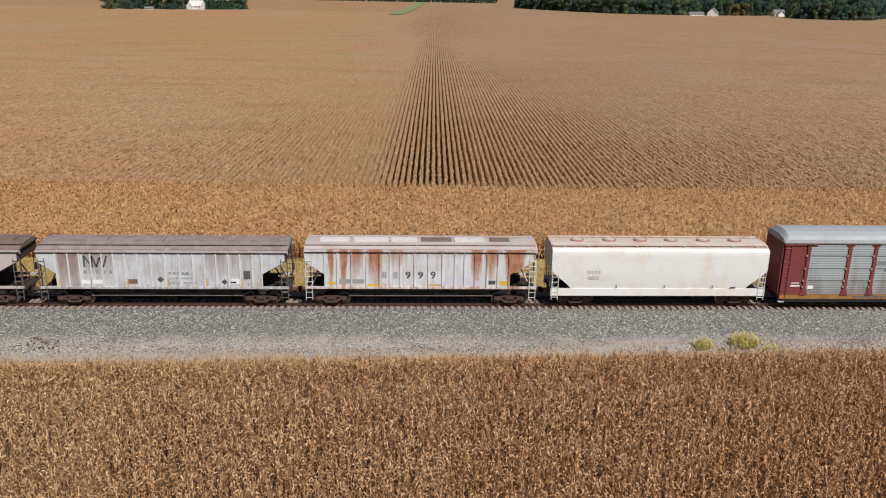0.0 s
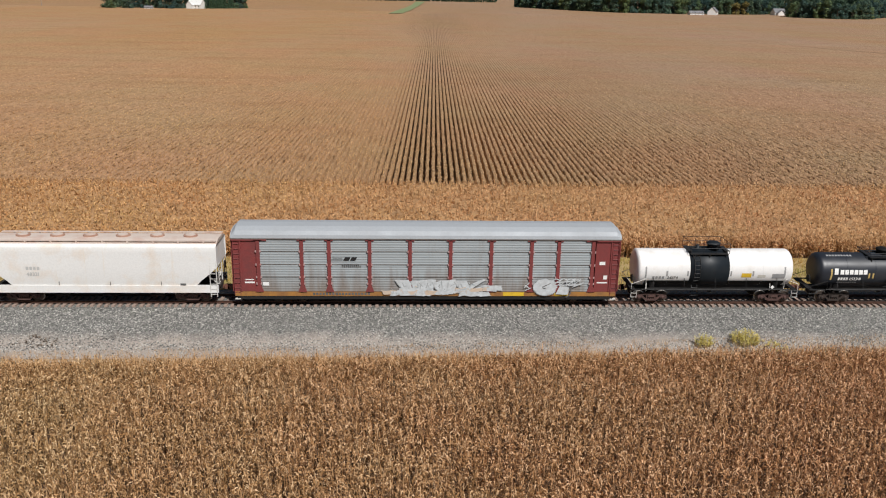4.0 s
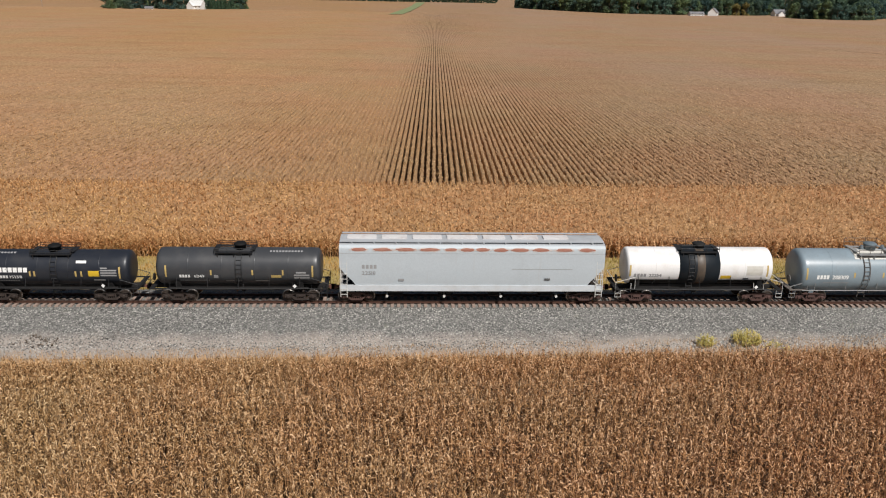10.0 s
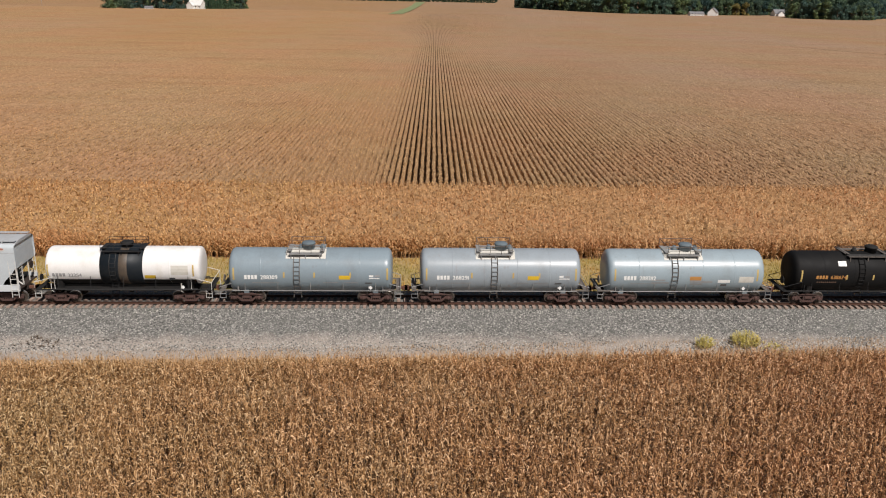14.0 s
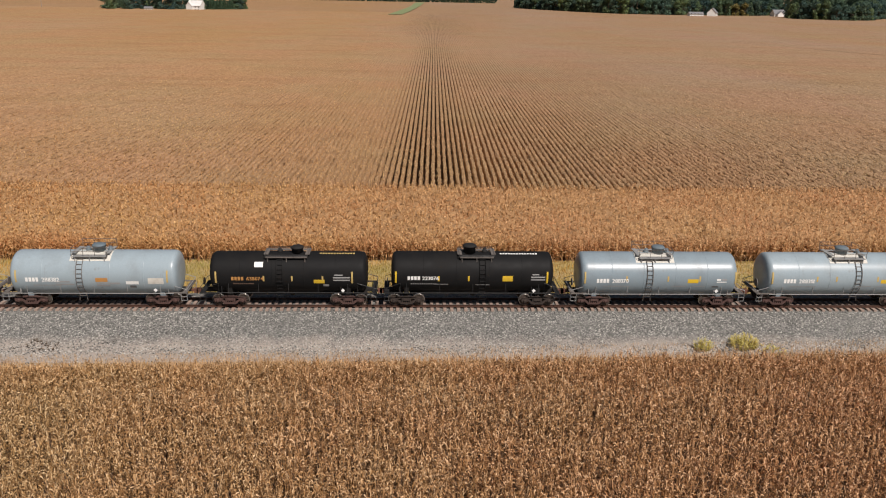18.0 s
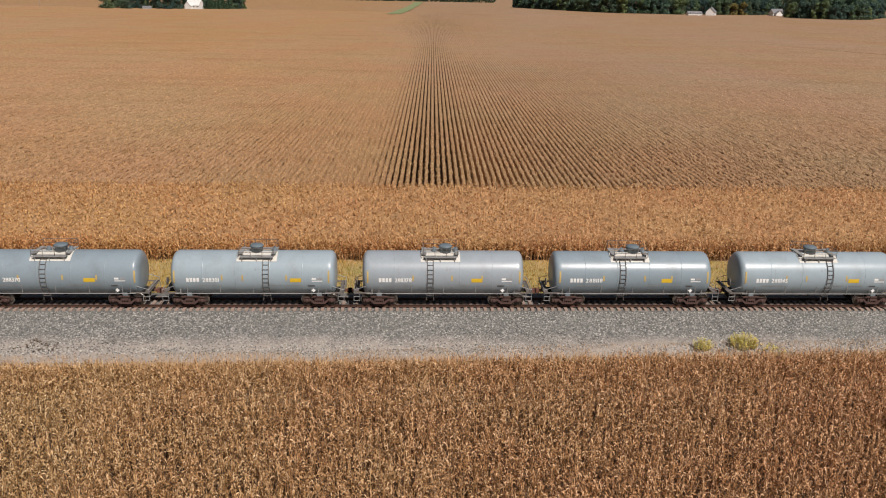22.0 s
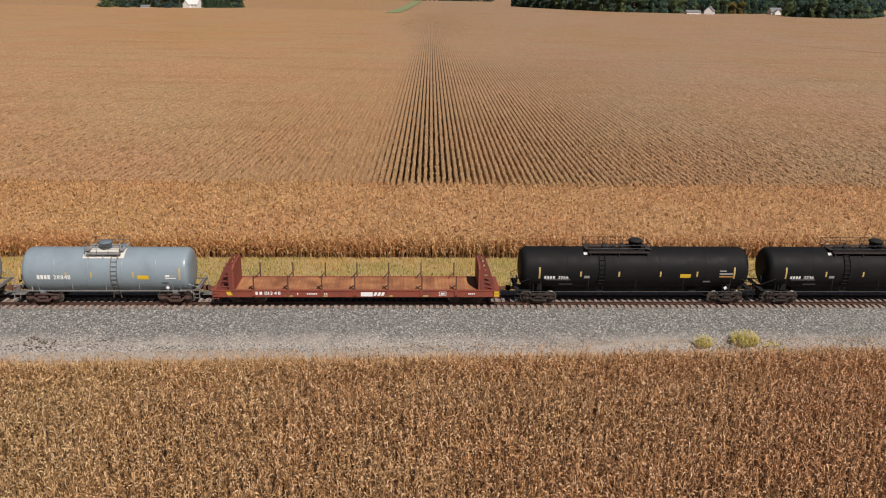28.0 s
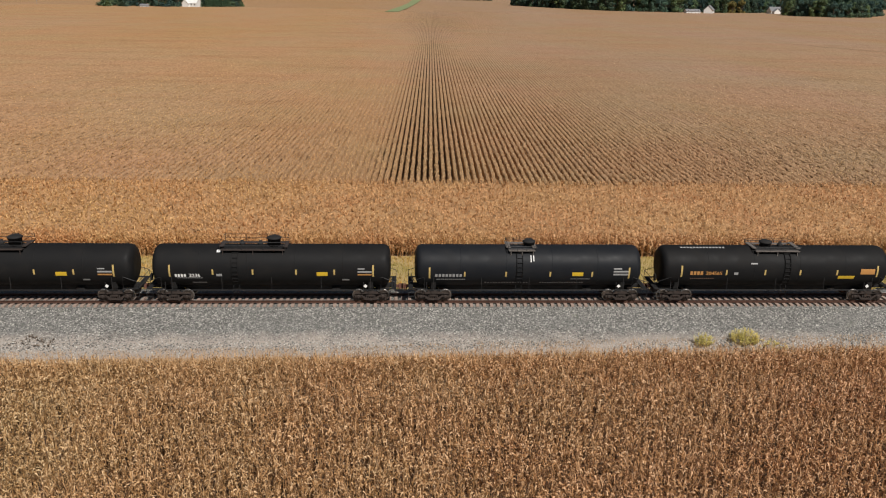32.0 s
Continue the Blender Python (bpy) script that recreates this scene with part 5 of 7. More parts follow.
HATCH_RUST = painted("rusted_hatch", (0.44, 0.27, 0.20), (0.28, 0.12, 0.08), 2.0, 0.5, 0.8)
LIGHT_GREY = painted("light_grey_hopper_paint", (0.53, 0.58, 0.61), (0.475, 0.515, 0.54), 0.5, 0.4, 0.5, streaks=(0.485, 0.50, 0.505), streak_amount=0.3)
SILL_WHITE = painted("pale_grey_sill_paint", (0.60, 0.63, 0.65), (0.5, 0.5, 0.49), 1.0, 0.5, 0.6)
ROOF_GREY = painted("grey_hopper_roof", (0.45, 0.47, 0.49), (0.35, 0.35, 0.35), 0.8, 0.5, 0.6)
RUST_PATCH = painted("rust_red_patch", (0.40, 0.175, 0.125), (0.46, 0.27, 0.21), 3.0, 0.5, 0.85)
RUST_HALO = painted("pale_flaked_paint", (0.62, 0.56, 0.53), (0.56, 0.44, 0.38), 3.0, 0.5, 0.8)
RACK_RED = painted("oxide_red_rack_paint", (0.22, 0.045, 0.043), (0.14, 0.042, 0.04), 1.2, 0.5, 0.6)
RACK_ROOF = painted("galvanised_roof", (0.40, 0.425, 0.45), (0.35, 0.365, 0.38), 0.4, 0.5, 0.65, 0.1)
SILL_YELLOW = painted("worn_yellow_sill", (0.40, 0.185, 0.04), (0.17, 0.085, 0.05), 1.3, 0.85, 0.8)
FLAT_RED = painted("oxide_red_flatcar_paint", (0.27, 0.062, 0.036), (0.16, 0.055, 0.038), 1.3, 0.6, 0.75)
FLAT_DARK = painted("dark_oxide_red_frame", (0.20, 0.05, 0.034), (0.11, 0.042, 0.033), 1.6, 0.6, 0.8)
STAKE = painted("dark_rusty_stake", (0.105, 0.05, 0.036), (0.06, 0.035, 0.03), 2.0, 0.5, 0.85)
SPRAY = painted("white_spray_paint", (0.62, 0.65, 0.665), (0.38, 0.385, 0.385), 3.2, 0.85, 0.6)
SPRAY_BLUE = painted("pale_blue_spray_paint", (0.42, 0.47, 0.48), (0.5, 0.53, 0.53), 2.5, 0.6, 0.6)
SPRAY_WARM = painted("cream_spray_paint", (0.62, 0.48, 0.36), (0.55, 0.47, 0.42), 2.5, 0.6, 0.6)
SPRAY_DARK = painted("dark_spray_outline", (0.36, 0.38, 0.385), (0.4, 0.4, 0.39), 2.5, 0.6, 0.6)
DARK_MARK = painted("faded_black_mark", (0.10, 0.10, 0.10), (0.2, 0.19, 0.18), 2.5, 0.6, 0.6)

# pinkish pale colour paints the glints on the post clips
CLIP_GLINT = painted("pale_glint_clip", (0.46, 0.30, 0.29), (0.3, 0.14, 0.13), 3.0, 0.5, 0.6)


def rack_panel_material():
    """Galvanised sheet with brown road grime that thickens towards the foot of the panels and has run down in streaks."""
    m, nt, links, bsdf = shader("galvanised_panel")
    vec = nt.new("ShaderNodeTexCoord").outputs["Object"]
    xyz = nt.new("ShaderNodeSeparateXYZ")
    links.new(vec, xyz.inputs[0])
    col = mixed(nt, links, noise_node(nt, links, vec, 0.5, 5), (0.40, 0.44, 0.455), (0.31, 0.335, 0.345))
    runs = noise_node(nt, links, vec, 1.0, 6, 0.65, (1.6, 1.6, 0.2))
    up = nt.new("ShaderNodeMapRange")
    up.inputs["From Min"].default_value, up.inputs["From Max"].default_value = 3.2, 1.1
    up.inputs["To Min"].default_value, up.inputs["To Max"].default_value = -0.1, 0.3
    links.new(xyz.outputs[2], up.inputs["Value"])
    ad = nt.new("ShaderNodeMath")
    links.new(runs, ad.inputs[0])
    links.new(up.outputs[0], ad.inputs[1])
    col = mixed(nt, links, ramp(nt, links, ad.outputs[0], (0.48, (0, 0, 0)), (0.85, (0.75, 0.75, 0.75))), col, (0.20, 0.15, 0.115))
    links.new(col, bsdf.inputs["Base Color"])
    bsdf.inputs["Roughness"].default_value = 0.6
    bsdf.inputs["Metallic"].default_value = 0.1
    return m


RACK_PANEL = rack_panel_material()


def banded(name, base, worn, bands, stain_a, stain_b, top=0.3, rough=0.65, grain=1.4):
    """Paint with stains run down from the roof in bands along the side, each (from, to, strength)."""
    m, nt, links, bsdf = shader(name)
    vec = nt.new("ShaderNodeTexCoord").outputs["Object"]
    xyz = nt.new("ShaderNodeSeparateXYZ")
    links.new(vec, xyz.inputs[0])
    col = mixed(nt, links, ramp(nt, links, noise_node(nt, links, vec, 0.7, 5), (0.42, (0, 0, 0)), (0.72, (1, 1, 1))), base, worn)
    col = mixed(nt, links, ramp(nt, links, noise_node(nt, links, vec, 1.0, 4, 0.6, (2.6, 2.6, 0.3)), (0.5, (0, 0, 0)), (0.75, (0.6, 0.6, 0.6))), col, worn)
    # narrow runs of grime, and rust that creeps up from the sill
    thin = noise_node(nt, links, vec, 1.0, 5, 0.7, (6.5, 6.5, 0.42))
    col = mixed(nt, links, ramp(nt, links, thin, (0.52, (0, 0, 0)), (0.70, (0.75, 0.75, 0.75))), col, tuple(0.62 * c for c in worn))
    creep = nt.new("ShaderNodeMapRange")
    creep.inputs["From Min"].default_value, creep.inputs["From Max"].default_value = 1.45, 2.35
    creep.inputs["To Min"].default_value, creep.inputs["To Max"].default_value = 0.24, -0.12
    links.new(xyz.outputs[2], creep.inputs["Value"])
    rise = nt.new("ShaderNodeMath")
    rise.operation = "ADD"
    links.new(noise_node(nt, links, vec, 1.0, 5, 0.7, (3.2, 3.2, 0.9)), rise.inputs[0])
    links.new(creep.outputs[0], rise.inputs[1])
    col = mixed(nt, links, ramp(nt, links, rise.outputs[0], (0.66, (0, 0, 0)), (0.84, (0.8, 0.8, 0.8))), col, stain_b)
    along = nt.new("ShaderNodeMapRange")
    along.inputs["From Min"].default_value, along.inputs["From Max"].default_value = -9.0, 9.0
    shift = nt.new("ShaderNodeMath")
    shift.operation = "MULTIPLY_ADD"
    links.new(noise_node(nt, links, vec, 1.0, 4, 0.6, (1.0, 1.0, 0.3)), shift.inputs[0])
    shift.inputs[1].default_value = 0.8
    links.new(xyz.outputs[0], shift.inputs[2])
    back = nt.new("ShaderNodeMath")
    back.operation = "SUBTRACT"
    links.new(shift.outputs[0], back.inputs[0])
    back.inputs[1].default_value = 0.4
    links.new(back.outputs[0], along.inputs["Value"])
    stops = []
    for x0, x1, k in bands:
        g = min(0.2, 0.2 * (x1 - x0))
        stops += [((x0 - g + 9) / 18, (0, 0, 0)), ((x0 + g + 9) / 18, (k, k, k)), ((x1 - g + 9) / 18, (k, k, k)), ((x1 + g + 9) / 18, (0, 0, 0))]
    where = ramp(nt, links, along.outputs[0], *stops)
    runs = noise_node(nt, links, vec, 1.0, 5, 0.65, (grain * 2.2, grain * 2.2, 0.35))
    up = nt.new("ShaderNodeMapRange")
    up.inputs["From Min"].default_value, up.inputs["From Max"].default_value = 1.5, 4.2
    up.inputs["To Min"].default_value, up.inputs["To Max"].default_value = -0.28, top
    links.new(xyz.outputs[2], up.inputs["Value"])

    def add(p, q):
        n = nt.new("ShaderNodeMath")
        n.operation = "ADD"
        links.new(p, n.inputs[0])
        links.new(q, n.inputs[1])
        return n.outputs[0]
    half = nt.new("ShaderNodeMath")
    half.operation = "MULTIPLY"
    half.inputs[1].default_value = 0.6
    links.new(add(add(where, runs), up.outputs[0]), half.inputs[0])
    mask = ramp(nt, links, half.outputs[0], (0.47, (0, 0, 0)), (0.60, (0.45, 0.45, 0.45)), (0.82, (0.95, 0.95, 0.95)))
    stain = ramp(nt, links, noise_node(nt, links, vec, 3.0, 5, 0.7, (1.5, 1.5, 0.5)), (0.35, stain_a), (0.65, stain_b))
    links.new(mixed(nt, links, mask, col, stain), bsdf.inputs["Base Color"])
    bsdf.inputs["Roughness"].default_value = rough
    bump(nt, links, bsdf, runs, 0.2, 0.02)
    return m


RUST_RUN = banded("white_paint_with_rust_runs", (0.66, 0.67, 0.70), (0.58, 0.55, 0.525),
                  ((-6.6, -6.2, 0.72), (-5.8, -5.35, 0.85), (-5.0, -4.3, 0.5), (-3.85, -2.9, 0.62), (-2.3, -1.2, 0.25), (3.6, 4.3, 0.66), (4.7, 5.4, 0.48), (6.1, 7.3, 0.88)), (0.26, 0.085, 0.036), (0.50, 0.235, 0.12), 0.42, grain=2.6)
NW_SIDE = banded("grey_paint_with_brown_panels", (0.60, 0.62, 0.65), (0.45, 0.43, 0.425),
                 ((-7.35, -5.82, 0.8), (-5.8, -3.5, 0.52), (2.95, 4.4, 0.5), (4.5, 6.8, 0.32)), (0.24, 0.17, 0.155), (0.33, 0.265, 0.245), 0.2)
EAVE_PALE = painted("pale_eave_paint", (0.50, 0.46, 0.44), (0.36, 0.29, 0.27), 1.0, 0.6, 0.7)


def plank_material():
    m, nt, links, bsdf = shader("weathered_deck_plank")
    rnd = nt.new("ShaderNodeObjectInfo").outputs["Random"]
    vec = nt.new("ShaderNodeTexCoord").outputs["Object"]
    grain = noise_node(nt, links, vec, 3.0, 5, 0.6, (4.0, 0.5, 1.0))
    col = ramp(nt, links, rnd, (0.0, (0.42, 0.175, 0.08)), (0.5, (0.46, 0.20, 0.09)), (1.0, (0.50, 0.235, 0.10)))
    col = mixed(nt, links, 0.7, col, ramp(nt, links, grain, (0.3, (0.6, 0.6, 0.6)), (0.7, (1.15, 1.15, 1.15))), "MULTIPLY")
    stain = noise_node(nt, links, nt.new("ShaderNodeNewGeometry").outputs["Position"], 0.7, 4)
    col = mixed(nt, links, 0.85, col, ramp(nt, links, stain, (0.36, (0.5, 0.42, 0.4)), (0.62, (1.0, 1.0, 0.95))), "MULTIPLY")
    links.new(col, bsdf.inputs["Base Color"])
    bsdf.inputs["Roughness"].default_value = 0.9
    bump(nt, links, bsdf, grain, 0.4, 0.01)
    return m


PLANK = plank_material()


def end_ladders(car, hl, zt, pipe, z0=0.55, inset=0.3):
    """Ladders at the four corners and grab irons across the ends."""
    for s in (-1, 1):
        for y in (-1.58, 1.58):
            part("corner_ladder", ladder_bm(bmesh.new(), s * (hl - inset), 0.46, y, z0, zt, 0.38, 0.03), pipe, car)
        bm = bmesh.new()
        for k in range(6):
            z = 1.5 + k * (zt - 1.6) / 6
            tube(bm, [(s * (hl + 0.02), -1.2, z), (s * (hl + 0.02), -0.72, z)], 0.018, 5)
        part("end_grab_irons", bm, pipe, car)
        bm = lathe(bmesh.new(), [(-0.03, 0.28), (0.03, 0.28)], "x", 18, (s * (hl + 0.1), 0.5, 2.4))
        if s > 0:
            part("hand_brake_wheel", finish(bm), GEAR, car)
        else:
            bm.free()


def hopper_bays(car, n, half, z1, mat, outlet=0.36):
    """Hopper bays under the floor, each tapering to an outlet gate."""
    w = 2 * half / n
    for k in range(n):
        cx = -half + w * (k + 0.5)
        bm = bmesh.new()
        rings = []
        for z, hx, hy in ((z1, w * 0.5, 1.46), (z1 - 0.25, w * 0.46, 1.4), (outlet + 0.14, 0.45, 0.55), (outlet, 0.45, 0.55)):
            rings.append([bm.verts.new((cx + a * hx, b * hy, z)) for a, b in ((-1, -1), (1, -1), (1, 1), (-1, 1))])
        for p, q in zip(rings, rings[1:]):
            for i in range(4):
                bm.faces.new((p[i], p[(i + 1) % 4], q[(i + 1) % 4], q[i]))
        bm.faces.new(rings[0])
        bm.faces.new(rings[-1])
        bay = part("hopper_bay", finish(bm), mat, car)
        part("outlet_gate", box(bmesh.new(), cx - 0.55, cx + 0.55, -0.62, 0.62, outlet - 0.07, outlet), GEAR, bay)


def hopper_roof(car, hl, zt, zr, mat, hatches, hatch_mat, edge=1.6, fascia=None):
    """A pitched roof with running boards and long hatch covers along the ridge."""
    bm = bmesh.new()
    slab(bm, [(-edge + 0.12, zt + 0.10), (-edge + 0.10, zt + 0.16), (-0.95, zr - 0.06), (-0.5, zr), (0.5, zr), (0.95, zr - 0.06), (edge - 0.10, zt + 0.16), (edge - 0.12, zt + 0.10)], -hl, hl, "yz")
    roof = part("roof", finish(bm), mat, car)
    for s in (-1, 1):
        y0, y1 = sorted((s * (edge + 0.09), s * (edge - 0.14)))
        part("eave_strip", box(bmesh.new(), -hl + 0.02, hl - 0.02, y0, y1, zt - 0.01, zt + 0.09), fascia or mat, roof)
        bm = bmesh.new()
        box(bm, -hl + 0.05, hl - 0.05, s * 1.02 - 0.16, s * 1.02 + 0.16, zr - 0.03, zr + 0.0)
        for k in range(int(hl * 2 / 1.5)):
            x = -hl + 0.5 + k * 1.5
            box(bm, x - 0.03, x + 0.03, s * 1.02 - 0.16, s * 1.02 + 0.16, zr - 0.16, zr - 0.03)
        part("running_board", bm, mat, car)
    for x0, x1 in hatches:
        bm = box(bmesh.new(), x0, x1, -0.42, 0.42, zr, zr + 0.09)
        bmesh.ops.bevel(bm, geom=bm.edges[:], offset=0.03, segments=2)
        part("hatch_cover", bm, hatch_mat, roof)
    for k in range(int(hl * 2 / 0.95)):
        x = -hl + 0.5 + k * 0.95
        part("roof_stiffener", box(bmesh.new(), x - 0.03, x + 0.03, -edge + 0.02, -edge + 0.12, zt - 0.1, zt + 0.15), fascia or mat, roof)


def ribbed_hopper(spec):
    """A covered hopper with upright ribs on flat sides."""
    hl, zb, zt, zr = spec["half"], spec["floor"], spec["eave"], spec["ridge"]
    body = spec["paint"]
    car = tagged(new("covered_hopper"), spec["label"], "hopper car", "freight cars of the train")
    xl, xr = spec["panel"]
    for s in (-1, 1):
        out = [(-hl, zt - 0.15), (-hl, zt - 0.75), (xl, 2.5), (xl, zb), (xr, zb), (xr, 2.5), (hl - 0.25, zt - 0.75), (hl - 0.25, zt - 0.15)]
        y0, y1 = sorted((s * 1.50, s * 1.55))
        part("side_sheet", finish(slab(bmesh.new(), out, y0, y1)), body, car)
        for x in spec["ribs"]:
            y0, y1 = sorted((s * 1.55, s * 1.635))
            bm = box(bmesh.new(), x - 0.045, x + 0.045, y0, y1, zb, zt - 0.12)
            part("rib", bm, spec.get("rib_paint", body), car)
        y0, y1 = sorted((s * 1.46, s * 1.60))
        part("side_sill", box(bmesh.new(), -hl, hl, y0, y1, zb - 0.14, zb + 0.02), spec.get("sill_paint", body), car)
        y0, y1 = sorted((s * 1.36, s * 1.44))
        part("top_chord", box(bmesh.new(), -hl + 0.02, hl - 0.02, y0, y1, zt - 0.2, zt + 0.02), body, car)
    for s, xe in ((-1, xl), (1, xr)):
        bm = bmesh.new()
        a, b = s * (hl - 0.15), xe - s * 2.0
        v = [bm.verts.new(p) for p in ((a, -1.5, zt - 0.72), (a, 1.5, zt - 0.72), (b, 1.5, zb - 0.2), (b, -1.5, zb - 0.2))]
        w = [bm.verts.new((p.co.x - s * 0.04, p.co.y, p.co.z + 0.04)) for p in v]
        bm.faces.new(v)
        bm.faces.new(w[::-1])
        for i in range(4):
            bm.faces.new((v[i], v[(i + 1) % 4], w[(i + 1) % 4], w[i]))
        # dark colour carries the shade beneath the overhanging end
        part("slope_sheet", finish(bm), GEAR, car, "slope sheet under the end, its shade put into a dark colour")
        part("end_sheet", box(bmesh.new(), min(a, a - s * 0.05), max(a, a - s * 0.05), -1.5, 1.5, zt - 0.72, zt), spec.get("end_paint", body), car)
        part("end_platform", box(bmesh.new(), min(s * hl, s * (hl - 1.5)), max(s * hl, s * (hl - 1.5)), -1.45, 1.45, 1.18, 1.26), GEAR, car)
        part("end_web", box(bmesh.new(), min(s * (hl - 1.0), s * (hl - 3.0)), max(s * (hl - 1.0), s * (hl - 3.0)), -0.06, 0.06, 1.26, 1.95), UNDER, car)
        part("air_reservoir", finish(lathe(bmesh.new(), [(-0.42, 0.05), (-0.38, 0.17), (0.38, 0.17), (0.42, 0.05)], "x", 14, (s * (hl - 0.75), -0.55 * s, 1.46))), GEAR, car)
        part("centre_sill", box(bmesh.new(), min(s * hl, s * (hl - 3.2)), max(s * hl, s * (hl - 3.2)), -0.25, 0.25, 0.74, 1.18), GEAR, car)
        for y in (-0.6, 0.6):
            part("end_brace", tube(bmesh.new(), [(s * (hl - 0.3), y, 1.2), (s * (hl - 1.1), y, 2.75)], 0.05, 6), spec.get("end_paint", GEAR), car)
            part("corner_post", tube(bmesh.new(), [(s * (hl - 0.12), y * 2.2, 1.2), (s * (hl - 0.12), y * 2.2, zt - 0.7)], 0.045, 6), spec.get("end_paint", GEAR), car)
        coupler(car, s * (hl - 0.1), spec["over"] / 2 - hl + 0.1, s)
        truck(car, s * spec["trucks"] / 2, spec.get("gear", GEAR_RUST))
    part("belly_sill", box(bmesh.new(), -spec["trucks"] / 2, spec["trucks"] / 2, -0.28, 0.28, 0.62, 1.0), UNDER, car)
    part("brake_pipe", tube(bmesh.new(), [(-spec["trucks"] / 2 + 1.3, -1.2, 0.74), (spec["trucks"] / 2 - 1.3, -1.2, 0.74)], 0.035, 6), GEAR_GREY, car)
    # near-black bays: the shadow under the floor is in their colour
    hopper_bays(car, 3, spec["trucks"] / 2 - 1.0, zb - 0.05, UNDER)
    hopper_roof(car, hl, zt, zr, spec["roof"], spec["hatches"], spec["hatch_paint"], fascia=spec.get("fascia", body))
    for x0, x1 in spec.get("more_hatches", ()):
        part("hatch_cover", box(bmesh.new(), x0, x1, -0.42, 0.42, zr, zr + 0.08), HATCH_DARK, car)
    end_ladders(car, hl, zt - 0.5, spec["pipe"])
    lay = on_wall(-1.55)
    for x0, x1, z0, z1, mat in spec.get("patches", ()):
        part("painted_mark", mark(bmesh.new(), lay, x0, x1, z0, z1, 1), mat, car)
    for kind, x, z, h, arg, mat in spec.get("words", ()):
        if kind in ("text", "bars"):
            stencil(car, lay, kind, x, z, h, arg, mat)
            continue
        bm = bmesh.new()
        if kind == "diamond":
            bm.faces.new([bm.verts.new(lay(x + p * h, z + q * h)) for p, q in ((0, -0.5), (0.5, 0), (0, 0.5), (-0.5, 0))])
        elif kind == "zigzag":
            strokes, w = arg
            for (a, b), (c, d) in strokes:
                v = [bm.verts.new(lay(x + p * h, z + q * h)) for p, q in ((a, b), (a + w, b), (c + w, d), (c, d))]
                bm.faces.new(v)
        part("painted_mark", bm, mat, car)
    return car


def centre_flow_hopper(spec):
    """A covered hopper with smooth rounded sides."""
    hl, zb, zr = spec["half"], spec["floor"], spec["ridge"]
    zs = spec["sill_top"]
    car = tagged(new("covered_hopper"), spec["label"], "hopper car", "freight cars of the train")
    sec = [(1.50, zs), (1.545, zs + 0.35), (1.585, zs + 0.9), (1.60, zs + 1.4), (1.60, zs + 2.0), (1.60, 3.9), (1.60, 4.22), (1.55, 4.37), (1.32, 4.46)]
    notch = spec["notch"]

    def reach(z):
        return hl if z > 2.75 else hl - notch * min(1.0, (2.75 - z) / (2.75 - zs - 0.1))
    for s in (-1, 1):
        bm = bmesh.new()
        cols = 14
        grid = [[bm.verts.new((reach(z) * (2 * c / cols - 1), s * y, z)) for c in range(cols + 1)] for y, z in sec]
        for p, q in zip(grid, grid[1:]):
            for i in range(cols):
                bm.faces.new((p[i], p[i + 1], q[i + 1], q[i])).smooth = True
        part("side_sheet", finish(bm), spec["paint"], car)
        y0, y1 = sorted((s * 1.40, s * 1.56))
        part("side_sill", box(bmesh.new(), -hl, hl, y0, y1, zb, zs + 0.02), spec.get("sill_paint", spec["paint"]), car)
        if "seam" in spec:
            y0, y1 = sorted((s * 1.58, s * 1.605))
            part("seam", box(bmesh.new(), -hl, hl, y0, y1, spec["seam"] - 0.02, spec["seam"] + 0.02), spec["roof"], car)
    for s in (-1, 1):
        bm = bmesh.new()
        pts = [(hl - 0.08, -1.45, 4.35), (hl - 0.08, 1.45, 4.35), (hl - 0.08, 1.5, 2.7), (hl - 0.08, -1.5, 2.7)]
        v = [bm.verts.new((s * x, y, z)) for x, y, z in pts]
        bm.faces.new(v)
        part("end_sheet", bm, spec["paint"], car)
        bm = bmesh.new()
        v = [bm.verts.new((s * (hl - 0.08), y, 2.7)) for y in (1.5, -1.5)]
        w = [bm.verts.new((s * (hl - notch - 0.7), y, zs - 0.3)) for y in (1.45, -1.45)]
        bm.faces.new((v[1], v[0], w[0], w[1]))
        # the shade under the end is painted in with a dark colour
        part("slope_sheet", bm, GEAR, car, "slope sheet under the end, its shade put into a dark colour")
        part("end_platform", box(bmesh.new(), min(s * hl, s * (hl - 1.6)), max(s * hl, s * (hl - 1.6)), -1.4, 1.4, 1.12, 1.2), GEAR, car)
        part("centre_sill", box(bmesh.new(), min(s * hl, s * (hl - 3.2)), max(s * hl, s * (hl - 3.2)), -0.25, 0.25, 0.74, 1.12), GEAR, car)
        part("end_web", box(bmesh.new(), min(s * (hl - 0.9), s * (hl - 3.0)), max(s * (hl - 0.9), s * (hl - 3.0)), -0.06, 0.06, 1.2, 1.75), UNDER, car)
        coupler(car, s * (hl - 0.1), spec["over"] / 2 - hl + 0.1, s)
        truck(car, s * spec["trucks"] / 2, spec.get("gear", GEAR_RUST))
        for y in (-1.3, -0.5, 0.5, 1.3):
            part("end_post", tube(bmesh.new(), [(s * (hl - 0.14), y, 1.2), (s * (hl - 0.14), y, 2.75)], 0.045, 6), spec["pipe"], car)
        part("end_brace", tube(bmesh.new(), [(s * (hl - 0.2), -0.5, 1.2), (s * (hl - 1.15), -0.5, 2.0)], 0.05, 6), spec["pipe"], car)
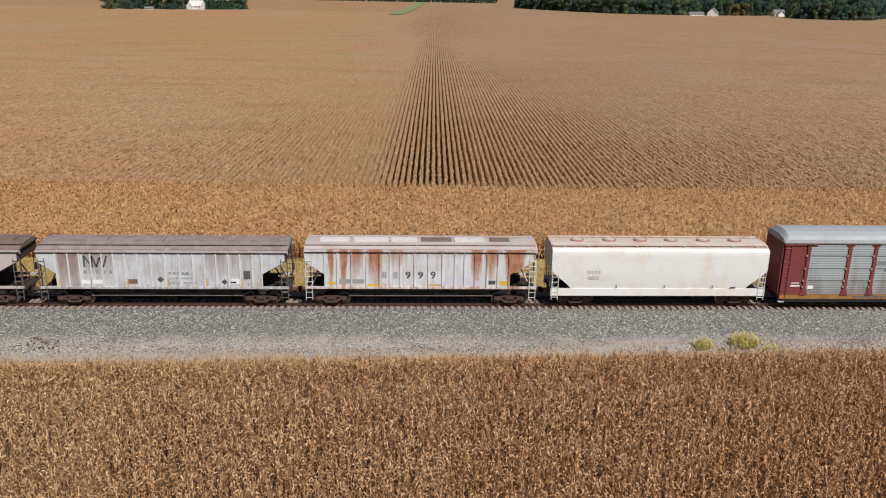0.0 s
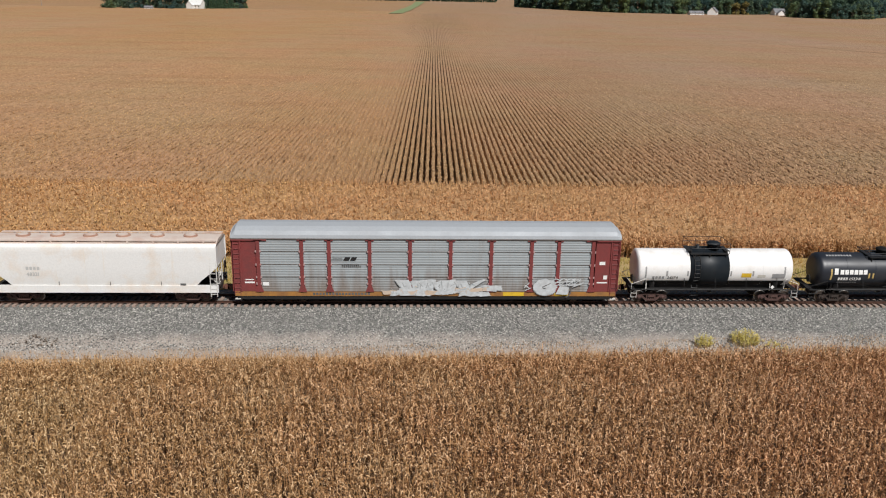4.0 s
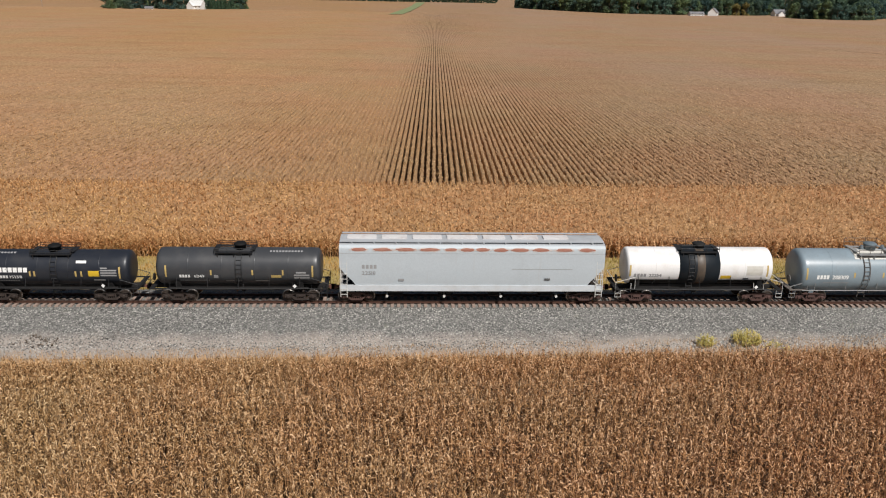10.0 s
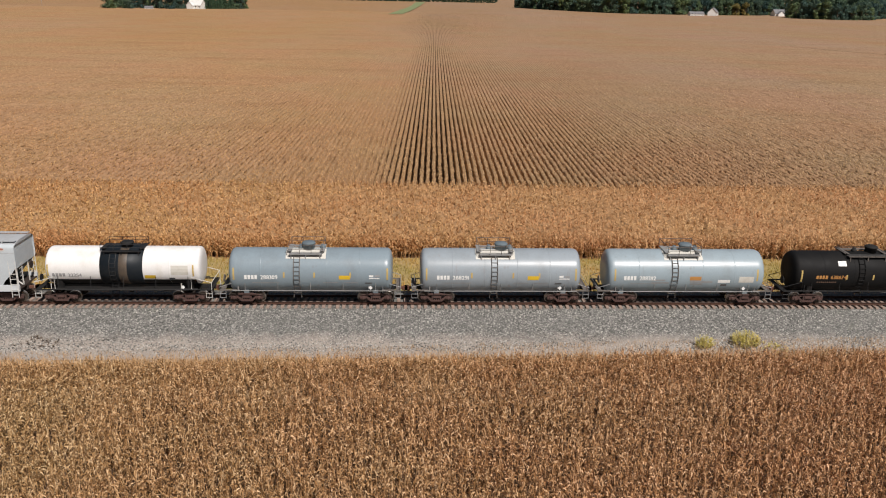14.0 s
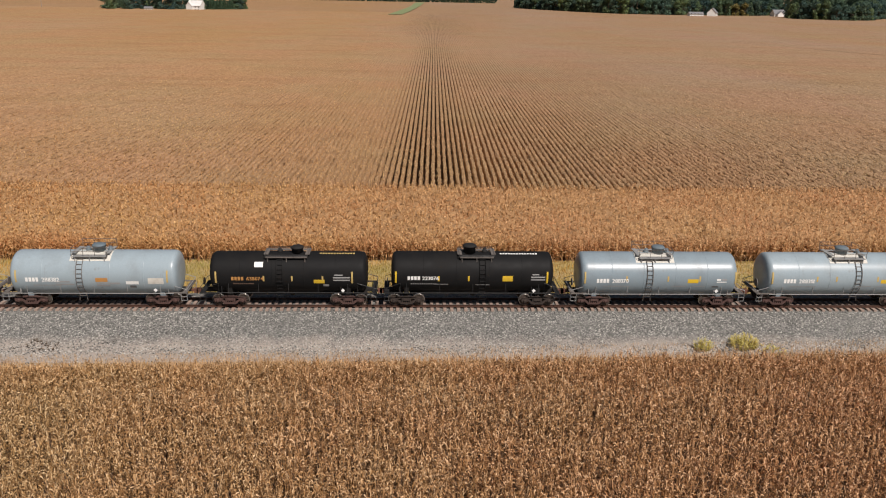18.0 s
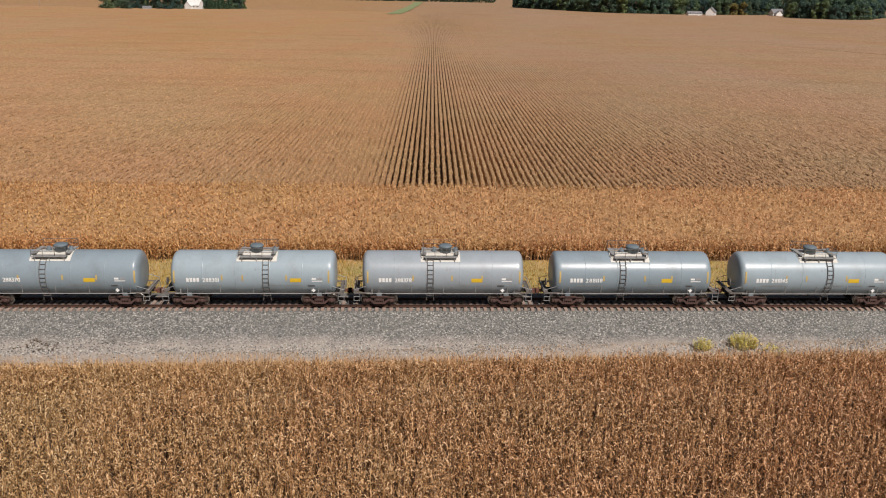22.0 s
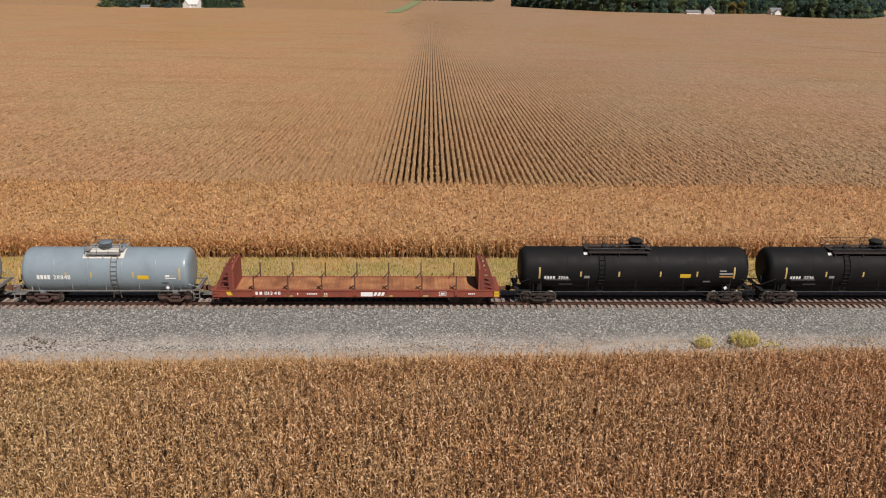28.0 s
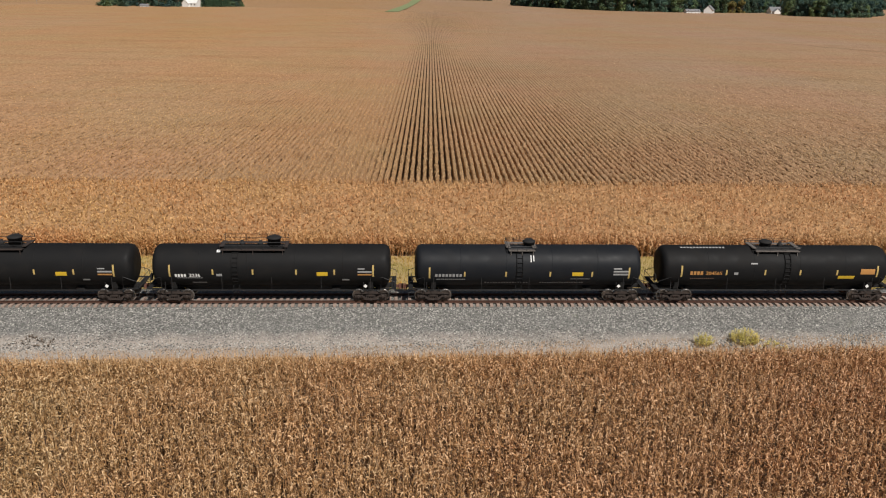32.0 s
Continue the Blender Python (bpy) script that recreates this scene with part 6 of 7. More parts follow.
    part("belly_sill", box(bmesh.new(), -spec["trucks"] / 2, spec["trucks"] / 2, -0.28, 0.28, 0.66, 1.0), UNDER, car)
    # bays take near-black too, as painted shadow below the sill
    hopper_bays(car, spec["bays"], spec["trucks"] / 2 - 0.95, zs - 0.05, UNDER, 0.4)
    for x in spec.get("brackets", ()):
        part("gate_crank", lathe(bmesh.new(), [(-1.30, 0.10), (-1.12, 0.10), (-1.10, 0.05), (-0.5, 0.05)], "y", 10, (x, 0, 0.55), False), PIPE_WHITE, car)
    bm = bmesh.new()
    slab(bm, [(-1.31, 4.40), (-1.31, 4.48), (-0.75, zr - 0.02), (-0.45, zr), (0.45, zr), (0.75, zr - 0.02), (1.31, 4.48), (1.31, 4.40)], -hl, hl, "yz")
    roof = part("roof", finish(bm), spec["roof"], car)
    for x0, x1 in spec["hatches"]:
        if spec.get("round_hatch"):
            bm = bmesh.new()
            n = 18
            ring = [(0.5 * (x0 + x1) + 0.5 * (x1 - x0) * math.cos(2 * math.pi * k / n), 0.42 * math.sin(2 * math.pi * k / n)) for k in range(n)]
            slab(bm, ring, zr, zr + 0.1, "xy")
            cover = part("hatch_cover", finish(bm), spec["hatch_paint"], roof)
            part("hatch_lid", finish(slab(bmesh.new(), [(0.5 * (x0 + x1) + 0.72 * (p - 0.5 * (x0 + x1)), 0.72 * q) for p, q in ring], zr + 0.1, zr + 0.14, "xy")), spec["roof"], cover, "pale lid inside a rusty rim")
        else:
            bm = box(bmesh.new(), x0, x1, -0.40, 0.40, zr, zr + 0.09)
            bmesh.ops.bevel(bm, geom=bm.edges[:], offset=0.03, segments=2)
            part("hatch_cover", bm, spec["hatch_paint"], roof)
    for s in (-1, 1):
        part("running_board", box(bmesh.new(), -hl + 0.05, hl - 0.05, s * 1.12 - 0.15, s * 1.12 + 0.15, 4.62, 4.65), spec.get("board_paint", spec["roof"]), car)
        for k in range(spec["posts"]):
            x = -hl + 0.9 + (2 * hl - 1.8) * k / (spec["posts"] - 1)
            part("board_bracket", box(bmesh.new(), x - 0.04, x + 0.04, s * 1.24 - 0.06, s * 1.24 + 0.06, 4.40, 4.62), spec["roof"], roof)
    end_ladders(car, hl, 3.3, spec["pipe"], 0.6)
    lay = on_wall(-1.60)
    for x0, x1, z0, z1, mat in spec.get("patches", ()):
        part("painted_mark", mark(bmesh.new(), lay, x0, x1, z0, z1, 1), mat, car)
    for kind, x, z, h, arg, mat in spec.get("words", ()):
        stencil(car, lay, kind, x, z, h, arg, mat)
    rng = random.Random(9)
    for x, w in spec.get("rust", ()):
        for grow, lift, mat, nm in ((1.25, 0.010, RUST_HALO, "flaked_paint"), (1.0, 0.016, RUST_PATCH, "rust_patch")):
            bm = bmesh.new()
            n = 16
            ring = []
            for k in range(n):
                a = 2 * math.pi * k / n
                q = grow * (1 + 0.16 * rng.uniform(-1, 1))
                xx, zz = x + 0.5 * w * q * math.cos(a), 4.16 + 0.125 * q * math.sin(a)
                yy = np.interp(zz, [3.9, 4.22, 4.37, 4.46], [1.60, 1.60, 1.55, 1.32])
                ring.append(bm.verts.new((xx, -yy - lift, zz + lift)))
            c = bm.verts.new((x, -1.60 - lift - 0.004, 4.16 + lift))
            for k in range(n):
                bm.faces.new((c, ring[k], ring[(k + 1) % n]))
            part(nm, bm, mat, car)
    return car


def auto_rack():
    """A covered rack for automobiles: corrugated panels between red posts on a long low flat."""
    car = tagged(new("auto_rack"), "closed auto rack with galvanised corrugated panels and oxide-red posts", "auto rack", "freight cars of the train")
    hl, zt = 13.84, 4.93
    posts = [-11.98, -8.92, -6.99, -4.12, -1.25, 1.64, 4.55, 7.44, 9.40, 11.88]
    part("underframe", box(bmesh.new(), -hl + 0.3, hl - 0.3, -1.29, 1.29, 0.38, 0.95), UNDER, car)
    for s in (-1, 1):
        y0, y1 = sorted((s * 1.36, s * 1.53))
        part("side_sill", box(bmesh.new(), -hl + 0.1, hl - 0.1, y0, y1, 0.66, 0.98), SILL_YELLOW, car, "worn orange-yellow side sill")
        y0, y1 = sorted((s * 1.30, s * 1.50))
        part("lower_flange", box(bmesh.new(), -hl + 0.3, hl - 0.3, y0, y1, 0.40, 0.657), UNDER, car)
        y0, y1 = sorted((s * 1.48, s * 1.58))
        part("top_rail", box(bmesh.new(), -hl, hl, y0, y1, zt - 0.03, zt + 0.05), GEAR_GREY, car, "grey steel top rail")
        for e in (-1, 1):
            x0, x1 = sorted((e * 11.35, e * (hl - 0.02)))
            y0, y1 = sorted((s * 1.50, s * 1.60))
            part("door_lintel", box(bmesh.new(), x0, x1, y0, y1, zt - 0.13, zt - 0.032), RACK_RED, car)
        for a, b in zip(posts, posts[1:]):
            bm = bmesh.new()
            rows = 21
            prev = None
            for i in range(rows * 4 + 1):
                z = 0.99 + (zt - 0.08 - 0.99) * i / (rows * 4)
                y = s * (1.50 + (0.0, 0.014, 0.014, 0.0)[i % 4])
                row = [bm.verts.new((x, y, z)) for x in (a + 0.06, b - 0.06)]
                if prev:
                    bm.faces.new((prev[0], prev[1], row[1], row[0]))
                prev = row
            panel = part("side_panel", finish(bm), RACK_PANEL, car)
            for z in (2.1, 3.04, 4.02):
                y0, y1 = sorted((s * 1.49, s * 1.542))
                part("panel_seam", box(bmesh.new(), a + 0.06, b - 0.06, y0, y1, z - 0.015, z + 0.015), GEAR_GREY, panel)
        for x in posts:
            bm = bmesh.new()
            y0, y1 = sorted((s * 1.48, s * 1.60))
            box(bm, x - 0.125, x + 0.125, y0, y1, 0.985, zt - 0.06)
            box(bm, x - 0.30, x + 0.30, y0, y1 - (0.02 if s > 0 else -0.02), zt - 0.12, zt - 0.062)
            y0, y1 = sorted((s * 1.48, s * 1.585))
            slab(bm, [(x - 0.3, 0.985), (x + 0.3, 0.985), (x + 0.128, 1.5), (x - 0.128, 1.5)], y0, y1)
            post = part("post", finish(bm), RACK_RED, car)
            for z in (1.62, 2.1, 3.04, 4.02):
                y0, y1 = sorted((s * 1.535, s * 1.612))
                for q in (-0.155, 0.155):
                    part("panel_clip", box(bmesh.new(), x + q - 0.045, x + q + 0.045, y0, y1, z - 0.07, z + 0.07), CLIP_GLINT, post, "clip with a pale glint painted in")
        for e in (-1, 1):
            x0, x1 = sorted((e * 12.1, e * (hl - 0.12)))
            y0, y1 = sorted((s * 1.42, s * 1.50))
            part("door_panel", box(bmesh.new(), x0, x1, y0, y1, 1.0, zt - 0.06), RACK_RED, car, "oxide-red end door panel")
            part("door_ladder", ladder_bm(bmesh.new(), e * (hl - 0.32), 0.42, s * 1.54, 0.75, zt - 0.2, 0.34, 0.025), RACK_RED, car)
            y0, y1 = sorted((s * 1.44, s * 1.56))
            part("door_jamb", box(bmesh.new(), e * 13.22 - 0.05, e * 13.22 + 0.05, y0, y1, 1.0, zt - 0.06), RACK_RED, car)
    arch = [(-1.58, zt + 0.04), (-1.53, zt + 0.28), (-1.32, zt + 0.54), (-0.82, zt + 0.75), (0, zt + 0.83), (0.82, zt + 0.75), (1.32, zt + 0.54), (1.53, zt + 0.28), (1.58, zt + 0.04)]
    low = [(a, zt + 0.04 + 0.6 * (b - zt - 0.04)) for a, b in arch]
    bm = bmesh.new()
    rings = [[bm.verts.new((x, a, b)) for a, b in sec] for x, sec in ((-hl + 0.02, low), (-hl + 0.28, arch), (hl - 0.28, arch), (hl - 0.02, low))]
    for p, q in zip(rings, rings[1:]):
        for i in range(len(arch)):
            j = (i + 1) % len(arch)
            bm.faces.new((p[i], p[j], q[j], q[i]))
    bm.faces.new(rings[0])
    bm.faces.new(rings[-1][::-1])
    roof = part("roof", finish(bm), RACK_ROOF, car, "smooth galvanised roof with raked ends")
    for k in range(23):
        x = -hl + 0.6 + k * 1.2
        bm = bmesh.new()
        for p, q in zip(arch, arch[1:]):
            v = [bm.verts.new((x + d, 1.004 * a, b + 0.006)) for d, (a, b) in ((0.008, p), (-0.008, p), (-0.008, q), (0.008, q))]
            bm.faces.new(v)
        part("roof_seam", bm, RACK_ROOF, roof)
    for e in (-1, 1):
        x0, x1 = sorted((e * (hl - 0.02), e * (hl + 0.04)))
        bm = bmesh.new()
        slab(bm, [(-1.45, 1.0), (1.45, 1.0), (1.45, zt + 0.1), (-1.45, zt + 0.1)], x0, x1, "yz")
        door = part("end_door", finish(bm), RACK_RED, car)
        for y in (-0.95, -0.48, 0.0, 0.48, 0.95):
            part("door_stiffener", box(bmesh.new(), x0 - 0.02, x1 + 0.02, y - 0.03, y + 0.03, 1.0, zt), RACK_RED, door)
        bm = bmesh.new()
        slab(bm, [(a * 0.97, b) for a, b in low], x0 - 0.004, x1 + 0.004, "yz")
        part("roof_end", finish(bm), RACK_ROOF, car)
        truck(car, e * 9.9, GEAR)
        coupler(car, e * (hl - 0.2), 0.95, e)
        part("step", finish(slab(bmesh.new(), [(e * (hl - 0.5), 0.4), (e * (hl - 0.1), 0.4), (e * (hl - 0.1), 0.46), (e * (hl - 0.5), 0.46)], -1.55, -1.35)), PIPE_WHITE, car)
    lay = on_wall(-1.545)
    rng = random.Random(3)
    # company mark: plain bars
    for i in range(4):
        part("stripe", mark(bmesh.new(), lay, -6.85 + 0.02 * i, -6.05, 3.34 + 0.08 * i, 3.36 + 0.08 * i, 1), DARK_MARK, car)
    for x0, x1, sk in ((-6.0, -5.6, 0.5), (-5.52, -5.14, 0.5)):
        part("letter_block", mark(bmesh.new(), lay, x0, x1, 3.34, 3.6, 1, sk), UNDER, car)
    for x0, x1, z in ((-6.1, -4.8, 3.0), (-6.1, -4.6, 2.86)):
        bm = bmesh.new()
        bars(bm, lay, x0, z, 0.1, int((x1 - x0) / 0.14), 0.1, 0.04)
        part("fine_print", bm, DARK_MARK, car)
    part("painted_mark", mark(bmesh.new(), lay, -11.72, -11.3, 1.45, 1.72, 1), LETTER, car)
    lay2 = on_wall(-1.505)
    for x, z, w, h in ((-13.0, 1.62, 0.7, 0.12), (-12.95, 1.86, 0.6, 0.07), (12.4, 3.05, 0.42, 0.24), (12.3, 1.65, 0.75, 0.1), (12.75, 1.95, 0.28, 0.3)):
        part("fine_print", mark(bmesh.new(), lay2, x, x + w, z, z + h, 1), LETTER, car)
    # sprayed letters along the foot of the panels: ragged pale strokes over one another, with thin outlines
    depth = 0.0

    def stroke(pts, mat, ragged=0.05, nm="sprayed_letter"):
        nonlocal depth
        depth += 0.0003
        q = on_wall(-1.612 - depth)
        ring = []
        for (xa, za), (xb, zb) in zip(pts, pts[1:] + pts[:1]):
            for u in (0.0, 0.33, 0.66):
                ring.append((xa + (xb - xa) * u + rng.uniform(-ragged, ragged), za + (zb - za) * u + rng.uniform(-ragged, ragged)))
        cx, cz = sum(p[0] for p in pts) / len(pts), sum(p[1] for p in pts) / len(pts)
        bm = bmesh.new()
        mid, ring = bm.verts.new(q(cx, cz)), [bm.verts.new(q(x, z)) for x, z in ring]
        for p, n in zip(ring, ring[1:] + ring[:1]):
            bm.faces.new((mid, p, n))
        part(nm, bm, mat, car, "thin dark spray outline" if mat is SPRAY_DARK else "pale spray-painted stroke")

    def line(xa, za, xb, zb, w, mat):
        d = math.hypot(xb - xa, zb - za)
        ox, oz = -(zb - za) / d * w, (xb - xa) / d * w
        stroke([(xa - ox, za - oz), (xb - ox, zb - oz), (xb + ox, zb + oz), (xa + ox, za + oz)], mat, 0.012)

    def arc(x, z, rx, rz, a0, a1, w, mat, n=9):
        pts = [(x + rx * math.cos(radians(a0 + (a1 - a0) * i / n)), z + rz * math.sin(radians(a0 + (a1 - a0) * i / n))) for i in range(n + 1)]
        for (xa, za), (xb, zb) in zip(pts, pts[1:]):
            line(xa, za, xb, zb, w, mat)
    for x0, x1, top, lean in ((-2.3, -1.5, 1.95, 0.55), (-1.2, -0.3, 1.9, 0.25), (-0.45, 0.5, 1.98, -0.1), (0.35, 1.1, 1.85, 0.3), (1.0, 1.95, 1.98, 0.1), (1.9, 2.7, 1.9, 0.5)):
        stroke([(x0 + lean, 1.15), (x1 + lean, 1.1), (x1 + 0.1, top), (x0 - 0.05, top - 0.05)], SPRAY)
        line(x0 + lean * 0.8, 1.2, x0, top - 0.1, 0.022, SPRAY_DARK)
        line(x0 + 0.4 + lean * 0.5, 1.3, x0 + 0.5, top - 0.25, 0.03, SPRAY_DARK)
    stroke([(2.4, 1.2), (3.1, 1.2), (4.25, 1.92), (3.9, 2.0)], SPRAY)
    stroke([(2.7, 1.05), (5.4, 1.15), (5.35, 1.5), (4.2, 1.55)], SPRAY)
    for k in range(24):
        x, z = -2.6 + 7.4 * (k + rng.random()) / 24, rng.uniform(0.8, 1.2)
        w, d = rng.uniform(0.3, 0.65), rng.uniform(-0.25, 0.35)
        stroke([(x - w, z - 0.13), (x + w, z - 0.1), (x + w + d, z + 0.18), (x - w + d, z + 0.15)], SPRAY if k % 5 else SPRAY_WARM, 0.06)
    for k in range(40):
        x, z = rng.uniform(-2.4, 5.1), rng.uniform(0.85, 1.5)
        line(x, z, x + rng.uniform(-0.35, 0.5), z + rng.uniform(0.06, 0.35), 0.016, (SPRAY_DARK, SPRAY_BLUE, SPRAY_DARK, SPRAY_WARM)[k % 4])
    stroke([(7.65, 1.25), (7.95, 0.88), (8.6, 0.76), (9.2, 0.95), (9.4, 1.4), (9.15, 1.85), (8.5, 2.06), (7.95, 1.9), (7.68, 1.6)], SPRAY, 0.03)
    arc(8.53, 1.41, 0.9, 0.67, 40, 330, 0.02, SPRAY_DARK, 14)
    for xa, za, xb, zb in ((8.3, 1.38, 8.75, 1.6), (8.35, 1.33, 8.6, 1.3), (8.75, 1.6, 8.9, 1.72)):
        line(xa, za, xb, zb, 0.03, DARK_MARK)
    stroke([(9.3, 0.85), (10.2, 0.8), (10.3, 1.4), (9.6, 1.5)], SPRAY, 0.04)
    arc(9.75, 1.1, 0.65, 0.55, -60, 70, 0.045, DARK_MARK, 8)
    for x in (9.3, 9.85, 10.35, 10.75):
        arc(x, 1.78, 0.3, 0.26, 0, 330, 0.035, SPRAY, 8)
        line(x - 0.3, 1.5, x + 0.35, 2.0, 0.03, SPRAY)
    for xa, za, xb, zb in ((9.2, 1.75, 10.9, 1.9), (9.5, 1.55, 11.2, 1.6), (10.5, 1.4, 11.3, 1.75), (7.0, 1.35, 7.35, 1.75), (7.0, 1.6, 7.4, 1.3), (7.1, 1.15, 7.5, 1.35)):
        line(xa, za, xb, zb, 0.035, SPRAY)
    # fresher yellow lengths of the sill
    for x0, x1 in ((5.5, 7.0), (9.25, 10.25), (-0.6, 0.1)):
        part("sill_patch", mark(bmesh.new(), on_wall(-1.536), x0, x1, 0.68, 0.96, 1), YELLOW, car, "bright yellow length of the sill")
    bm = bmesh.new()
    bars(bm, on_wall(-1.53), -8.2, 0.74, 0.18, 18, 0.16, 0.07)
    part("fine_print", bm, DARK_MARK, car)
    return car


def bulkhead_flat():
    """A flat car with end bulkheads, side stakes and a plank deck."""
    car = tagged(new("bulkhead_flat_car"), "empty oxide-red bulkhead flat car with side stakes and plank deck", "flat car", "freight cars of the train")
    hl = 10.3
    part("centre_sill", box(bmesh.new(), -hl, hl, -0.3, 0.3, 0.62, 1.08), UNDER, car)
    for s in (-1, 1):
        y0, y1 = sorted((s * 1.38, s * 1.52))
        part("side_sill", box(bmesh.new(), -hl, hl, y0, y1, 0.66, 1.20), FLAT_RED, car)
        y0, y1 = sorted((s * 1.52, s * 1.555))
        part("sill_flange", box(bmesh.new(), -hl, hl, y0, y1, 1.13, 1.19), FLAT_RED, car)
        for k, x in enumerate((-7.35, -4.93, -2.52, -0.17, 2.21, 4.63, 7.11)):
            y0, y1 = sorted((s * 1.45, s * 1.53))
            part("stake", box(bmesh.new(), x - 0.045, x + 0.045, y0, y1, 1.1, 2.28), STAKE, car, "dark rusty stake")
            part("stake_brace", tube(bmesh.new(), [(x, s * 1.47, 1.55), (x - 0.42, s * 1.12, 1.19)], 0.045, 6), STAKE, car)
            part("stake_pocket", box(bmesh.new(), x - 0.11, x + 0.11, min(s * 1.5, s * 1.585), max(s * 1.5, s * 1.585), 0.78, 1.16), FLAT_RED, car)
    n = 62
    w = 17.3 / n
    bm = box(bmesh.new(), -w / 2 + 0.003, w / 2 - 0.003, -1.38, 1.38, 1.10, 1.165)
    plank = part("plank", bm, PLANK, car)
    rng = random.Random(6)
    for k in range(n):
        m = pose(-8.65 + w * (k + 0.5), 0, rng.uniform(-0.004, 0.004))
        if k:
            shared("plank", plank.data, car, m)
        else:
            plank.matrix_basis = m
    part("deck_support", box(bmesh.new(), -8.7, 8.7, -1.37, 1.37, 1.02, 1.085), UNDER, car)
    for e in (-1, 1):
        x0, x1 = sorted((e * 8.72, e * 8.86))
        bm = bmesh.new()
        slab(bm, [(-1.48, 1.1), (1.48, 1.1), (1.48, 2.75), (1.1, 2.98), (-1.1, 2.98), (-1.48, 2.75)], x0, x1, "yz")
        part("bulkhead", finish(bm), FLAT_RED, car, "oxide-red steel bulkhead")
        for y in (-1.42, -0.5, 0.5, 1.42):
            lean = [(e * 9.70, 1.15), (e * 9.95, 1.15), (e * 9.86, 1.7), (e * 9.36, 2.92), (e * 9.20, 2.92), (e * 9.62, 1.7)]
            part("bulkhead_brace", finish(slab(bmesh.new(), lean, y - 0.05, y + 0.05)), FLAT_DARK, car)
            part("bulkhead_post", box(bmesh.new(), min(e * 8.87, e * 9.12), max(e * 8.87, e * 9.12), y - 0.06, y + 0.06, 1.14, 2.93), FLAT_DARK, car)
            for k in range(4):
                z = 1.42 + 0.4 * k
                reach = 9.80 - 0.42 * max(0.0, z - 1.5)
                part("brace_tie", box(bmesh.new(), min(e * 9.1, e * reach), max(e * 9.1, e * reach), y - 0.04, y + 0.04, z - 0.04, z + 0.04), FLAT_DARK, car)
        part("end_deck", box(bmesh.new(), min(e * 8.6, e * hl), max(e * 8.6, e * hl), -1.38, 1.38, 1.08, 1.14), FLAT_RED, car)
        truck(car, e * 7.9, GEAR)
        coupler(car, e * (hl - 0.1), 0.85, e)
        part("corner_step", ladder_bm(bmesh.new(), e * (hl - 0.25), 0.4, -1.55, 0.4, 1.1, 0.3, 0.022), FLAT_RED, car)
    lay = on_wall(-1.525)
    part("painted_mark", mark(bmesh.new(), lay, -9.2, -8.85, 0.8, 1.08, 1, -0.5), YELLOW, car)
    part("painted_mark", mark(bmesh.new(), lay, 9.86, 10.28, 0.7, 1.18, 1), YELLOW, car)
    for x in (-5.1, -2.62, 2.03, 4.62):
        part("painted_mark", mark(bmesh.new(), lay, x, x + 0.5, 0.7, 0.8, 1), AMBER, car)
    stencil(car, lay, "bars", -7.28, 0.84, 0.24, (2, 0.2, 0.12), LETTER)
    stencil(car, lay, "text", -6.6, 0.84, 0.26, "111248", LETTER, 1.12)
    part("painted_mark", mark(bmesh.new(), lay, 0.25, 1.1, 0.72, 1.04, 1), LETTER, car)
    for x in (1.14, 1.42, 1.68):
        part("letter_block", mark(bmesh.new(), lay, x, x + 0.2, 0.76, 1.03, 1, 0.4), LETTER, car)
    for x, w in ((-3.6, 0.8), (-2.5, 0.5), (-4.3, 0.25), (8.0, 0.6)):
        bm = bmesh.new()
        bars(bm, lay, x, 0.86, 0.1, int(w / 0.13), 0.09, 0.04)
        part("fine_print", bm, LETTER, car)
    bm = bmesh.new()
    for a, b, c, d in ((5.88, 6.4, 0.76, 0.79), (5.88, 6.4, 1.04, 1.07), (5.88, 5.91, 0.79, 1.04), (6.37, 6.4, 0.79, 1.04), (6.0, 6.28, 0.86, 0.97)):
        mark(bm, lay, a, b, c, d, 1)
    part("fine_print", bm, LETTER, car)
    return car


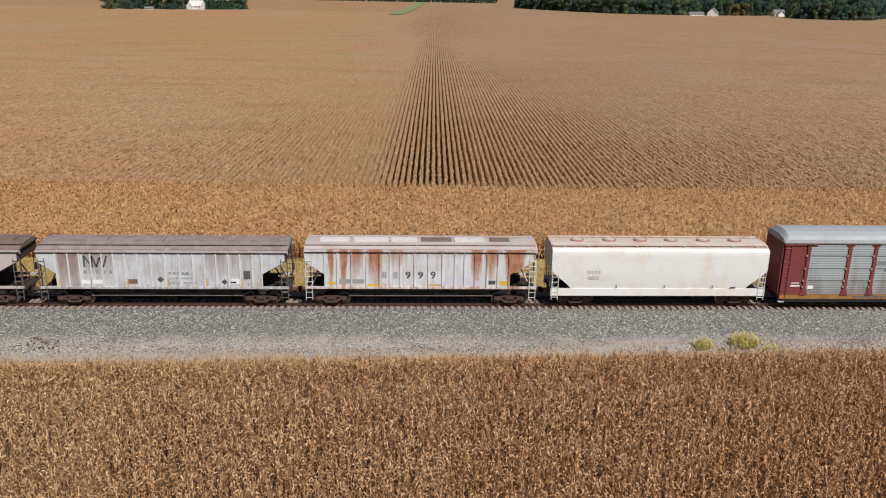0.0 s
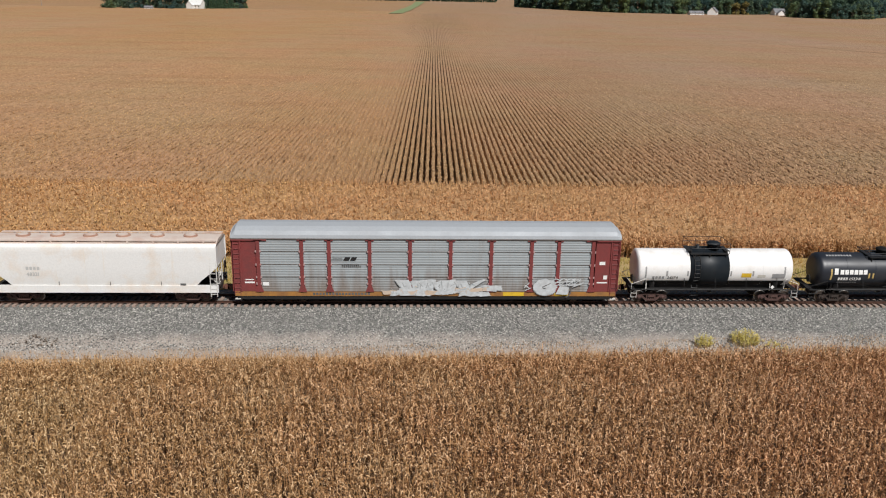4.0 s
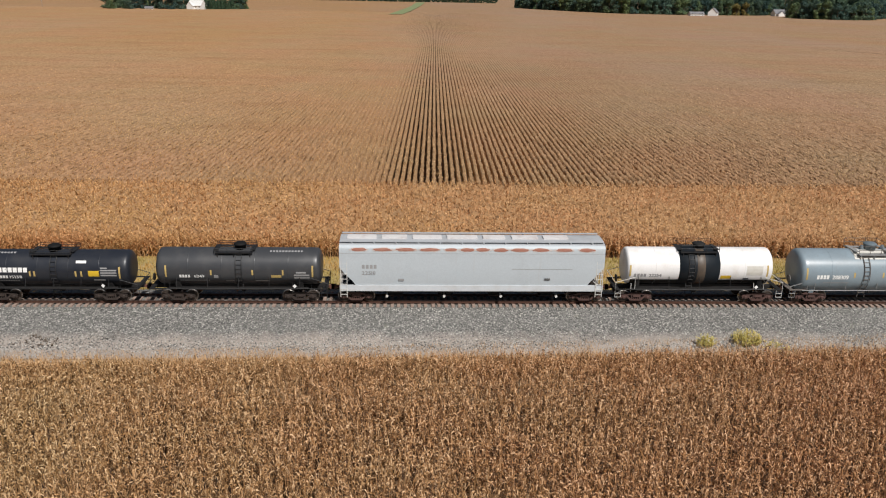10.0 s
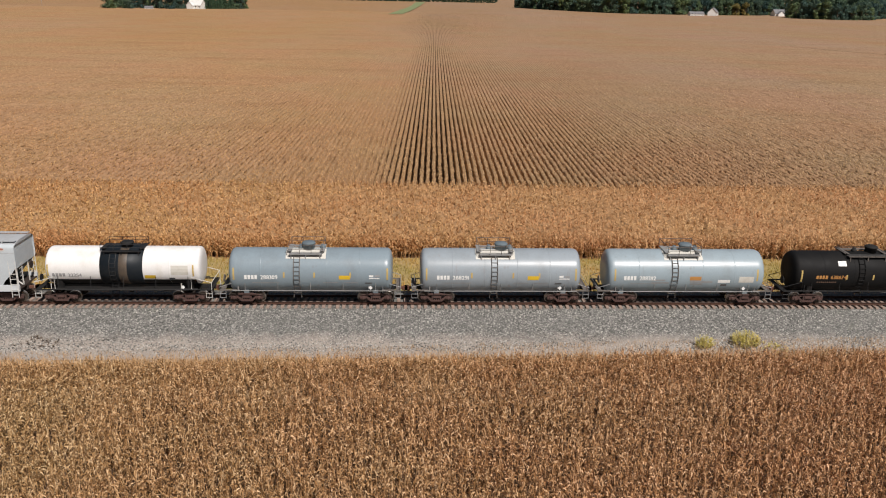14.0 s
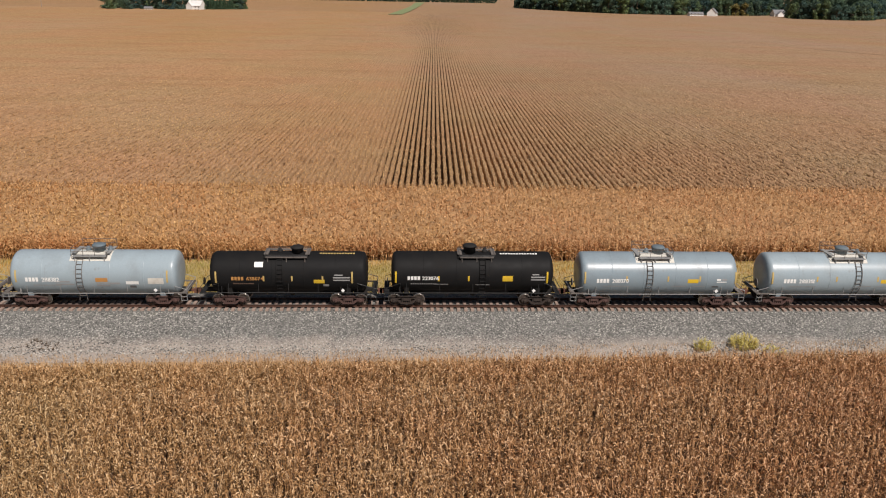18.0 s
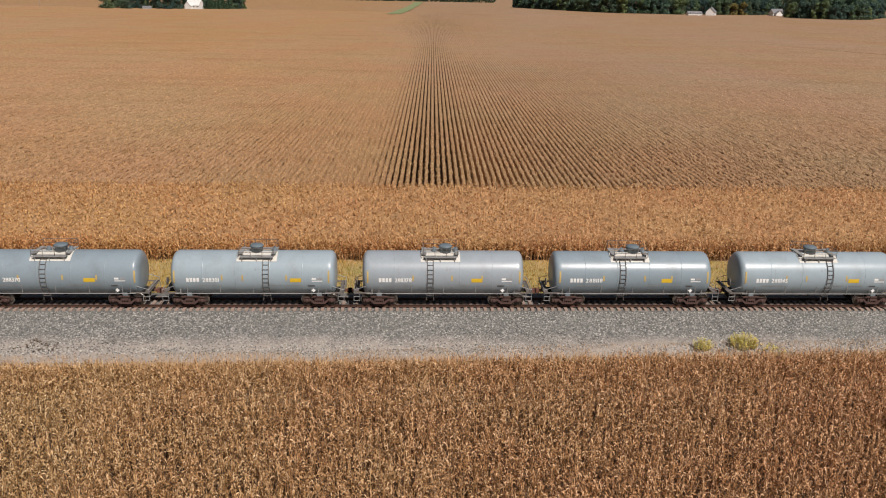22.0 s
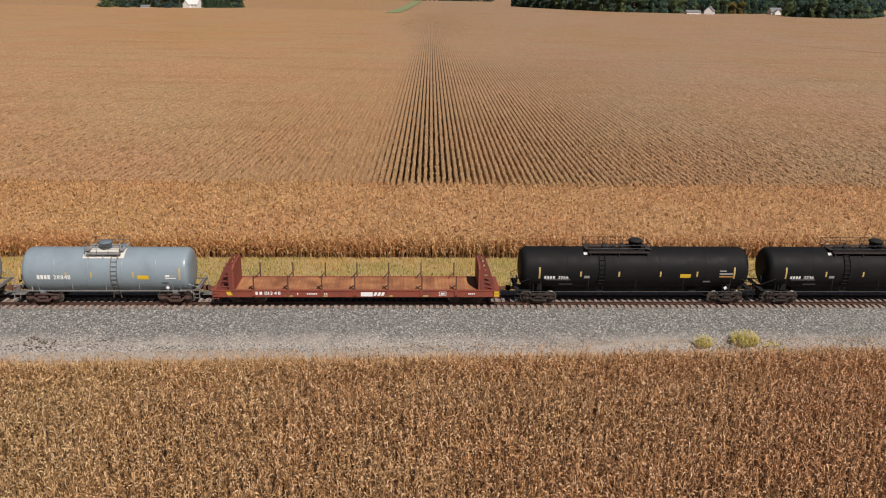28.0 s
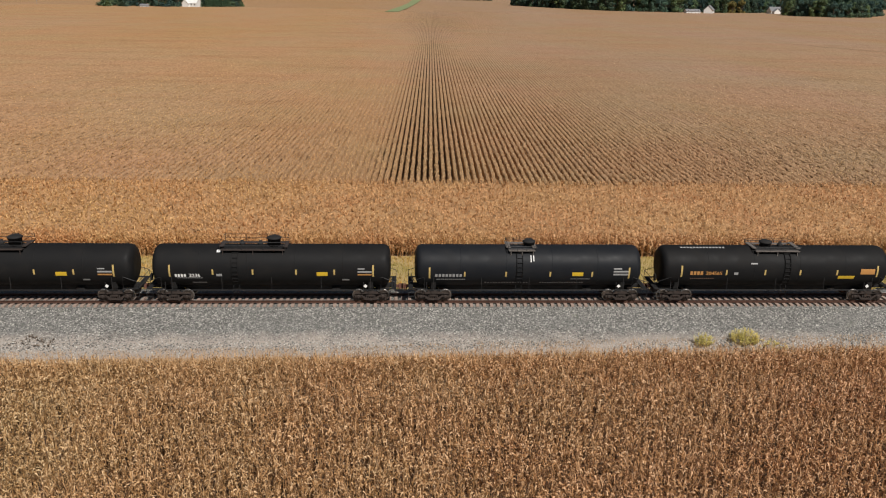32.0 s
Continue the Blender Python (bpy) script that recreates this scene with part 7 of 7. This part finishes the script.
# ---- the train, from its head to its tail as it passes ----
TRAIN = []
NW_RIBS = (-7.45, -6.59, -5.81, -5.03, -4.25, -3.46, -2.68, -1.80, -0.86, 0.07, 1.1, 2.05, 2.84, 3.67, 4.54, 5.34, 6.21, 6.86)
ZIG = ((((0.0, 0.0), (0.0, 1.0)), ((0.0, 1.0), (0.62, 0.0)), ((0.62, 0.0), (0.62, 1.0)), ((0.62, 1.0), (0.95, 0.0)), ((0.95, 0.0), (1.25, 0.85)), ((1.25, 0.85), (1.5, 0.0)), ((1.5, 0.0), (1.85, 1.0))), 0.16)
nw_spec = dict(half=8.75, floor=1.52, eave=4.12, ridge=4.56, panel=(-7.5, 6.9), ribs=NW_RIBS, paint=NW_SIDE, rib_paint=HATCH_WHITE, fascia=EAVE_PALE, roof=DIRTY_ROOF, hatches=[(-7.9, -4.2), (-3.9, -0.2), (0.2, 3.9), (4.2, 7.9)],
               hatch_paint=DIRTY_ROOF, pipe=GEAR_GREY, trucks=13.3, over=18.55, end_paint=GEAR_RUST,
               label="faded grey ribbed covered hopper with dirty dark roof",
               patches=[(-5.76, -5.1, 1.75, 2.05, LETTER), (-4.98, -4.3, 1.75, 2.05, LETTER), (-2.55, -1.9, 1.75, 2.1, GRIME), (4.7, 5.3, 1.75, 2.15, LETTER), (5.55, 6.05, 2.1, 2.75, DARK_MARK), (4.62, 5.02, 1.8, 1.92, DARK_LETTER)]
               + [(x - 0.06, x + 0.06, 1.55, 2.15, AMBER) for x in (-7.3, -5.1, -2.62, 0.26, 2.95, 5.43, 6.8)],
               words=[("diamond", -0.28, 2.08, 0.48, None, DARK_LETTER), ("diamond", 4.2, 1.9, 0.44, None, DARK_LETTER), ("bars", 1.35, 2.4, 0.13, (4, 0.12, 0.06), FAINT), ("bars", 1.3, 1.75, 0.14, (6, 0.11, 0.05), FAINT), ("bars", 0.3, 1.75, 0.14, (5, 0.11, 0.05), FAINT), ("zigzag", -5.55, 2.98, 0.86, ZIG, DARK_LETTER), ("bars", -5.6, 2.5, 0.26, (5, 0.24, 0.2), FAINT), ("bars", 0.3, 2.45, 0.2, (5, 0.2, 0.1), FAINT), ("bars", 0.4, 2.1, 0.12, (8, 0.14, 0.06), FAINT)])
TRAIN.append((ribbed_hopper(dict(nw_spec, paint=RUSTY_ROOF, roof=HATCH_DARK, hatch_paint=HATCH_DARK, patches=(), words=(), label="pale ribbed covered hopper with dark rusty roof")), -35.6))
TRAIN.append((ribbed_hopper(nw_spec), -17.02))
TRAIN.append((ribbed_hopper(dict(half=8.33, floor=1.55, eave=4.22, ridge=4.62, panel=(-6.95, 6.4), ribs=(-6.89, -6.0, -5.0, -3.95, -3.0, -2.26, -1.53, -0.5, 0.5, 1.5, 2.4, 3.09, 3.85, 4.7, 5.5, 6.3),
                                 paint=RUST_RUN, rib_paint=RUST_RUN, roof=RUSTY_ROOF, hatches=[(-7.3, -5.2), (-4.9, -2.4), (-2.2, -0.3), (2.4, 4.6)], more_hatches=[(0.0, 2.2), (5.0, 6.4)], hatch_paint=HATCH_WHITE, pipe=PIPE_WHITE, trucks=13.0, over=17.7, end_paint=PIPE_WHITE,
                                 label="white ribbed covered hopper with heavy rust streaks",
                                 patches=[(-6.75, -6.15, 1.75, 1.95, YELLOW), (-5.9, -5.05, 1.8, 2.13, FAINT), (-4.98, -4.1, 1.8, 2.13, FAINT), (1.6, 2.35, 1.62, 2.25, LILAC), (2.45, 3.05, 1.6, 2.4, LILAC), (3.14, 3.8, 1.6, 2.2, LILAC), (3.9, 4.3, 1.6, 2.05, LILAC), (-3.9, -3.1, 1.58, 1.76, YELLOW), (0.6, 1.4, 1.6, 1.75, AMBER), (4.85, 5.35, 1.75, 2.05, DARK_LETTER), (5.6, 6.25, 1.7, 2.0, YELLOW)],
                                 words=[("text", -2.85, 2.2, 0.52, "8", FAINT), ("text", -2.05, 2.2, 0.52, "8", FAINT), ("text", -1.15, 2.2, 0.55, "9", DARK_LETTER), ("text", -0.25, 2.2, 0.55, "9", DARK_LETTER), ("text", 0.65, 2.2, 0.55, "9", DARK_LETTER)])), 1.19))
TRAIN.append((centre_flow_hopper(dict(half=7.93, floor=0.90, sill_top=1.42, ridge=4.66, notch=1.5, trucks=11.9, over=16.9, bays=3, paint=CREAM, roof=CREAM_ROOF, pipe=PIPE_WHITE, round_hatch=True, posts=9,
                                      hatches=[(x - 0.5, x + 0.5) for x in (-5.9, -3.5, -1.2, 1.1, 3.5, 5.85)], hatch_paint=HATCH_RUST, label="smooth cream covered hopper with rust-blushed roof",
                                      patches=[(3.95, 4.0, 1.5, 1.75, DARK_MARK), (-3.15, -3.1, 1.5, 1.75, DARK_MARK), (0.4, 0.45, 1.5, 1.75, DARK_MARK), (5.3, 5.7, 1.5, 1.62, DARK_MARK)],
                                      words=[("bars", -5.3, 2.6, 0.24, (4, 0.18, 0.07), PALE_LETTER), ("text", -5.3, 2.18, 0.26, "48321", PALE_LETTER)])), 18.51))
TRAIN.append((auto_rack(), 41.33))

WHITE_TANK = dict(full_sill=True, length=11.7, radius=1.36, top=3.83, trucks=9.2, over=13.1, head=0.42, paint=WHITE, frame=UNDER, gear=GEAR_RUST, pipe=PIPE_BLACK, ladder_paint=PIPE_BLACK, deck_paint=PIPE_BLACK, dome_paint=BAND, strip_paint=FAINT)
TRAIN.append((tank_car(dict(WHITE_TANK, pipe=PIPE_WHITE, side_pipe=PIPE_BLACK, dome_up=0.15, band=(-1.94, 0.97, BAND), dome=0.04, deck=(-1.86, 0.89), ladder=-1.41, valves=(-1.1,), rail_height=0.75, strips=(-5.2, -3.64, -2.1, 1.1, 2.75, 5.1),
                            patches=[(1.89, 2.63, -0.42, -0.08, YELLOW), (4.18, 5.13, -0.5, -0.12, FAINT), (3.1, 3.7, -0.45, -0.2, CREAM_PATCH), (-5.2, 5.2, -2.1, -0.74, UNDER)],
                            words=[("bars", -4.7, -0.55, 0.22, (4, 0.16, 0.08), FAINT), ("text", -3.6, -0.55, 0.22, "24274", DARK_MARK)],
                            label="white tank car with a broad black middle band")), 62.44))
SHORT_BLACK = dict(full_sill=True, length=10.7, radius=1.28, top=3.57, trucks=7.7, over=12.6, head=0.6, frame=UNDER, gear=GEAR, pipe=PIPE_BLACK, ladder_paint=PIPE_BLACK, deck_paint=PIPE_BLACK, dome_paint=BLACK)
TRAIN.append((tank_car(dict(SHORT_BLACK, paint=NAVY, dome=-0.15, deck=(-1.5, 1.25), ladder=0.07, strips=(-4.4, -1.55, -1.25, 1.61, 2.0, 4.65), rail_height=0.3,
                            patches=[(1.64, 2.35, 0.66, 0.86, LETTER), (2.48, 3.24, -0.3, 0.12, YELLOW), (3.32, 4.45, -0.28, -0.16, FAINT), (3.32, 4.45, -0.08, 0.02, FAINT), (3.32, 4.45, 0.1, 0.2, FAINT), (3.32, 3.8, 0.27, 0.36, FAINT), (-4.19, -3.9, -0.02, 0.45, LETTER), (2.8, 3.6, -0.68, -0.56, FAINT)],
                            words=[("bars", -3.75, 0.0, 0.34, (6, 0.28, 0.07), LETTER), ("bars", -3.86, -0.48, 0.24, (4, 0.15, 0.05), LETTER), ("text", -2.98, -0.48, 0.25, "15138", LETTER), ("bars", -3.86, -0.75, 0.1, (9, 0.12, 0.05), FAINT), ("bars", -4.6, 1.48, 0.18, (9, 0.15, 0.07), FAINT)],
                            label="glossy blue-black short tank car with white lettering")), 75.5))
TRAIN.append((tank_car(dict(SHORT_BLACK, length=11.75, radius=1.34, top=3.78, trucks=8.7, over=13.3, paint=CHARCOAL, dome=0.02, deck=(-1.6, 1.0), ladder=0.05, strips=(-5.06, -1.9, 1.02, 3.17, 5.27), rail_height=0.3,
                            patches=[(2.34, 3.06, -0.52, -0.3, AMBER), (3.95, 5.05, -0.6, -0.46, FAINT), (3.95, 5.05, -0.38, -0.24, FAINT), (4.1, 4.8, -0.16, -0.04, FAINT), (-1.7, -1.4, -0.55, -0.3, FAINT), (-0.9, -0.3, -0.9, -0.82, FAINT), (1.2, 2.2, -0.9, -0.8, FAINT)],
                            words=[("bars", -4.13, -0.52, 0.24, (4, 0.15, 0.05), LETTER), ("text", -3.1, -0.52, 0.25, "6249", LETTER), ("bars", -4.1, -0.85, 0.1, (14, 0.1, 0.05), FAINT), ("bars", 2.2, 1.5, 0.18, (11, 0.14, 0.08), FAINT)],
                            label="matt charcoal tank car with white lettering")), 88.46))
TRAIN.append((centre_flow_hopper(dict(half=9.5, floor=1.04, sill_top=1.46, ridge=4.62, notch=1.15, trucks=16.7, over=20.3, bays=4, paint=LIGHT_GREY, roof=ROOF_GREY, sill_paint=SILL_WHITE, pipe=PIPE_WHITE, posts=12, seam=3.89,
                                      hatches=[(-9.0, -6.9), (-6.5, -4.7), (-4.3, -2.2), (-1.8, 0.4), (0.8, 2.4), (2.9, 4.8), (5.2, 7.0)], hatch_paint=HATCH_WHITE, brackets=(-6.13, -1.99, 2.13, 6.19),
                                      rust=[(-8.09, 1.15), (-6.43, 1.3), (-4.78, 1.4), (-3.08, 1.35), (-1.61, 0.85), (-0.42, 1.0), (0.69, 1.0), (1.97, 1.0), (3.36, 1.35), (4.89, 1.25), (6.53, 1.2), (8.18, 1.1)],
                                      words=[("bars", -7.9, 2.75, 0.28, (4, 0.2, 0.08), FAINT), ("text", -7.9, 2.3, 0.28, "22510", FAINT)], patches=[(5.2, 5.6, 1.9, 2.05, DARK_MARK), (-5.3, -4.9, 1.85, 2.0, FAINT), (2.8, 7.2, 2.72, 2.75, FAINT)],
                                      label="long light-grey covered hopper with rust-red patches under its roof")), 105.17))
TRAIN.append((tank_car(dict(WHITE_TANK, length=10.95, top=3.94, trucks=9.1, pipe=PIPE_WHITE, side_pipe=PIPE_BLACK, ladder_paint=PIPE_BLACK, stripe=(-0.26, 0.34), band=(-1.57, 1.42, BAND), dome=0.1, deck=(-1.44, 1.27), ladder=-0.67, rail_height=0.5, dome_paint=UNDER, strip_paint=AMBER, strips=(-5.18, 4.95),
                            patches=[(1.52, 2.3, -0.68, -0.38, YELLOW), (1.28, 1.4, -0.4, 0.1, YELLOW), (3.4, 4.6, -0.35, 0.35, CREAM_PATCH), (3.22, 3.62, -0.75, -0.6, DARK_LETTER), (-5.1, 5.1, -2.1, -0.78, UNDER)],
                            words=[("bars", -4.9, -0.5, 0.26, (4, 0.18, 0.06), FAINT), ("text", -3.8, -0.5, 0.26, "22254", FAINT)],
                            label="white tank car with a stained black middle band")), 121.85))


def grey_tank(mid, number, shift=0.0, paint=GREY, ladder=-0.95, dome=0.12, yellow=(2.05, 2.85), strips=(-5.4, -2.0, 0.5, 2.75, 5.35), mark_paint=YELLOW, note="clean"):
    tone = "neutral grey" if paint is GREY_LILAC else "blue-grey"
    spec = dict(length=11.75, radius=1.6, top=3.87, trucks=9.3, over=13.62, head=0.62, paint=paint, frame=GEAR_GREY, gear=GEAR_RUST, saddle_paint=paint, patch=(-1.75 + shift, 1.1 + shift), dome=dome, deck=(-1.5 + shift, 0.85 + shift), ladder=ladder, valves=(-0.75 + shift, 0.8 + shift),
                dome_paint=DOME_GREY, dome_up=0.1, deck_paint=PIPE, ladder_paint=GEAR_GREY, rail_paint=GEAR_GREY, rail_height=0.62, strips=strips, strip_paint=AMBER, strip_up=0.33, squeeze=0.92, belly=1.1,
                patches=[(*yellow, -0.25, 0.05, mark_paint), (4.2, 4.95, -0.20, -0.13, LETTER), (4.2, 4.5, -0.06, 0.08, LETTER), (4.6, 4.95, -0.06, 0.08, FAINT), (0.9, 2.0, -0.55, -0.49, FAINT), (2.4, 3.4, -0.55, -0.5, FAINT), (3.9, 4.4, -0.62, -0.5, DARK_MARK)],
                words=[("bars", -4.65, -0.24, 0.31, (4, 0.18, 0.06), LETTER), ("text", -3.52, -0.24, 0.32, number, LETTER), ("bars", -4.1, -0.58, 0.1, (13, 0.1, 0.05), FAINT)],
                label=f"{tone} tank car, {note}, with off-white manway patch")
    if note == "stained heads":
        spec["patches"] = [spec["patches"][0], (3.85, 4.95, -0.42, 0.05, CREAM_PATCH), (2.3, 3.2, -0.45, -0.2, LETTER), (2.55, 3.0, -0.75, -0.55, DARK_MARK), (0.25, 1.9, -0.45, -0.3, FAINT), (0.25, 1.2, -0.62, -0.5, FAINT), (-2.6, -1.6, -0.3, -0.18, FAINT), (-2.6, -1.3, -0.52, -0.4, FAINT)]
    TRAIN.append((tank_car(spec), mid))


grey_tank(135.08, "288309", dome=-0.2, strips=(-5.4, -1.85, 0.3, 2.85, 5.5))
grey_tank(148.8, "288291", -0.1, GREY_LILAC, -0.5, 0.05, (1.9, 2.7), (-5.4, -2.15, 0.85, 2.75, 5.4), note="pale")
grey_tank(162.38, "288382", 0.1, GREY_PALE, -0.9, 0.12, (0.2, 1.05), (-5.3, 5.2), ORANGE, "stained heads")
BLACK_TANK = dict(length=11.3, radius=1.46, top=3.81, trucks=8.5, over=13.35, head=0.6, paint=BLACK, frame=UNDER, gear=GEAR, pipe=PIPE_BLACK, ladder_paint=BLACK, dome_paint=UNDER, rail_height=0.15)
TRAIN.append((tank_car(dict(BLACK_TANK, dome_up=0.05, dome=0.55, valves=(-0.7,), deck=(-1.6, 1.35), deck_paint=GEAR_GREY, ladder=-0.6, strips=(-5.11, -1.73, 0.28, 2.46, 4.57), gear=GEAR_RUST,
                            patches=[(-2.39, -1.77, 0.73, 1.13, LETTER), (1.83, 2.6, -0.48, -0.18, YELLOW), (3.21, 4.41, -0.27, -0.17, FAINT), (3.21, 4.41, -0.07, 0.03, FAINT), (3.3, 3.9, 0.13, 0.21, FAINT), (2.5, 2.9, -0.77, -0.57, FAINT)],
                            words=[("bars", -4.02, -0.24, 0.27, (4, 0.17, 0.06), ORANGE), ("text", -2.95, -0.24, 0.28, "638674", ORANGE), ("bars", -3.9, -0.57, 0.1, (10, 0.1, 0.05), GRIME), ("bars", 2.2, 1.93, 0.18, (13, 0.13, 0.07), AMBER)],
                            label="matt black tank car with orange lettering and white sign")), 176.07))
TRAIN.append((tank_car(dict(BLACK_TANK, length=11.85, top=3.85, trucks=9.6, over=13.5, dome=-0.2, dome_up=0.18, valves=(0.9,), deck=(-0.95, 1.5), deck_paint=GEAR_GREY, ladder=0.7, strips=(-5.57, -2.48, -0.31, 2.2, 5.4), strip_paint=YELLOW,
                            patches=[(2.14, 2.88, -0.32, 0.1, YELLOW), (4.22, 5.24, -0.24, -0.14, FAINT), (4.22, 5.24, -0.04, 0.06, FAINT), (4.3, 4.8, 0.16, 0.24, FAINT), (0.2, 1.2, -0.67, -0.60, FAINT), (-2.8, -1.8, -0.62, -0.56, FAINT)],
                            words=[("bars", -4.73, -0.22, 0.28, (4, 0.18, 0.06), LETTER), ("text", -3.68, -0.22, 0.28, "223076", LETTER), ("bars", -4.5, -0.60, 0.1, (12, 0.1, 0.06), FAINT), ("bars", 2.0, 1.90, 0.18, (14, 0.13, 0.07), LETTER)],
                            label="black tank car with white lettering and bright yellow marks")), 189.35))
grey_tank(203.0, "288370", ladder=-0.75, strips=(-5.5, -2.45, 0.6, 2.95, 5.6))
grey_tank(216.86, "288301", 0.6, GREY_PALE, 0.94, 0.15, (2.65, 3.45), (-5.5, -2.15, -0.7, 2.4, 5.4), note="pale")
grey_tank(230.5, "288378", 0.1, GREY_LILAC, -0.95, 0.15, (2.0, 2.8), (-5.45, -2.2, 0.6, 2.78, 5.5), note="faded")
grey_tank(244.35, "288118", 0.1, GREY, -0.8, 0.15, (2.05, 2.85), (-5.4, -2.2, 0.82, 2.8, 5.45))
grey_tank(258.1, "288145", 0.4, GREY_PALE, 0.85, -0.2, (2.25, 3.05), (-5.45, -2.4, -0.9, 2.1, 5.3), note="pale")
grey_tank(272.2, "288411", 0.2, GREY, 0.65, -0.25, (2.25, 3.05), (-5.8, -2.65, -0.92, 1.98, 5.2), note="plain")
TRAIN.append((bulkhead_flat(), 289.88))
LONG_BLACK = dict(length=16.9, radius=1.49, top=4.01, trucks=14.0, over=18.35, head=0.75, paint=BLACK, frame=UNDER, gear=GEAR, pipe=PIPE_BLACK, ladder_paint=BLACK, deck_paint=GEAR, dome_paint=UNDER, belly=1.05)
for mid, number, note in ((310.11, "3266", "ahead of its twin"), (328.28, "3236", "behind its twin")):
    TRAIN.append((tank_car(dict(LONG_BLACK, dome=0.1, dome_up=0.22, valves=(-2.2, -0.9), deck=(-3.55, 0.95), ladder=-2.55, rail_height=0.55, strips=(-7.1, -4.1, -1.3, 1.75, 4.45, 7.2),
                                patches=[(3.2, 3.98, -0.40, -0.10, YELLOW), (6.1, 7.1, -0.36, -0.24, ORANGE), (6.1, 7.1, -0.14, -0.02, FAINT), (6.1, 6.6, 0.10, 0.18, FAINT), (-3.85, -3.55, 1.36, 1.61, LETTER), (-3.85, -3.45, -0.44, -0.24, FAINT), (5.0, 5.5, -0.84, -0.69, FAINT), (-5.6, -4.6, -1.14, -1.02, FAINT)],
                                words=[("bars", -6.75, -0.50, 0.24, (4, 0.15, 0.06), LETTER), ("text", -5.75, -0.50, 0.27, number, LETTER), ("bars", -6.6, -0.62, 0.08, (12, 0.1, 0.05), FAINT)],
                                label=f"long black tank car with railed top platform, {note}")), mid))
TRAIN.append((tank_car(dict(LONG_BLACK, length=16.5, trucks=13.8, over=18.1, paint=NAVY_DULL, dome=0.06, deck=(-1.5, 0.4), deck_paint=GEAR_GREY, ladder=-0.72, rail_height=0.3, strip_up=0.0, strips=(-7.2, -4.68, -1.7, 1.5, 4.55, 7.25),
                            patches=[(3.1, 3.9, -0.40, -0.10, YELLOW), (6.1, 7.2, -0.34, -0.20, FAINT), (6.1, 7.2, -0.10, 0.02, FAINT), (6.1, 6.7, 0.12, 0.22, FAINT), (0.06, 0.12, 0.66, 1.16, LETTER), (0.26, 0.32, 0.71, 1.16, LETTER), (3.0, 4.4, -0.69, -0.63, FAINT)],
                            words=[("bars", -6.8, -0.48, 0.24, (8, 0.17, 0.08), FAINT), ("bars", -6.7, -0.76, 0.1, (14, 0.1, 0.05), FAINT), ("bars", -3.2, -1.14, 0.12, (16, 0.12, 0.08), FAINT), ("bars", 0.8, -1.14, 0.12, (18, 0.12, 0.06), FAINT)],
                            label="long blue-black tank car with a short platform")), 346.71))
TRAIN.append((tank_car(dict(LONG_BLACK, length=17.0, trucks=14.5, over=18.6, dome=-0.53, valves=(0.6,), deck=(-1.6, 1.65), deck_paint=GEAR_GREY, ladder=0.75, rail_height=0.3, strips=(-7.08, -3.77, -0.9, 1.72, 4.48, 7.5), strip_paint=AMBER,
                            patches=[(4.62, 5.85, -0.62, -0.36, YELLOW), (6.23, 7.3, -0.24, 0.18, ORANGE), (-3.2, -2.9, -0.29, -0.09, FAINT), (-2.0, -1.5, 0.51, 0.61, FAINT)],
                            words=[("bars", -6.45, -0.29, 0.28, (4, 0.19, 0.06), ORANGE), ("text", -5.3, -0.29, 0.28, "204565", ORANGE), ("bars", -6.4, -0.64, 0.08, (12, 0.1, 0.05), GRIME), ("bars", -7.0, 1.91, 0.18, (14, 0.16, 0.08), FAINT)],
                            label="long black tank car with orange lettering")), 364.9))


# ---- the train rolls ----
def motions():
    steps = [0.5 * k for k in range(65)]
    for car, x in TRAIN:
        walk(car, [(t, pose(x + train_shift(t), 0, 0)) for t in steps])
    turns = [k / FPS for k in range(32 * FPS + 1)]
    for group, x in ((LEADING, -0.885), (TRAILING, 0.885)):
        walk(group[0], [(t, pose(x, 0, 0.42) @ Matrix.Rotation(train_shift(t) / 0.42, 4, "Y")) for t in turns])
        keys = group[0].animation_data
        for w in group[1:]:
            w.rotation_mode = "QUATERNION"
            w.animation_data_create()
            w.animation_data.action = keys.action
            w.animation_data.action_slot = keys.action_slot


motions()
